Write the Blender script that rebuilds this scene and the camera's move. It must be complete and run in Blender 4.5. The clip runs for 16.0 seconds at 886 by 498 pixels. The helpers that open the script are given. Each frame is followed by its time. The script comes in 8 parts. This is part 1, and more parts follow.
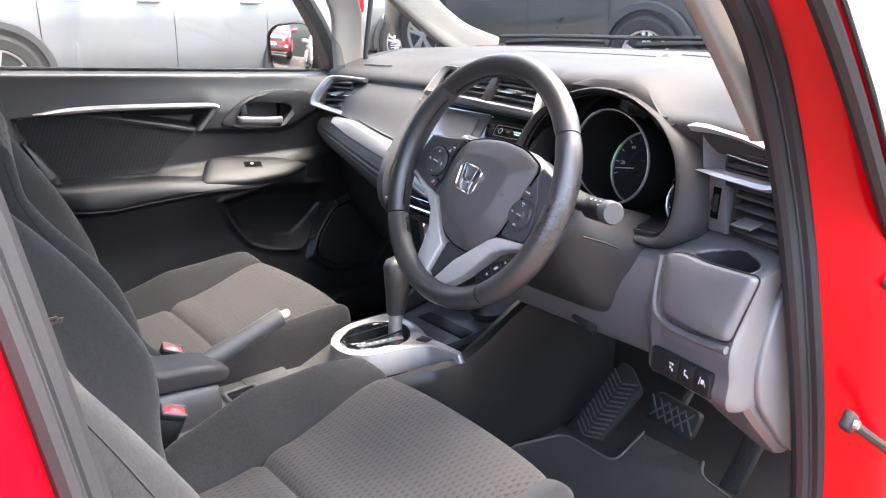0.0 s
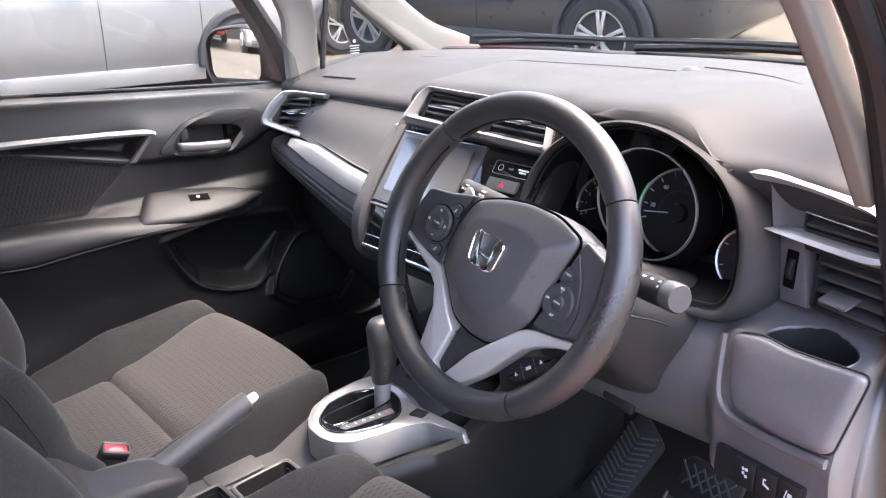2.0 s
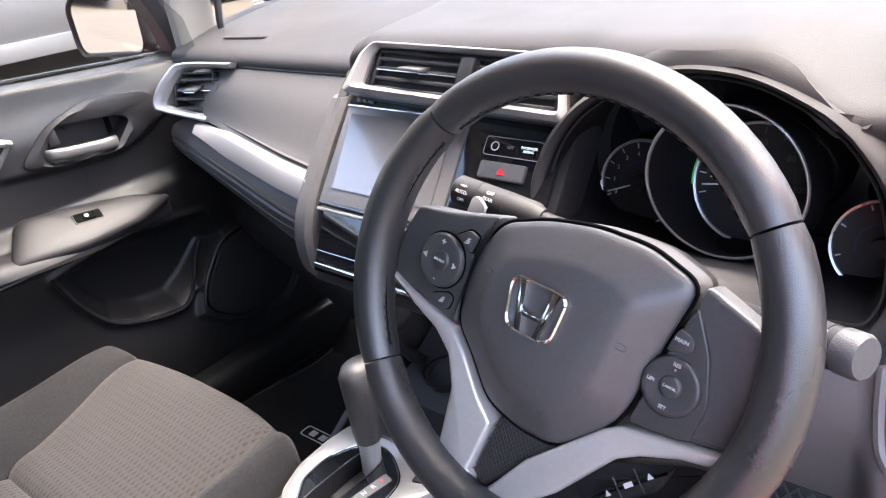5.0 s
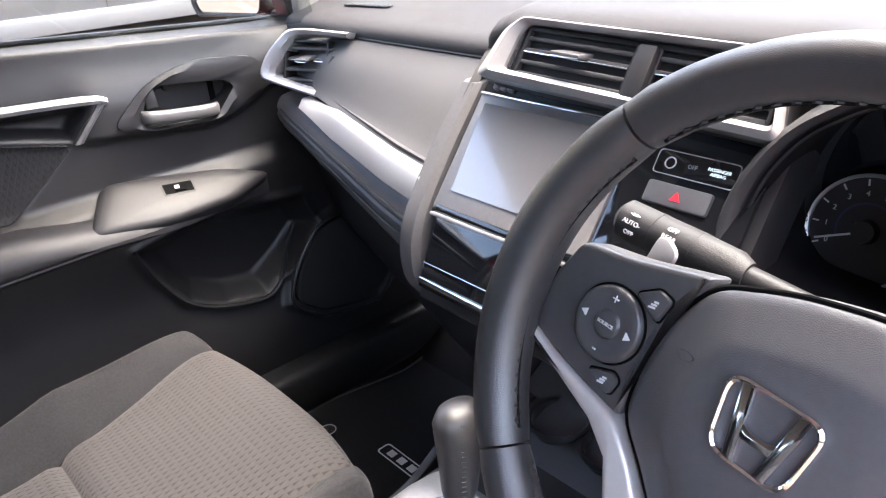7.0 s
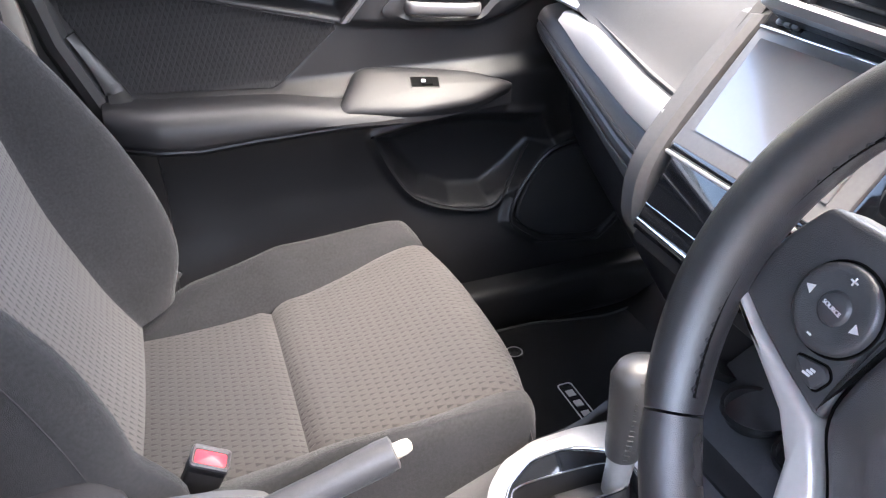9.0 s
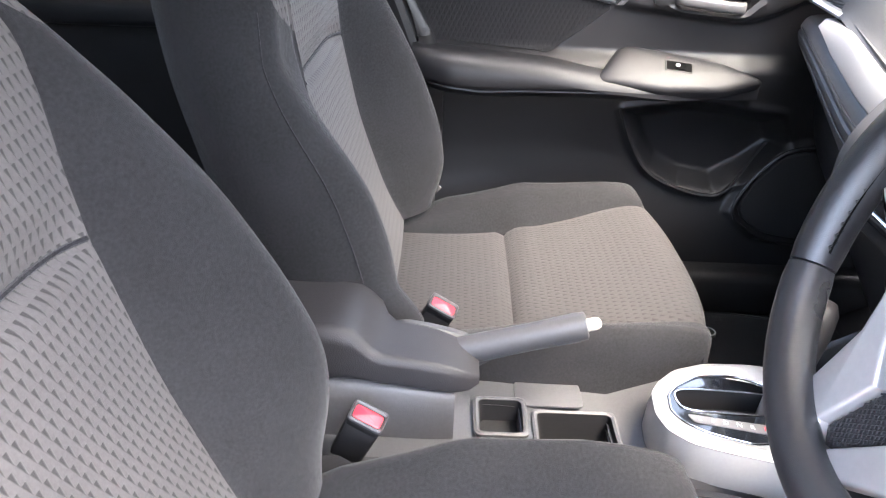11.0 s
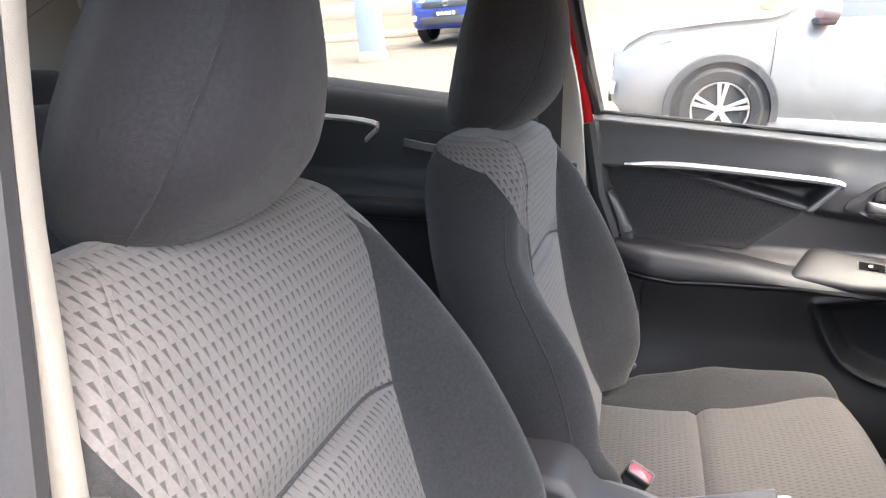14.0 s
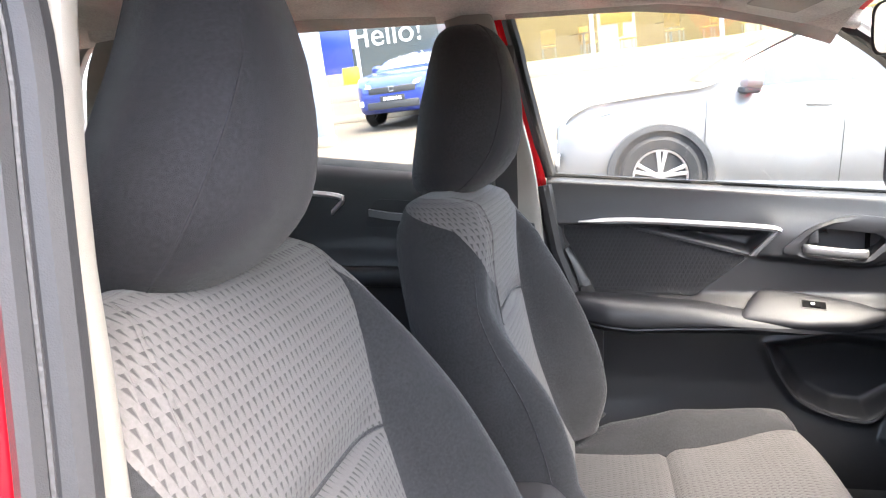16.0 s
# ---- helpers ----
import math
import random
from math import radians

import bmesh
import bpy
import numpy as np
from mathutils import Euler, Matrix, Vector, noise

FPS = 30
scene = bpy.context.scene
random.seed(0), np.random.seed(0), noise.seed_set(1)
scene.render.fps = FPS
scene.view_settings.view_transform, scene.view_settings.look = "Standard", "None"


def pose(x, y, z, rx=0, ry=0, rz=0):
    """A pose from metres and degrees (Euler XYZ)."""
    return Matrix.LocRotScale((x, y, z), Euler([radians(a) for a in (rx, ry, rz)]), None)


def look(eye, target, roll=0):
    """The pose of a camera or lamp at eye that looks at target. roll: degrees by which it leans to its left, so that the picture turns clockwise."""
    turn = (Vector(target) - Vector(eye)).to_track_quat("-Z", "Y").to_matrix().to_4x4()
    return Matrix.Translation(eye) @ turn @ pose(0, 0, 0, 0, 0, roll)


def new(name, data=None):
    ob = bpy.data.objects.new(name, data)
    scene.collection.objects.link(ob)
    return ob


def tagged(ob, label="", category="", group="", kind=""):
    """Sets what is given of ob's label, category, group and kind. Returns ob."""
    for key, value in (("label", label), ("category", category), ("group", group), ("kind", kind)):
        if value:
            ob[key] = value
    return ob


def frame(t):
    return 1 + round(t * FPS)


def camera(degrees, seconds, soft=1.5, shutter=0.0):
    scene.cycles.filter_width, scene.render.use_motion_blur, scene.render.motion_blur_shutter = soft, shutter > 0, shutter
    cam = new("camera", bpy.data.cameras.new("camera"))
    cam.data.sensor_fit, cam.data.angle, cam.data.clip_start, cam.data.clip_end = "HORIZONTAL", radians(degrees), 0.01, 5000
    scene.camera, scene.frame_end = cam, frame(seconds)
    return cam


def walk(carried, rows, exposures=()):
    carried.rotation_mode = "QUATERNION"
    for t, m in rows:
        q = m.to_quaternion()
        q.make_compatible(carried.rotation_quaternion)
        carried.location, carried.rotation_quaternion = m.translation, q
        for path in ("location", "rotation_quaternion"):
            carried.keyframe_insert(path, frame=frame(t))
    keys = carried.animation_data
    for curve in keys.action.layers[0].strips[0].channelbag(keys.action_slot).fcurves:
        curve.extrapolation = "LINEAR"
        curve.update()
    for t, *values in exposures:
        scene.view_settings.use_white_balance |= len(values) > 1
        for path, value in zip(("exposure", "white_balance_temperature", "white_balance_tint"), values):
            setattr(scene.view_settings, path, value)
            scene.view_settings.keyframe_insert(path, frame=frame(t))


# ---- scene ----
cam = camera(61.5, 16.0, soft=1.15)
PATH = [
    (0, (1.153, -0.163, 1.182), (-0.361, 0.992, 0.57), -1.9),
    (0.5, (1.088, -0.158, 1.196), (-0.383, 1.047, 0.577), -1.8),
    (1, (1.041, -0.151, 1.219), (-0.403, 1.082, 0.591), -1.9),
    (1.5, (0.983, -0.115, 1.228), (-0.442, 1.13, 0.58), -2.6),
    (2, (0.911, -0.058, 1.24), (-0.501, 1.188, 0.565), -3.3),
    (2.5, (0.866, -0.007, 1.239), (-0.536, 1.232, 0.531), -4.3),
    (3, (0.825, 0.037, 1.239), (-0.556, 1.269, 0.479), -6.2),
    (5.5, (0.589, 0.149, 1.219), (-0.646, 1.466, 0.358), -9.5),
    (6, (0.553, 0.178, 1.206), (-0.719, 1.467, 0.357), -8.4),
    (6.5, (0.509, 0.201, 1.195), (-0.826, 1.426, 0.349), -7.2),
    (7, (0.481, 0.222, 1.189), (-0.935, 1.351, 0.342), -6.1),
    (7.5, (0.467, 0.237, 1.18), (-1.029, 1.245, 0.317), -5.0),
    (8, (0.461, 0.241, 1.173), (-1.102, 1.116, 0.284), -4.0),
    (8.5, (0.461, 0.249, 1.169), (-1.158, 0.968, 0.24), -3.1),
    (9, (0.468, 0.254, 1.159), (-1.193, 0.809, 0.193), -1.9),
    (9.5, (0.48, 0.256, 1.14), (-1.212, 0.645, 0.147), -0.6),
    (10, (0.52, 0.237, 1.125), (-1.194, 0.474, 0.122), 0.8),
    (12.3, (0.886, 0.179, 1.177), (-0.95, -0.106, 0.435), 1.8),
    (12.5, (0.89, 0.177, 1.185), (-0.954, -0.143, 0.479), 1.9),
    (13, (0.885, 0.177, 1.196), (-0.971, -0.223, 0.568), 1.8),
    (13.5, (0.88, 0.176, 1.204), (-0.982, -0.283, 0.637), 1.2),
    (14, (0.885, 0.172, 1.211), (-0.982, -0.333, 0.7), 0.4),
    (14.5, (0.89, 0.168, 1.212), (-0.983, -0.367, 0.757), -0.3),
    (15, (0.901, 0.162, 1.207), (-0.987, -0.363, 0.807), -0.8),
    (15.5, (0.917, 0.163, 1.204), (-0.993, -0.313, 0.85), -1.4),
    (16, (0.959, 0.163, 1.191), (-0.978, -0.232, 0.887), -2.1),
]
walk(cam, [(t, look(eye, target, roll)) for t, eye, target, roll in PATH], exposures=[(0, 2.78, 6600, 9), (0.6, 2.78, 6600, 9), (1.4, 2.6, 6600, 12), (3, 2.55, 6600, 14), (6, 2.85, 6600, 12), (8, 3.02, 6600, 11), (10, 3.36, 6450, 10), (12.5, 3.12, 6800, 8), (14, 3.16, 6700, 7), (16, 3.36, 6600, 7)])

# ---- world and light ----
world = bpy.data.worlds.new("world")
scene.world = world
world.use_nodes = True
wn = world.node_tree
sky = wn.nodes.new("ShaderNodeTexSky")
sky.sky_type = "NISHITA"
sky.sun_disc = False
sky.sun_elevation, sky.sun_rotation = radians(66), radians(23)
sky.air_density, sky.dust_density, sky.ozone_density = 0.8, 6.0, 0.6
wn.nodes["Background"].inputs["Strength"].default_value = 0.39
wn.links.new(sky.outputs["Color"], wn.nodes["Background"].inputs["Color"])
sun = new("sun", bpy.data.lights.new("sun", "SUN"))
sun.data.energy, sun.data.angle, sun.data.color = 0.95, radians(75), (1.0, 0.985, 0.97)
sun.matrix_world = look((1.3, 3.0, 7.2), (0, 0, 0))

# ---- materials ----
def material(name, color, rough=0.5, metal=0.0, var=0.12, scale=60.0, bump=0.0, bscale=900.0, coat=0.0, spec=0.5, wear=0.0):
    """A principled surface with broad and fine variation of tone and gloss and a fine relief."""
    m = bpy.data.materials.new(name)
    m.use_nodes = True
    nt = m.node_tree
    N, L = nt.nodes, nt.links
    p = N["Principled BSDF"]
    tc = N.new("ShaderNodeTexCoord")
    n1 = N.new("ShaderNodeTexNoise")
    n1.inputs["Scale"].default_value, n1.inputs["Detail"].default_value = scale * 0.12, 5
    n2 = N.new("ShaderNodeTexNoise")
    n2.inputs["Scale"].default_value, n2.inputs["Detail"].default_value = scale * 4, 3
    add = N.new("ShaderNodeMath")
    add.operation = "ADD"
    for n, i in ((n1, 0), (n2, 1)):
        L.new(tc.outputs["Object"], n.inputs["Vector"])
        L.new(n.outputs["Fac"], add.inputs[i])
    r = N.new("ShaderNodeMapRange")
    r.inputs["From Min"].default_value, r.inputs["From Max"].default_value = 0.6, 1.4
    r.inputs["To Min"].default_value, r.inputs["To Max"].default_value = 1 - var, 1 + var
    L.new(add.outputs[0], r.inputs["Value"])
    mix = N.new("ShaderNodeVectorMath")
    mix.operation = "SCALE"
    mix.inputs[0].default_value = color[:3]
    L.new(r.outputs[0], mix.inputs["Scale"])
    L.new(mix.outputs[0], p.inputs["Base Color"])
    rr = N.new("ShaderNodeMapRange")
    rr.inputs["From Min"].default_value, rr.inputs["From Max"].default_value = 0.3, 0.7
    rr.inputs["To Min"].default_value, rr.inputs["To Max"].default_value = rough * (0.9 - wear), rough * 1.1
    L.new(n1.outputs["Fac"], rr.inputs["Value"])
    L.new(rr.outputs[0], p.inputs["Roughness"])
    p.inputs["Metallic"].default_value = metal
    p.inputs["Coat Weight"].default_value = coat
    p.inputs["Coat Roughness"].default_value = 0.04
    p.inputs["Specular IOR Level"].default_value = spec
    if bump:
        v = N.new("ShaderNodeTexVoronoi")
        v.inputs["Scale"].default_value = bscale
        L.new(tc.outputs["Object"], v.inputs["Vector"])
        b = N.new("ShaderNodeBump")
        b.inputs["Strength"].default_value, b.inputs["Distance"].default_value = bump, 0.0006
        L.new(v.outputs["Distance"], b.inputs["Height"])
        L.new(b.outputs["Normal"], p.inputs["Normal"])
    return m


def math_node(nt, op, a, b=None, c=None):
    n = nt.nodes.new("ShaderNodeMath")
    n.operation = op
    for i, v in enumerate((a, b, c)):
        if v is None:
            continue
        if isinstance(v, (int, float)):
            n.inputs[i].default_value = v
        else:
            nt.links.new(v, n.inputs[i])
    return n.outputs[0]


def woven(name, light, dark, axes, cell, tall=1.0, lean=0.35, size=0.62, shift=0.5, strength=0.9, down=False):
    """Woven cloth with staggered rows of small dark wedges."""
    m = material(name, light, 0.85, var=0.16, scale=90, spec=0.25)
    nt = m.node_tree
    N, L = nt.nodes, nt.links
    p = N["Principled BSDF"]
    tc = N.new("ShaderNodeTexCoord")
    sep = N.new("ShaderNodeSeparateXYZ")
    L.new(tc.outputs["Object"], sep.inputs[0])
    if axes == "UV":
        L.new(tc.outputs["UV"], sep.inputs[0])
        axes = "XY"
    u = math_node(nt, "DIVIDE", sep.outputs[axes[0]], cell)
    v = math_node(nt, "DIVIDE", sep.outputs[axes[1]], cell * tall)
    row = math_node(nt, "FLOOR", v)
    fy = math_node(nt, "FRACT", v)
    if not down:
        fy = math_node(nt, "SUBTRACT", 1.0, fy)
    us = math_node(nt, "ADD", u, math_node(nt, "MULTIPLY", row, shift))
    us = math_node(nt, "ADD", us, math_node(nt, "MULTIPLY", fy, lean))
    fx = math_node(nt, "FRACT", us)
    d = math_node(nt, "ABSOLUTE", math_node(nt, "SUBTRACT", fx, 0.5))
    edge = math_node(nt, "SUBTRACT", math_node(nt, "MULTIPLY", fy, size * 0.55), d)
    mask = N.new("ShaderNodeMapRange")
    mask.interpolation_type = "SMOOTHSTEP"
    mask.inputs["From Min"].default_value, mask.inputs["From Max"].default_value = -0.06, 0.12
    L.new(edge, mask.inputs["Value"])
    cap = math_node(nt, "LESS_THAN", fy, 0.9)
    w = math_node(nt, "MULTIPLY", mask.outputs[0], cap)
    old = p.inputs["Base Color"].links[0].from_socket
    mixc = N.new("ShaderNodeMix")
    mixc.data_type = "RGBA"
    L.new(math_node(nt, "MULTIPLY", w, strength), mixc.inputs["Factor"])
    L.new(old, mixc.inputs["A"])
    mixc.inputs["B"].default_value = (*dark, 1)
    L.new(mixc.outputs["Result"], p.inputs["Base Color"])
    th = N.new("ShaderNodeTexNoise")
    th.inputs["Scale"].default_value = 1400
    L.new(tc.outputs["Object"], th.inputs["Vector"])
    hgt = math_node(nt, "SUBTRACT", math_node(nt, "MULTIPLY", th.outputs["Fac"], 0.5), w)
    b = N.new("ShaderNodeBump")
    b.inputs["Strength"].default_value, b.inputs["Distance"].default_value = 0.5, 0.0012
    L.new(hgt, b.inputs["Height"])
    L.new(b.outputs["Normal"], p.inputs["Normal"])
    p.inputs["Sheen Weight"].default_value = 0.06
    return m


def cloth(name, color, rough=0.9):
    m = material(name, color, rough, var=0.36, scale=75, bump=0.7, bscale=1500, spec=0.12)
    p = m.node_tree.nodes["Principled BSDF"]
    p.inputs["Sheen Weight"].default_value = 0.13
    p.inputs["Sheen Roughness"].default_value = 0.4
    return m


def glass(name, tint=(1, 1, 1), gloss=0.07):
    m = bpy.data.materials.new(name)
    m.use_nodes = True
    nt = m.node_tree
    nt.nodes.remove(nt.nodes["Principled BSDF"])
    t = nt.nodes.new("ShaderNodeBsdfTransparent")
    t.inputs["Color"].default_value = (*tint, 1)
    g = nt.nodes.new("ShaderNodeBsdfGlossy")
    g.inputs["Roughness"].default_value = 0.01
    mix = nt.nodes.new("ShaderNodeMixShader")
    mix.inputs["Fac"].default_value = gloss
    nt.links.new(t.outputs[0], mix.inputs[1])
    nt.links.new(g.outputs[0], mix.inputs[2])
    nt.links.new(mix.outputs[0], nt.nodes["Material Output"].inputs["Surface"])
    return m


def glow(name, color, strength):
    m = bpy.data.materials.new(name)
    m.use_nodes = True
    p = m.node_tree.nodes["Principled BSDF"]
    p.inputs["Base Color"].default_value = (*color, 1)
    p.inputs["Emission Color"].default_value = (*color, 1)
    p.inputs["Emission Strength"].default_value = strength
    return m


M = {
    "dash": material("dash_plastic", (0.038, 0.037, 0.038), 0.62, spec=0.2, bump=0.35, bscale=1100, var=0.1),
    "dash_face": material("dash_face_plastic", (0.050, 0.0495, 0.050), 0.56, spec=0.3, bump=0.3, bscale=1100, var=0.1),
    "lower": material("lower_dash_plastic", (0.102, 0.0985, 0.102), 0.38, spec=0.8, bump=0.25, bscale=1300, var=0.12),
    "soft": material("soft_trim", (0.080, 0.079, 0.080), 0.48, spec=0.35, bump=0.2, bscale=1300),
    "dark": material("dark_plastic", (0.017, 0.017, 0.018), 0.42, bump=0.2, bscale=1300, spec=0.3),
    "door": material("door_plastic", (0.0115, 0.0115, 0.0125), 0.40, spec=0.48, bump=0.2, bscale=1300),
    "switch": material("switch_panel_plastic", (0.013, 0.013, 0.0145), 0.48, spec=0.42, bump=0.12, bscale=1300),
    "black": material("black_rubber", (0.008, 0.008, 0.009), 0.6, bump=0.2),
    "gloss": material("gloss_black", (0.006, 0.007, 0.009), 0.05, var=0.05, coat=0.6),
    "silver": material("satin_silver", (0.36, 0.356, 0.352), 0.36, metal=0.5, var=0.05, bump=0.05, bscale=1800),
    "chrome": material("chrome", (0.8, 0.8, 0.81), 0.1, metal=1.0, var=0.04),
    "steel": material("brushed_steel", (0.5, 0.5, 0.5), 0.25, metal=1.0),
    "leather": material("black_leather", (0.026, 0.026, 0.028), 0.38, bump=0.25, bscale=1700, var=0.2, wear=0.2, spec=0.85),
    "cover": material("airbag_cover", (0.074, 0.0725, 0.075), 0.38, bump=0.25, bscale=1600, var=0.12, spec=0.9),
    "spoke": material("spoke_plastic", (0.056, 0.056, 0.058), 0.36, bump=0.2, bscale=1500, spec=0.55),
    # Satin silver lightened: side light on the wheel's spokes is put into the colour.
    "spoke_silver": material("side_lit_satin_silver", (0.60, 0.58, 0.555), 0.34, metal=0.45, var=0.05, bump=0.05, bscale=1800),
    "ring_silver": material("dial_ring_silver", (0.40, 0.40, 0.41), 0.28, metal=0.8, var=0.04),
    "handle_grey": material("satin_grey_handle", (0.17, 0.168, 0.167), 0.32, metal=0.6, var=0.05),
    "lining": material("hood_lining", (0.007, 0.007, 0.008), 0.7, spec=0.08, bump=0.3),
    "cowl": material("column_cowl_plastic", (0.034, 0.0335, 0.035), 0.4, spec=0.35, bump=0.25, bscale=1300),
    "thread": material("black_thread", (0.045, 0.045, 0.048), 0.8, spec=0.15),
    "carpet": cloth("carpet", (0.007, 0.007, 0.008)),
    "mat": cloth("mat_pile", (0.009, 0.009, 0.010)),
    "binding": material("mat_binding", (0.07, 0.07, 0.072), 0.8, bump=0.4),
    "seat_dark": cloth("seat_cloth_dark", (0.022, 0.022, 0.0235)),
    "armrest": material("armrest_vinyl", (0.023, 0.022, 0.024), 0.5, spec=0.4, bump=0.35, bscale=700, var=0.12),
    "seat_back": cloth("seat_back_cloth", (0.035, 0.035, 0.038)),
    "headrest": cloth("headrest_cloth", (0.020, 0.0195, 0.022)),
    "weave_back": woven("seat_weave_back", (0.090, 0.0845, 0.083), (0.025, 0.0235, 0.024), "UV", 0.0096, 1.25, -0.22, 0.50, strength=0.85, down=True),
    # Backrest weave again, darkened to put the cushions' weaker light into the colour.
    "weave_seat": woven("seat_weave_cushion_shaded", (0.047, 0.0437, 0.0428), (0.019, 0.0177, 0.0177), "UV", 0.0094, 1.20, 0.16, 0.50, strength=0.9),
    "weave_door": woven("door_weave", (0.0125, 0.0125, 0.014), (0.0085, 0.0085, 0.009), "YZ", 0.009, 1.1, 0.2, 0.85, strength=0.5),
    "cream": material("cream_pillar_trim", (0.170, 0.160, 0.142), 0.6, bump=0.25, bscale=1200, var=0.04),
    "headliner": cloth("headliner_cloth", (0.42, 0.41, 0.39)),
    "red": material("red_paint", (0.50, 0.001, 0.006), 0.35, coat=0.2, var=0.03, spec=0.1),
    "red_plastic": material("red_button", (0.75, 0.03, 0.05), 0.35, var=0.06),
    "white": material("white_print", (0.6, 0.6, 0.6), 0.5, var=0.03),
    "grey_print": material("grey_print", (0.35, 0.35, 0.36), 0.5, var=0.03),
    "ivory": material("ivory_plastic", (0.6, 0.56, 0.47), 0.4),
    "grip": material("handbrake_grip", (0.06, 0.06, 0.064), 0.42, bump=0.3),
    "pit": material("matt_black_recess", (0.004, 0.004, 0.004), 0.9, spec=0.05),
    "console": material("console_plastic", (0.075, 0.075, 0.079), 0.40, bump=0.3, bscale=1100),
    "seal": material("door_seal_rubber", (0.021, 0.021, 0.023), 0.5, spec=0.25, bump=0.15),
    "rib": material("ribbed_rubber", (0.030, 0.030, 0.033), 0.5, spec=0.3, bump=0.9, bscale=260),
    "glass": glass("clear_glass", (0.77, 0.79, 0.79), 0.035),
    # The screen's pale, hazy sky reflection is put into this grey half-metal base.
    "screen_reflection_glass": material("screen_reflection_glass", (0.22, 0.222, 0.225), 0.14, metal=0.45, var=0.03, coat=1.0),
    "tint": material("tinted_glass", (0.33, 0.34, 0.35), 0.1, var=0.04, coat=0.5),
    "mirror": material("mirror_silver", (0.92, 0.92, 0.92), 0.01, metal=1.0, var=0.0),
    "mesh": material("spoke_mesh", (0.03, 0.03, 0.032), 0.5, bump=0.9, bscale=420),
    "brown_clear": material("grey_bezel", (0.12, 0.12, 0.123), 0.3),
    "dim_print": material("dim_grey_print", (0.07, 0.07, 0.075), 0.5, var=0.03),
    "blue_dial": material("blue_dial_print", (0.012, 0.014, 0.085), 0.4),
    "green_lamp": glow("green_lamp", (0.02, 0.30, 0.06), 0.12),
    "white_lamp": glow("white_lamp", (0.8, 0.95, 1.0), 0.12),
}

# ---- building helpers ----
def thing(name, m, label, category, group="", kind=""):
    """An Empty at the thing's base, whose parts are drawn in the car's own coordinates."""
    ob = new(name)
    ob.empty_display_size = 0.05
    ob.matrix_basis = m if isinstance(m, Matrix) else Matrix.Translation(m)
    return tagged(ob, label, category, group, kind)


def solid(name, bm, mat, smooth=35):
    me = bpy.data.meshes.new(name)
    bmesh.ops.remove_doubles(bm, verts=bm.verts, dist=1e-6)
    bmesh.ops.recalc_face_normals(bm, faces=bm.faces)
    bm.to_mesh(me)
    bm.free()
    me.materials.append(mat)
    for p in me.polygons:
        p.use_smooth = True
    me.set_sharp_from_angle(angle=radians(smooth))
    return new(name, me)


def part(name, bm, mat, parent, label="", smooth=35, world_space=True):
    """A bmesh as one mesh object under a thing or under a part."""
    ob = solid(name, bm, mat, smooth)
    ob.parent = parent
    if world_space and parent.type == "EMPTY":
        ob.matrix_parent_inverse = parent.matrix_basis.inverted()
    if label:
        ob["label"] = label
    return ob


def whole(name, bm, mat, label, category, group="", kind="", smooth=35):
    return tagged(solid(name, bm, mat, smooth), label, category, group, kind)


def spline(pts, n):
    """n points evenly along a smooth curve through pts."""
    pts = np.array(pts, float)
    k = len(pts)
    if k == 2:
        return [Vector(pts[0] + (pts[1] - pts[0]) * i / (n - 1)) for i in range(n)]
    d = np.zeros(k)
    d[1:] = np.cumsum(np.maximum(np.linalg.norm(np.diff(pts, axis=0), axis=1), 1e-9) ** 0.5)
    tan = np.zeros_like(pts)
    tan[1:-1] = (pts[2:] - pts[:-2]) / (d[2:] - d[:-2])[:, None]
    tan[0], tan[-1] = (pts[1] - pts[0]) / (d[1] - d[0]), (pts[-1] - pts[-2]) / (d[-1] - d[-2])
    out = []
    for t in np.linspace(0, d[-1], n):
        i = min(max(int(np.searchsorted(d, t)) - 1, 0), k - 2)
        h = d[i + 1] - d[i]
        s = (t - d[i]) / h
        out.append(Vector((2 * s**3 - 3 * s**2 + 1) * pts[i] + (s**3 - 2 * s**2 + s) * h * tan[i]
                          + (3 * s**2 - 2 * s**3) * pts[i + 1] + (s**3 - s**2) * h * tan[i + 1]))
    return out


def add_loft(bm, rings, closed=True, caps=True):
    """Skins rings of points; closed joins each ring to itself."""
    vs = [[bm.verts.new(p) for p in r] for r in rings]
    n = len(vs[0])
    for a, b in zip(vs, vs[1:]):
        for i in range(n if closed else n - 1):
            j = (i + 1) % n
            bm.faces.new((a[i], a[j], b[j], b[i]))
    if caps and closed:
        bm.faces.new(vs[0][::-1])
        bm.faces.new(vs[-1])
    return bm


def loft(rings, closed=True, caps=True):
    return add_loft(bmesh.new(), rings, closed, caps)


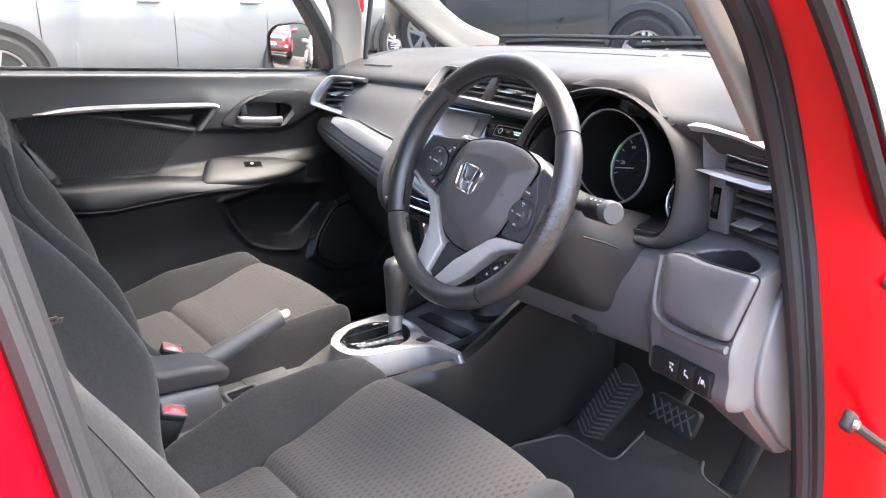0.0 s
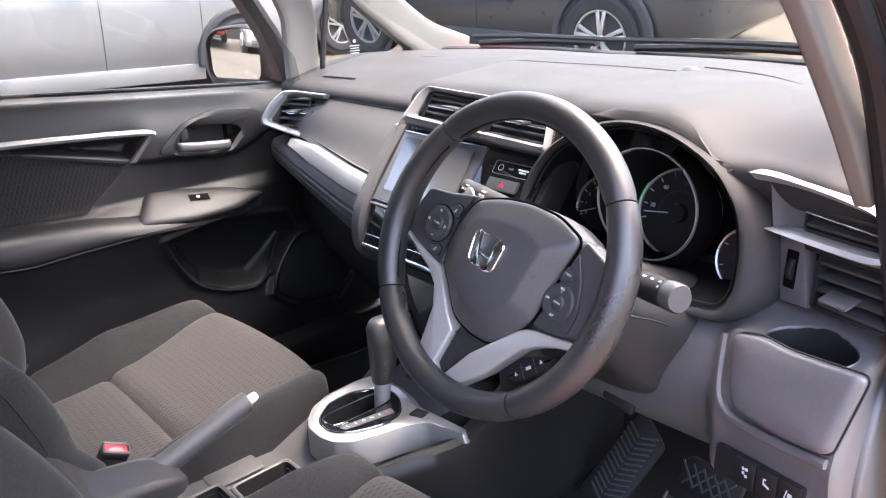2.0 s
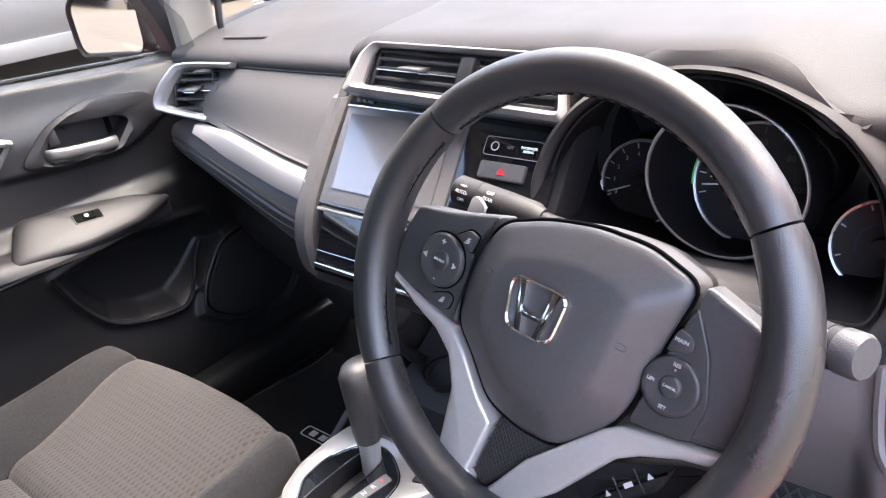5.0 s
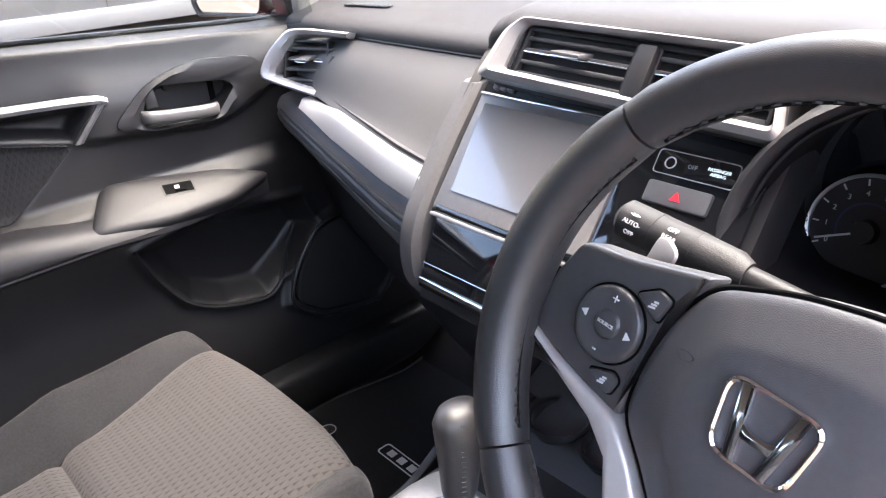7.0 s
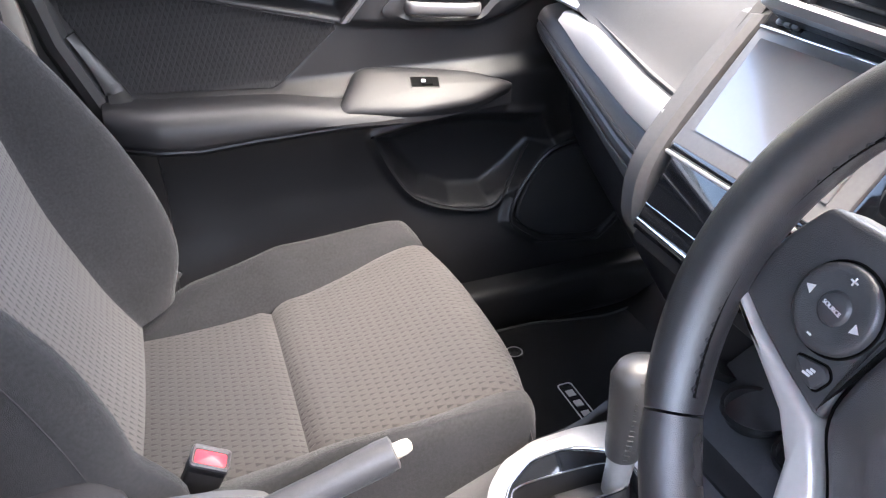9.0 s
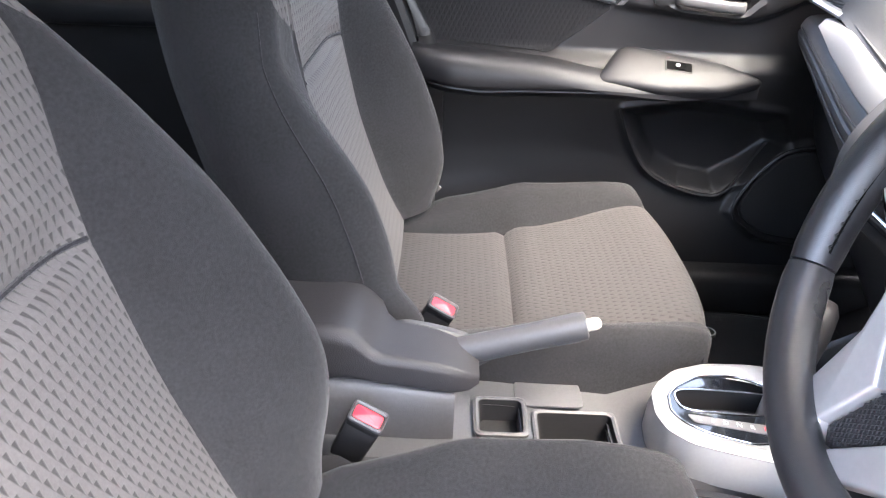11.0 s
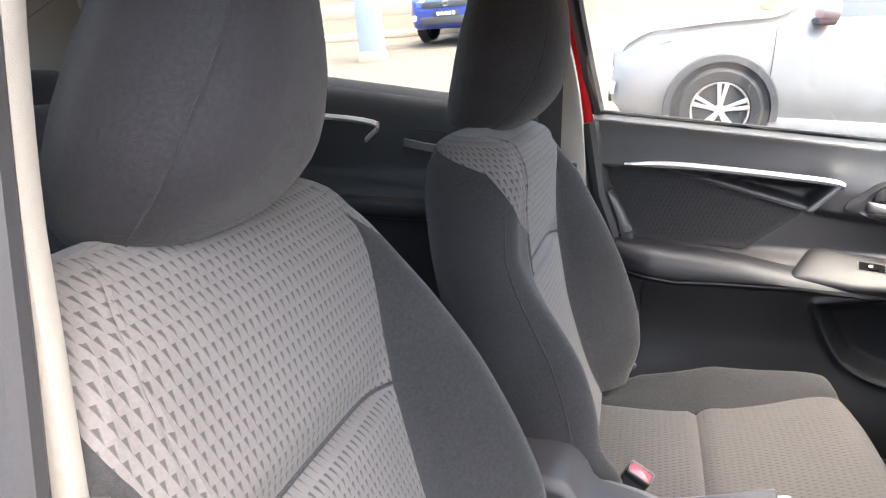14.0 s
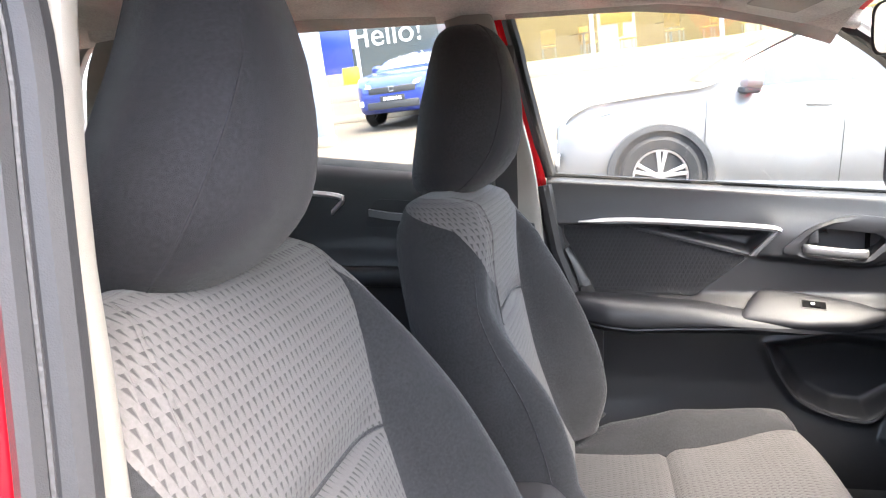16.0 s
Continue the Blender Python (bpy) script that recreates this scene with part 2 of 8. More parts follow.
def sheet(rows, thick, away=(0, 1, -0.4), uvs=None):
    """A skin with thickness: the grid of rows is its seen face, its back lies on the side of away."""
    P = np.array([[tuple(p) for p in r] for r in rows])
    du, dv = np.gradient(P, axis=0), np.gradient(P, axis=1)
    n = np.cross(du, dv)
    n /= np.maximum(np.linalg.norm(n, axis=2, keepdims=True), 1e-12)
    if (n @ np.array(away)).mean() < 0:
        n = -n
    B = P + n * abs(thick)
    bm = bmesh.new()
    f = [[bm.verts.new(p) for p in r] for r in P]
    k = [[bm.verts.new(p) for p in r] for r in B]
    nu, nv = len(f), len(f[0])
    for i in range(nu - 1):
        for j in range(nv - 1):
            bm.faces.new((f[i][j], f[i + 1][j], f[i + 1][j + 1], f[i][j + 1]))
            bm.faces.new((k[i][j], k[i][j + 1], k[i + 1][j + 1], k[i + 1][j]))
    edge = [(i, 0) for i in range(nu)] + [(nu - 1, j) for j in range(1, nv)] + [(i, nv - 1) for i in range(nu - 2, -1, -1)] + [(0, j) for j in range(nv - 2, 0, -1)]
    for (a, b), (c, d) in zip(edge, edge[1:] + edge[:1]):
        bm.faces.new((f[a][b], f[c][d], k[c][d], k[a][b]))
    if uvs:
        lay = bm.loops.layers.uv.new("UVMap")
        where = {v: uvs[i][j] for g in (f, k) for i, r in enumerate(g) for j, v in enumerate(r)}
        for face in bm.faces:
            for lp in face.loops:
                lp[lay].uv = where[lp.vert]
    return bm


def frames_along(pts, closed=False):
    """Points with a side and an up vector that turn little along the way."""
    pts = [Vector(p) for p in pts]
    n = len(pts)
    out, ref = [], None
    for i, p in enumerate(pts):
        a = pts[i - 1] if (i or closed) else p
        b = pts[(i + 1) % n] if (i < n - 1 or closed) else p
        t = (b - a).normalized()
        if ref is None:
            ref = Vector((0, 0, 1)) if abs(t.z) < 0.9 else Vector((0, 1, 0))
        side = t.cross(ref)
        if side.length < 1e-6:
            side = Vector((1, 0, 0))
        side.normalize()
        up = side.cross(t).normalized()
        ref = up
        out.append((p, side, up))
    return out


def add_tube(bm, pts, r, seg=12, closed=False, ry=None, caps=True):
    radii = r if isinstance(r, (list, tuple)) else [r] * len(pts)
    rings = []
    for (p, s, u), q in zip(frames_along(pts, closed), radii):
        k = (ry / r) if ry else 1
        rings.append([p + s * math.cos(2 * math.pi * i / seg) * q + u * math.sin(2 * math.pi * i / seg) * q * k for i in range(seg)])
    if closed:
        rings.append(rings[0])
        return add_loft(bm, rings, caps=False)
    return add_loft(bm, rings, caps=caps)


def tube(pts, r, seg=12, closed=False, ry=None):
    return add_tube(bmesh.new(), pts, r, seg, closed, ry)


def axes(origin, x, y):
    """A frame from an origin and two directions; y is squared to x."""
    x = Vector(x).normalized()
    z = x.cross(Vector(y)).normalized()
    y = z.cross(x)
    m = Matrix((x, y, z)).transposed().to_4x4()
    m.translation = origin
    return m


def add_prism(bm, poly, depth, m=Matrix(), bevel=0.0, seg=2, holes=()):
    """A polygon in the frame m's plane, raised by depth along its z, with rounded top edges."""
    tmp = bmesh.new()
    f = tmp.faces.new([tmp.verts.new((p[0], p[1], 0)) for p in poly])
    r = bmesh.ops.extrude_face_region(tmp, geom=[f])
    top = [v for v in r["geom"] if isinstance(v, bmesh.types.BMVert)]
    bmesh.ops.translate(tmp, verts=top, vec=(0, 0, depth))
    if bevel:
        es = [e for e in tmp.edges if all(v in top for v in e.verts)]
        bmesh.ops.bevel(tmp, geom=es, offset=bevel, segments=seg, profile=0.5, affect="EDGES")
    bmesh.ops.recalc_face_normals(tmp, faces=tmp.faces)
    bmesh.ops.transform(tmp, matrix=m, verts=tmp.verts)
    join(bm, tmp)
    return bm


def prism(poly, depth, m=Matrix(), bevel=0.0, seg=2):
    return add_prism(bmesh.new(), poly, depth, m, bevel, seg)


def join(bm, other):
    idx = {}
    for v in other.verts:
        idx[v] = bm.verts.new(v.co)
    for f in other.faces:
        bm.faces.new([idx[v] for v in f.verts])
    other.free()
    return bm


def add_box(bm, size, m=Matrix(), bevel=0.0, seg=2):
    tmp = bmesh.new()
    bmesh.ops.create_cube(tmp, size=1)
    bmesh.ops.scale(tmp, vec=size, verts=tmp.verts)
    if bevel:
        bmesh.ops.bevel(tmp, geom=tmp.edges[:], offset=bevel, segments=seg, profile=0.5, affect="EDGES")
    bmesh.ops.transform(tmp, matrix=m if isinstance(m, Matrix) else Matrix.Translation(m), verts=tmp.verts)
    return join(bm, tmp)


def box(size, m=Matrix(), bevel=0.003, seg=2):
    return add_box(bmesh.new(), size, m, bevel, seg)


def pillow(poly, depth, m, r=0.006):
    """A raised pad with softly rounded edges on the frame m's plane."""
    c = Vector((sum(p[0] for p in poly) / len(poly), sum(p[1] for p in poly) / len(poly)))
    size = min(max(abs(p[0] - c.x) for p in poly), max(abs(p[1] - c.y) for p in poly))
    rings = []
    for d, h in ((0, 0), (0, depth - r), (0.12 * r, depth - 0.62 * r), (0.45 * r, depth - 0.22 * r), (r, depth), (size * 0.5, depth + 0.002), (size * 0.98, depth + 0.003)):
        k = 1 - d / size
        rings.append([m @ Vector((c.x + (p[0] - c.x) * k, c.y + (p[1] - c.y) * k, h)) for p in poly])
    return loft(rings)


def rounded(pts, r, seg=4):
    """A polygon with its corners rounded by r."""
    out = []
    k = len(pts)
    for i in range(k):
        p, a, b = Vector(pts[i]), Vector(pts[i - 1]), Vector(pts[(i + 1) % k])
        da, db = (a - p), (b - p)
        q = min(r, da.length * 0.45, db.length * 0.45)
        s, e = p + da.normalized() * q, p + db.normalized() * q
        for j in range(seg + 1):
            t = j / seg
            out.append(tuple((1 - t) ** 2 * s + 2 * t * (1 - t) * p + t * t * e))
    return out


def circle(r, n=32, cx=0.0, cy=0.0, ry=None):
    return [(cx + r * math.cos(2 * math.pi * i / n), cy + (ry or r) * math.sin(2 * math.pi * i / n)) for i in range(n)]


def ring(outer, inner, depth, m=Matrix(), bulge=0.0):
    """A flat ring between two outlines with the same number of points."""
    def at(o, z):
        return [m @ Vector((p[0], p[1], z)) for p in o]
    mid = [((a[0] + b[0]) / 2, (a[1] + b[1]) / 2) for a, b in zip(outer, inner)]
    rings = [at(outer, 0), at(outer, depth * 0.8), at(mid, depth + bulge), at(inner, depth * 0.8), at(inner, 0)]
    return loft(rings + [rings[0]], caps=False)


def band(outer, inner, depth, m, n=28):
    """An open raised band between two lines of points in the frame m's plane."""
    o, i = spline([(*p, 0) for p in outer], n), spline([(*p, 0) for p in inner], n)
    rings = []
    for a, b in zip(o, i):
        up = Vector((0, 0, 1))
        rings.append([m @ q for q in (a - up * 0.02, a + up * depth * 0.6, a.lerp(b, 0.3) + up * depth, a.lerp(b, 0.75) + up * depth * 0.8, b + up * depth * 0.2, b - up * 0.02)])
    return loft(rings)


def revolve(profile, m=Matrix(), n=32, arc=(0, 360)):
    """A profile of (radius, height) turned round the frame's z."""
    full = abs(arc[1] - arc[0] - 360) < 1e-6
    rings = []
    for i in range(n if full else n + 1):
        a = radians(arc[0] + (arc[1] - arc[0]) * i / n)
        rings.append([m @ Vector((r * math.cos(a), r * math.sin(a), h)) for r, h in profile])
    if full:
        rings.append(rings[0])
    return loft(rings, closed=False)


def writing(name, text, size, m, mat, parent, depth=0.0003):
    """Letters in Blender's own font, as a mesh on the plane of m."""
    cu = bpy.data.curves.new(name, "FONT")
    cu.body, cu.size, cu.extrude = text, size, depth
    cu.align_x, cu.align_y = "CENTER", "CENTER"
    tmp = bpy.data.objects.new(name, cu)
    me = bpy.data.meshes.new_from_object(tmp)
    bpy.data.objects.remove(tmp)
    me.transform(m)
    me.materials.append(mat)
    ob = new(name, me)
    if parent:
        ob.parent = parent
        if parent.type == "EMPTY":
            ob.matrix_parent_inverse = parent.matrix_basis.inverted()
    return ob


def lerp(a, b, t):
    return a + (b - a) * t


def bump1(t, a, b):
    """A smooth step from 0 at a to 1 at b."""
    s = min(max((t - a) / (b - a), 0.0), 1.0)
    return s * s * (3 - 2 * s)

# ---- the car's shell ----
def floor_profile(x):
    return [(-1.5, 0.36), (-0.5, 0.36), (-0.35, 0.30), (0.6, 0.297), (0.95, 0.305), (1.08, 0.35), (1.25, 0.48), (1.34, 0.62), (1.36, 0.95)]


rows = []
for x in np.linspace(-0.81, 0.74, 16):
    rows.append([Vector((x, p.y, p.z)) for p in spline([(0, y, z) for y, z in floor_profile(x)], 40)])
whole("floor", sheet(rows, 0.02, (0, 0, -1)), M["carpet"], "black carpeted floor of the cabin", "floor", kind="structure")

# headliner: a shallow dome over the cabin
rows = []
for y in np.linspace(-1.7, 0.62, 20):
    row = []
    for i in range(25):
        x = -0.66 + 1.31 * i / 24
        u = (x + 0.005) / 0.655
        z = 1.50 - 0.055 * abs(u) ** 4 - 0.02 * u * u - 0.10 * max(0, (y - 0.2) / 0.45) ** 2 - 0.10 * max(0, (-0.9 - y) / 0.8) ** 2
        row.append(Vector((x, y, z)))
    rows.append(row)
whole("headliner", sheet(rows, 0.02, (0, 0, 1)), M["headliner"], "pale grey cloth headliner under the roof", "ceiling", kind="structure")
rows = []
for y in np.linspace(-1.75, 0.66, 14):
    rows.append([Vector((-0.72 + 1.43 * i / 16, y, 1.535 - 0.06 * abs(-1 + i / 8) ** 4 - 0.10 * max(0, (y - 0.2) / 0.45) ** 2)) for i in range(17)])
whole("roof", sheet(rows, 0.012, (0, 0, -1)), M["red"], "red painted steel roof of the hatchback", "roof", kind="structure")

# folded sun visors and the interior mirror under the screen's top
def sun_visor(x, turn):
    v = thing("sun_visor", (x, 0.50, 1.40), "pale grey folded sun visor under the headliner", "sun visor", "sun visors")
    m = Matrix.Translation((x, 0.47, 1.385)) @ pose(0, 0, 0, -14, turn)
    part("flap", box((0.40, 0.16, 0.018), m, 0.008, 3), M["headliner"], v)
    part("pivot", tube([m @ Vector((-0.19, 0.07, 0.005)), m @ Vector((0.19, 0.07, 0.005))], 0.006, 8), M["cream"], v)
    part("vanity_lid", box((0.16, 0.08, 0.004), m @ Matrix.Translation((0, -0.01, -0.010)), 0.002), M["cream"], v)


sun_visor(-0.34, 2)
sun_visor(0.34, -2)
rm = thing("interior_mirror", (-0.03, 0.56, 1.42), "black interior rear-view mirror below the roof", "rear-view mirror")
RM = axes((0.008, 0.541, 1.300), (0.96, 0.28, 0), (0, -0.15, 1))
ro = rounded([(-0.115, -0.032), (0.115, -0.032), (0.105, 0.034), (-0.105, 0.034)], 0.022, 5)
part("housing", loft([[RM @ Vector((p[0] * s, p[1] * s, h)) for p in ro] for s, h in ((0.93, 0.002), (0.97, 0.005), (1.0, 0.0), (0.98, -0.012), (0.8, -0.03), (0.4, -0.036))]), M["black"], rm)
part("mirror_glass", prism([(p[0] * 0.93, p[1] * 0.90) for p in ro], 0.002, RM @ Matrix.Translation((0, 0, 0.0015))), M["mirror"], rm)
part("stem", tube([RM @ Vector((0, 0, -0.03)), (-0.06, 0.62, 1.37), (-0.04, 0.64, 1.415)], 0.010, 8), M["black"], rm)

# windscreen
def screen_base(x):
    if x > 0:
        return 1.31 - 0.32 * abs(x / 0.7) ** 3
    return 1.31 + 0.06 * bump1(-x, 0, 0.4) - 0.12 * abs(x / 0.7) ** 3


rows = []
for t in np.linspace(0, 1, 8):
    row = []
    for i in range(21):
        x = (-0.66 + 1.32 * i / 20) * lerp(1.04, 0.9, t)
        row.append(Vector((x, lerp(screen_base(x) + 0.02, 0.64 - 0.06 * (x / 0.6) ** 2, t), lerp(1.065, 1.425, t) + 0.04 * math.sin(math.pi * t))))
    rows.append(row)
ws = whole("windscreen", sheet(rows, 0.004, (0, 1, 0.5)), M["glass"], "clear curved laminated glass windscreen", "windscreen", kind="structure")
ws.visible_shadow = False

# bonnet and front end, seen as the scuttle's dark edge under the screen
rows = []
for t in np.linspace(0, 1, 10):
    rows.append([Vector((x, lerp(screen_base(x) + 0.03, 2.05 - 0.25 * (x / 0.75) ** 2, t), lerp(1.045, 0.80, t ** 1.4) - 0.05 * (x / 0.75) ** 2 + 0.0)) for x in np.linspace(-0.78, 0.80, 20)])
whole("bonnet", sheet(rows, 0.02, (0, 0, -1)), M["red"], "red painted sloping bonnet", "bonnet", kind="structure")
bm = bmesh.new()
add_tube(bm, [(x, screen_base(x) + 0.035, 1.062) for x in np.linspace(-0.66, 0.66, 24)], 0.016, 8)
whole("scuttle_panel", bm, M["black"], "black plastic scuttle panel below the windscreen", "trim", kind="structure")


def wiper(x0, x1):
    w = thing("windscreen_wiper", (x0, screen_base(x0) + 0.05, 1.08), "black wiper blade resting at the windscreen's foot", "wiper", "windscreen wipers")
    part("blade", tube([(x, screen_base(x) - 0.012 + 0.02, 1.098 + 0.006) for x in np.linspace(x0, x1, 10)], 0.006, 6), M["black"], w)
    part("arm", tube([(lerp(x0, x1, t), screen_base(lerp(x0, x1, t)) + 0.03, 1.085 + 0.03 * t * (1 - t)) for t in np.linspace(0, 0.6, 6)], 0.008, 6), M["dark"], w)


wiper(-0.50, 0.12)
wiper(-0.02, 0.62)


def side_pillar(name, pts, w, d, mat, label, cat="trim", side=(0, 1, 0)):
    """A pillar trim: a soft oblong section swept along pts. w runs along side, d across it."""
    rings = []
    for p, s, u in frames_along(spline(pts, 14)):
        t = s.cross(u).normalized()
        a = (Vector(side) - t * t.dot(Vector(side))).normalized()
        b = t.cross(a).normalized()
        rings.append([p + a * w * q[0] + b * d * q[1] for q in rounded([(-0.5, -0.5), (0.5, -0.5), (0.5, 0.5), (-0.5, 0.5)], 0.25, 4)])
    return whole(name, loft(rings), mat, label, cat, kind="structure")


# left A-pillar, its quarter light and the mirror's foot
side_pillar("pillar_trim_front", [(-0.612, 1.40, 1.052), (-0.632, 1.27, 1.105), (-0.648, 1.14, 1.205), (-0.635, 0.97, 1.32), (-0.60, 0.70, 1.41)], 0.095, 0.04, M["cream"], "cream plastic windscreen pillar trim", side=(0, 0.6, 0.8))
side_pillar("pillar_trim_quarter", [(-0.700, 0.940, 1.015), (-0.699, 0.940, 1.10), (-0.692, 0.935, 1.20), (-0.665, 0.86, 1.31), (-0.63, 0.74, 1.39)], 0.088, 0.03, M["cream"], "cream trim behind the quarter window")
qw = thing("quarter_window", (-0.71, 1.09, 1.06), "small fixed quarter window with etched marks", "window", kind="structure")
QF = axes((-0.712, 0, 0), (0, 1, 0), (0.05, 0, 1))
qo = rounded([(0.965, 1.045), (1.225, 1.06), (1.235, 1.10), (1.00, 1.265)], 0.03, 4)
qg = part("pane", prism(qo, 0.003, QF), M["glass"], qw)
qg.visible_shadow = False
part("seal", tube([QF @ Vector((p[0], p[1], 0.004)) for p in qo], 0.007, 8, closed=True), M["black"], qw, "black rubber seal")
for k in range(4):
    part("etched_bar", box((0.030 - 0.004 * (k % 2), 0.0022, 0.0004), QF @ Matrix.Translation((1.068, 1.104 - 0.006 * k, 0.0036)), 0), M["grey_print"], qw)
part("etched_bar", box((0.008, 0.007, 0.0004), QF @ Matrix.Translation((1.068, 1.115, 0.0036)), 0), M["grey_print"], qw)

# rear end and the far side of the cabin, which close it behind the front seats
REAR = thing("tailgate", (0, -1.66, 0.5), "closed tailgate with heated rear window", "tailgate", kind="structure")
part("trim_panel", box((1.36, 0.05, 0.70), (0, -1.66, 0.70), 0.02), M["dark"], REAR)
part("outer_skin", box((1.42, 0.02, 0.74), (0, -1.70, 0.70), 0.01), M["red"], REAR)
rg = part("rear_window", prism([(-0.56, 0.0), (0.56, 0.0), (0.48, 0.38), (-0.48, 0.38)], 0.004, axes((0, -1.67, 1.06), (1, 0, 0), (0, 0.25, 1))), M["glass"], REAR, "clear rear window")
rg.visible_shadow = False
RD3 = thing("door_3", (0.70, -0.6, 0.36), "closed rear door behind the driver's seat", "car door", kind="structure")
part("trim_panel", box((0.03, 1.46, 0.74), (0.68, -0.92, 0.76), 0.012), M["door"], RD3)
part("outer_skin", box((0.02, 1.40, 0.86), (0.735, -0.94, 0.68), 0.008), M["red"], RD3)
rw = part("window", prism([(-0.85, 1.13), (-0.20, 1.13), (-0.24, 1.42), (-0.60, 1.43)], 0.004, axes((0.70, 0, 0), (0, 1, 0), (-0.12, 0, 1))), M["glass"], RD3, "clear rear side window")
rw.visible_shadow = False
part("rear_quarter", prism([(-1.70, 1.10), (-0.88, 1.13), (-0.66, 1.44), (-1.55, 1.44)], 0.02, axes((0.69, 0, 0), (0, 1, 0), (-0.12, 0, 1))), M["cream"], RD3, "cream rear quarter trim")

# ---- dashboard ----
DASH = thing("dashboard", (0, 1.0, 0.6), "grained dark grey dashboard with satin silver trims", "dashboard")


def strip_y(x):
    return lerp(0.835, 0.69, (x + 0.68) / 0.54) + 0.005 * bump1(x, -0.24, -0.13)


def strip_z(x):
    return lerp(0.925, 0.900, (x + 0.68) / 0.54)


def lip_y(x):
    if x < -0.12:
        return lerp(lerp(0.875, 0.845, (x + 0.7) / 0.55), 0.80, bump1(x, -0.17, -0.12))
    return lerp(0.80, 0.735, bump1(x, 0.40, 0.66)) - 0.026 * bump1(x, 0.22, 0.28) * (1 - bump1(x, 0.475, 0.55))


def lip_z(x):
    return 1.030 - 0.008 * (x + 0.7) * (x < -0.1) + 0.033 * bump1(x, -0.17, -0.11) - 0.045 * bump1(x, 0.39, 0.50) - 0.012 * bump1(x, 0.58, 0.70)


rows = []
def swell(x, y, z):
    """The pad rises to meet the crown of the instrument hood."""
    crown = float(np.interp(x, [0.20, 0.243, 0.284, 0.346, 0.414, 0.484, 0.523], [0.98, 1.020, 1.047, 1.063, 1.057, 1.026, 0.98]))
    edge = 0.750 + 0.33 * (crown - 1.012)
    return z + max(crown - z, 0) * bump1(y, edge + 0.006, edge + 0.020) * (1 - bump1(y, edge + 0.04, edge + 0.19))


for x in np.linspace(-0.70, 0.70, 141):
    yb, yl, zl = screen_base(x), lip_y(x), lip_z(x)
    c = 0.008 * (1 - (x / 0.7) ** 2)
    prof = [(yb + 0.015, 1.05), (yb - 0.01, 1.068 + c), (lerp(yb, yl, 0.35), 1.078 + c), (lerp(yb, yl, 0.7), 1.066 + c + 0.4 * (zl - 1.04)), (yl + 0.035, zl + 0.014), (yl + 0.006, zl + 0.003), (yl, zl - 0.012), (yl + 0.012, zl - 0.04)]
    rows.append([Vector((x, p.y, swell(x, p.y, p.z))) for p in spline([(0, *q) for q in prof], 60)])
part("top_pad", sheet(rows, 0.012), M["dash"], DASH)

# passenger's upper pad with its stitched crease
rows = []
for x in np.linspace(-0.70, -0.128, 30):
    ys, zs = strip_y(x), strip_z(x)
    yl, zl = lip_y(x), lip_z(x)
    prof = [(yl + 0.02, zl - 0.014), (yl + 0.001, zl - 0.016), (yl - 0.010, zl - 0.022), (lerp(yl, ys, 0.3) - 0.012, lerp(zl, zs, 0.4)), (lerp(yl, ys, 0.75) - 0.002, lerp(zl, zs, 0.8)), (ys + 0.012, zs + 0.016), (ys + 0.03, zs + 0.01)]
    rows.append([Vector((x, p.y, p.z)) for p in spline([(0, *q) for q in prof], 20)])
part("passenger_pad", sheet(rows, 0.01), M["dash_face"], DASH)
part("stitched_seam", tube([(x, lip_y(x) + 0.0005, lip_z(x) - 0.0145) for x in np.linspace(-0.64, -0.13, 24)], 0.0018, 6), M["dark"], DASH)

# satin strip and padded roll below it
rows = []
for x in np.linspace(-0.56, -0.138, 26):
    ys, zs = strip_y(x), strip_z(x)
    w = lerp(0.007, 0.0165, bump1(x, -0.56, -0.40))
    rows.append([Vector((x, ys + 0.014, zs + w * 1.15)), Vector((x, ys + 0.002, zs + w * 1.05)), Vector((x, ys - 0.002, zs + w * 0.85)), Vector((x, ys - 0.011, zs - w * 0.8)), Vector((x, ys - 0.009, zs - w)), Vector((x, ys + 0.01, zs - w * 1.15))])
part("silver_strip", loft(rows), M["silver"], DASH, "satin silver trim strip")
rows = []
for x in np.linspace(-0.69, -0.118, 26):
    ys, zs = strip_y(x), strip_z(x) - 0.016
    h = lerp(0.075, 0.10, (x + 0.69) / 0.57)
    prof = [(ys + 0.03, zs + 0.004), (ys - 0.004, zs - 0.002), (ys - 0.016, zs - 0.25 * h), (ys - 0.014, zs - 0.32 * h), (ys - 0.018, zs - 0.4 * h), (ys - 0.008, zs - 0.75 * h), (ys + 0.012, zs - h), (ys + 0.06, zs - h * 1.08)]
    rows.append([Vector((x, p.y, p.z)) for p in spline([(0, *q) for q in prof], 26)])
part("padded_roll", sheet(rows, 0.01), M["soft"], DASH, "stitched soft grey padded roll")
for f, o in ((0.20, 0.0172), (0.46, 0.0205)):
    part("roll_seam", tube([(x, strip_y(x) - o, strip_z(x) - 0.016 - f * lerp(0.075, 0.10, (x + 0.69) / 0.57)) for x in np.linspace(-0.66, -0.14, 24)], 0.0011, 5), M["black"], DASH)
rows = []
for x in np.linspace(-0.69, -0.10, 12):
    ys, zs = strip_y(x), strip_z(x)
    prof = [(ys + 0.05, zs - 0.10), (ys + 0.045, zs - 0.16), (ys + 0.07, zs - 0.26), (ys + 0.13, zs - 0.34), (1.12, 0.52)]
    rows.append([Vector((x, p.y, p.z)) for p in spline([(0, *q) for q in prof], 14)])
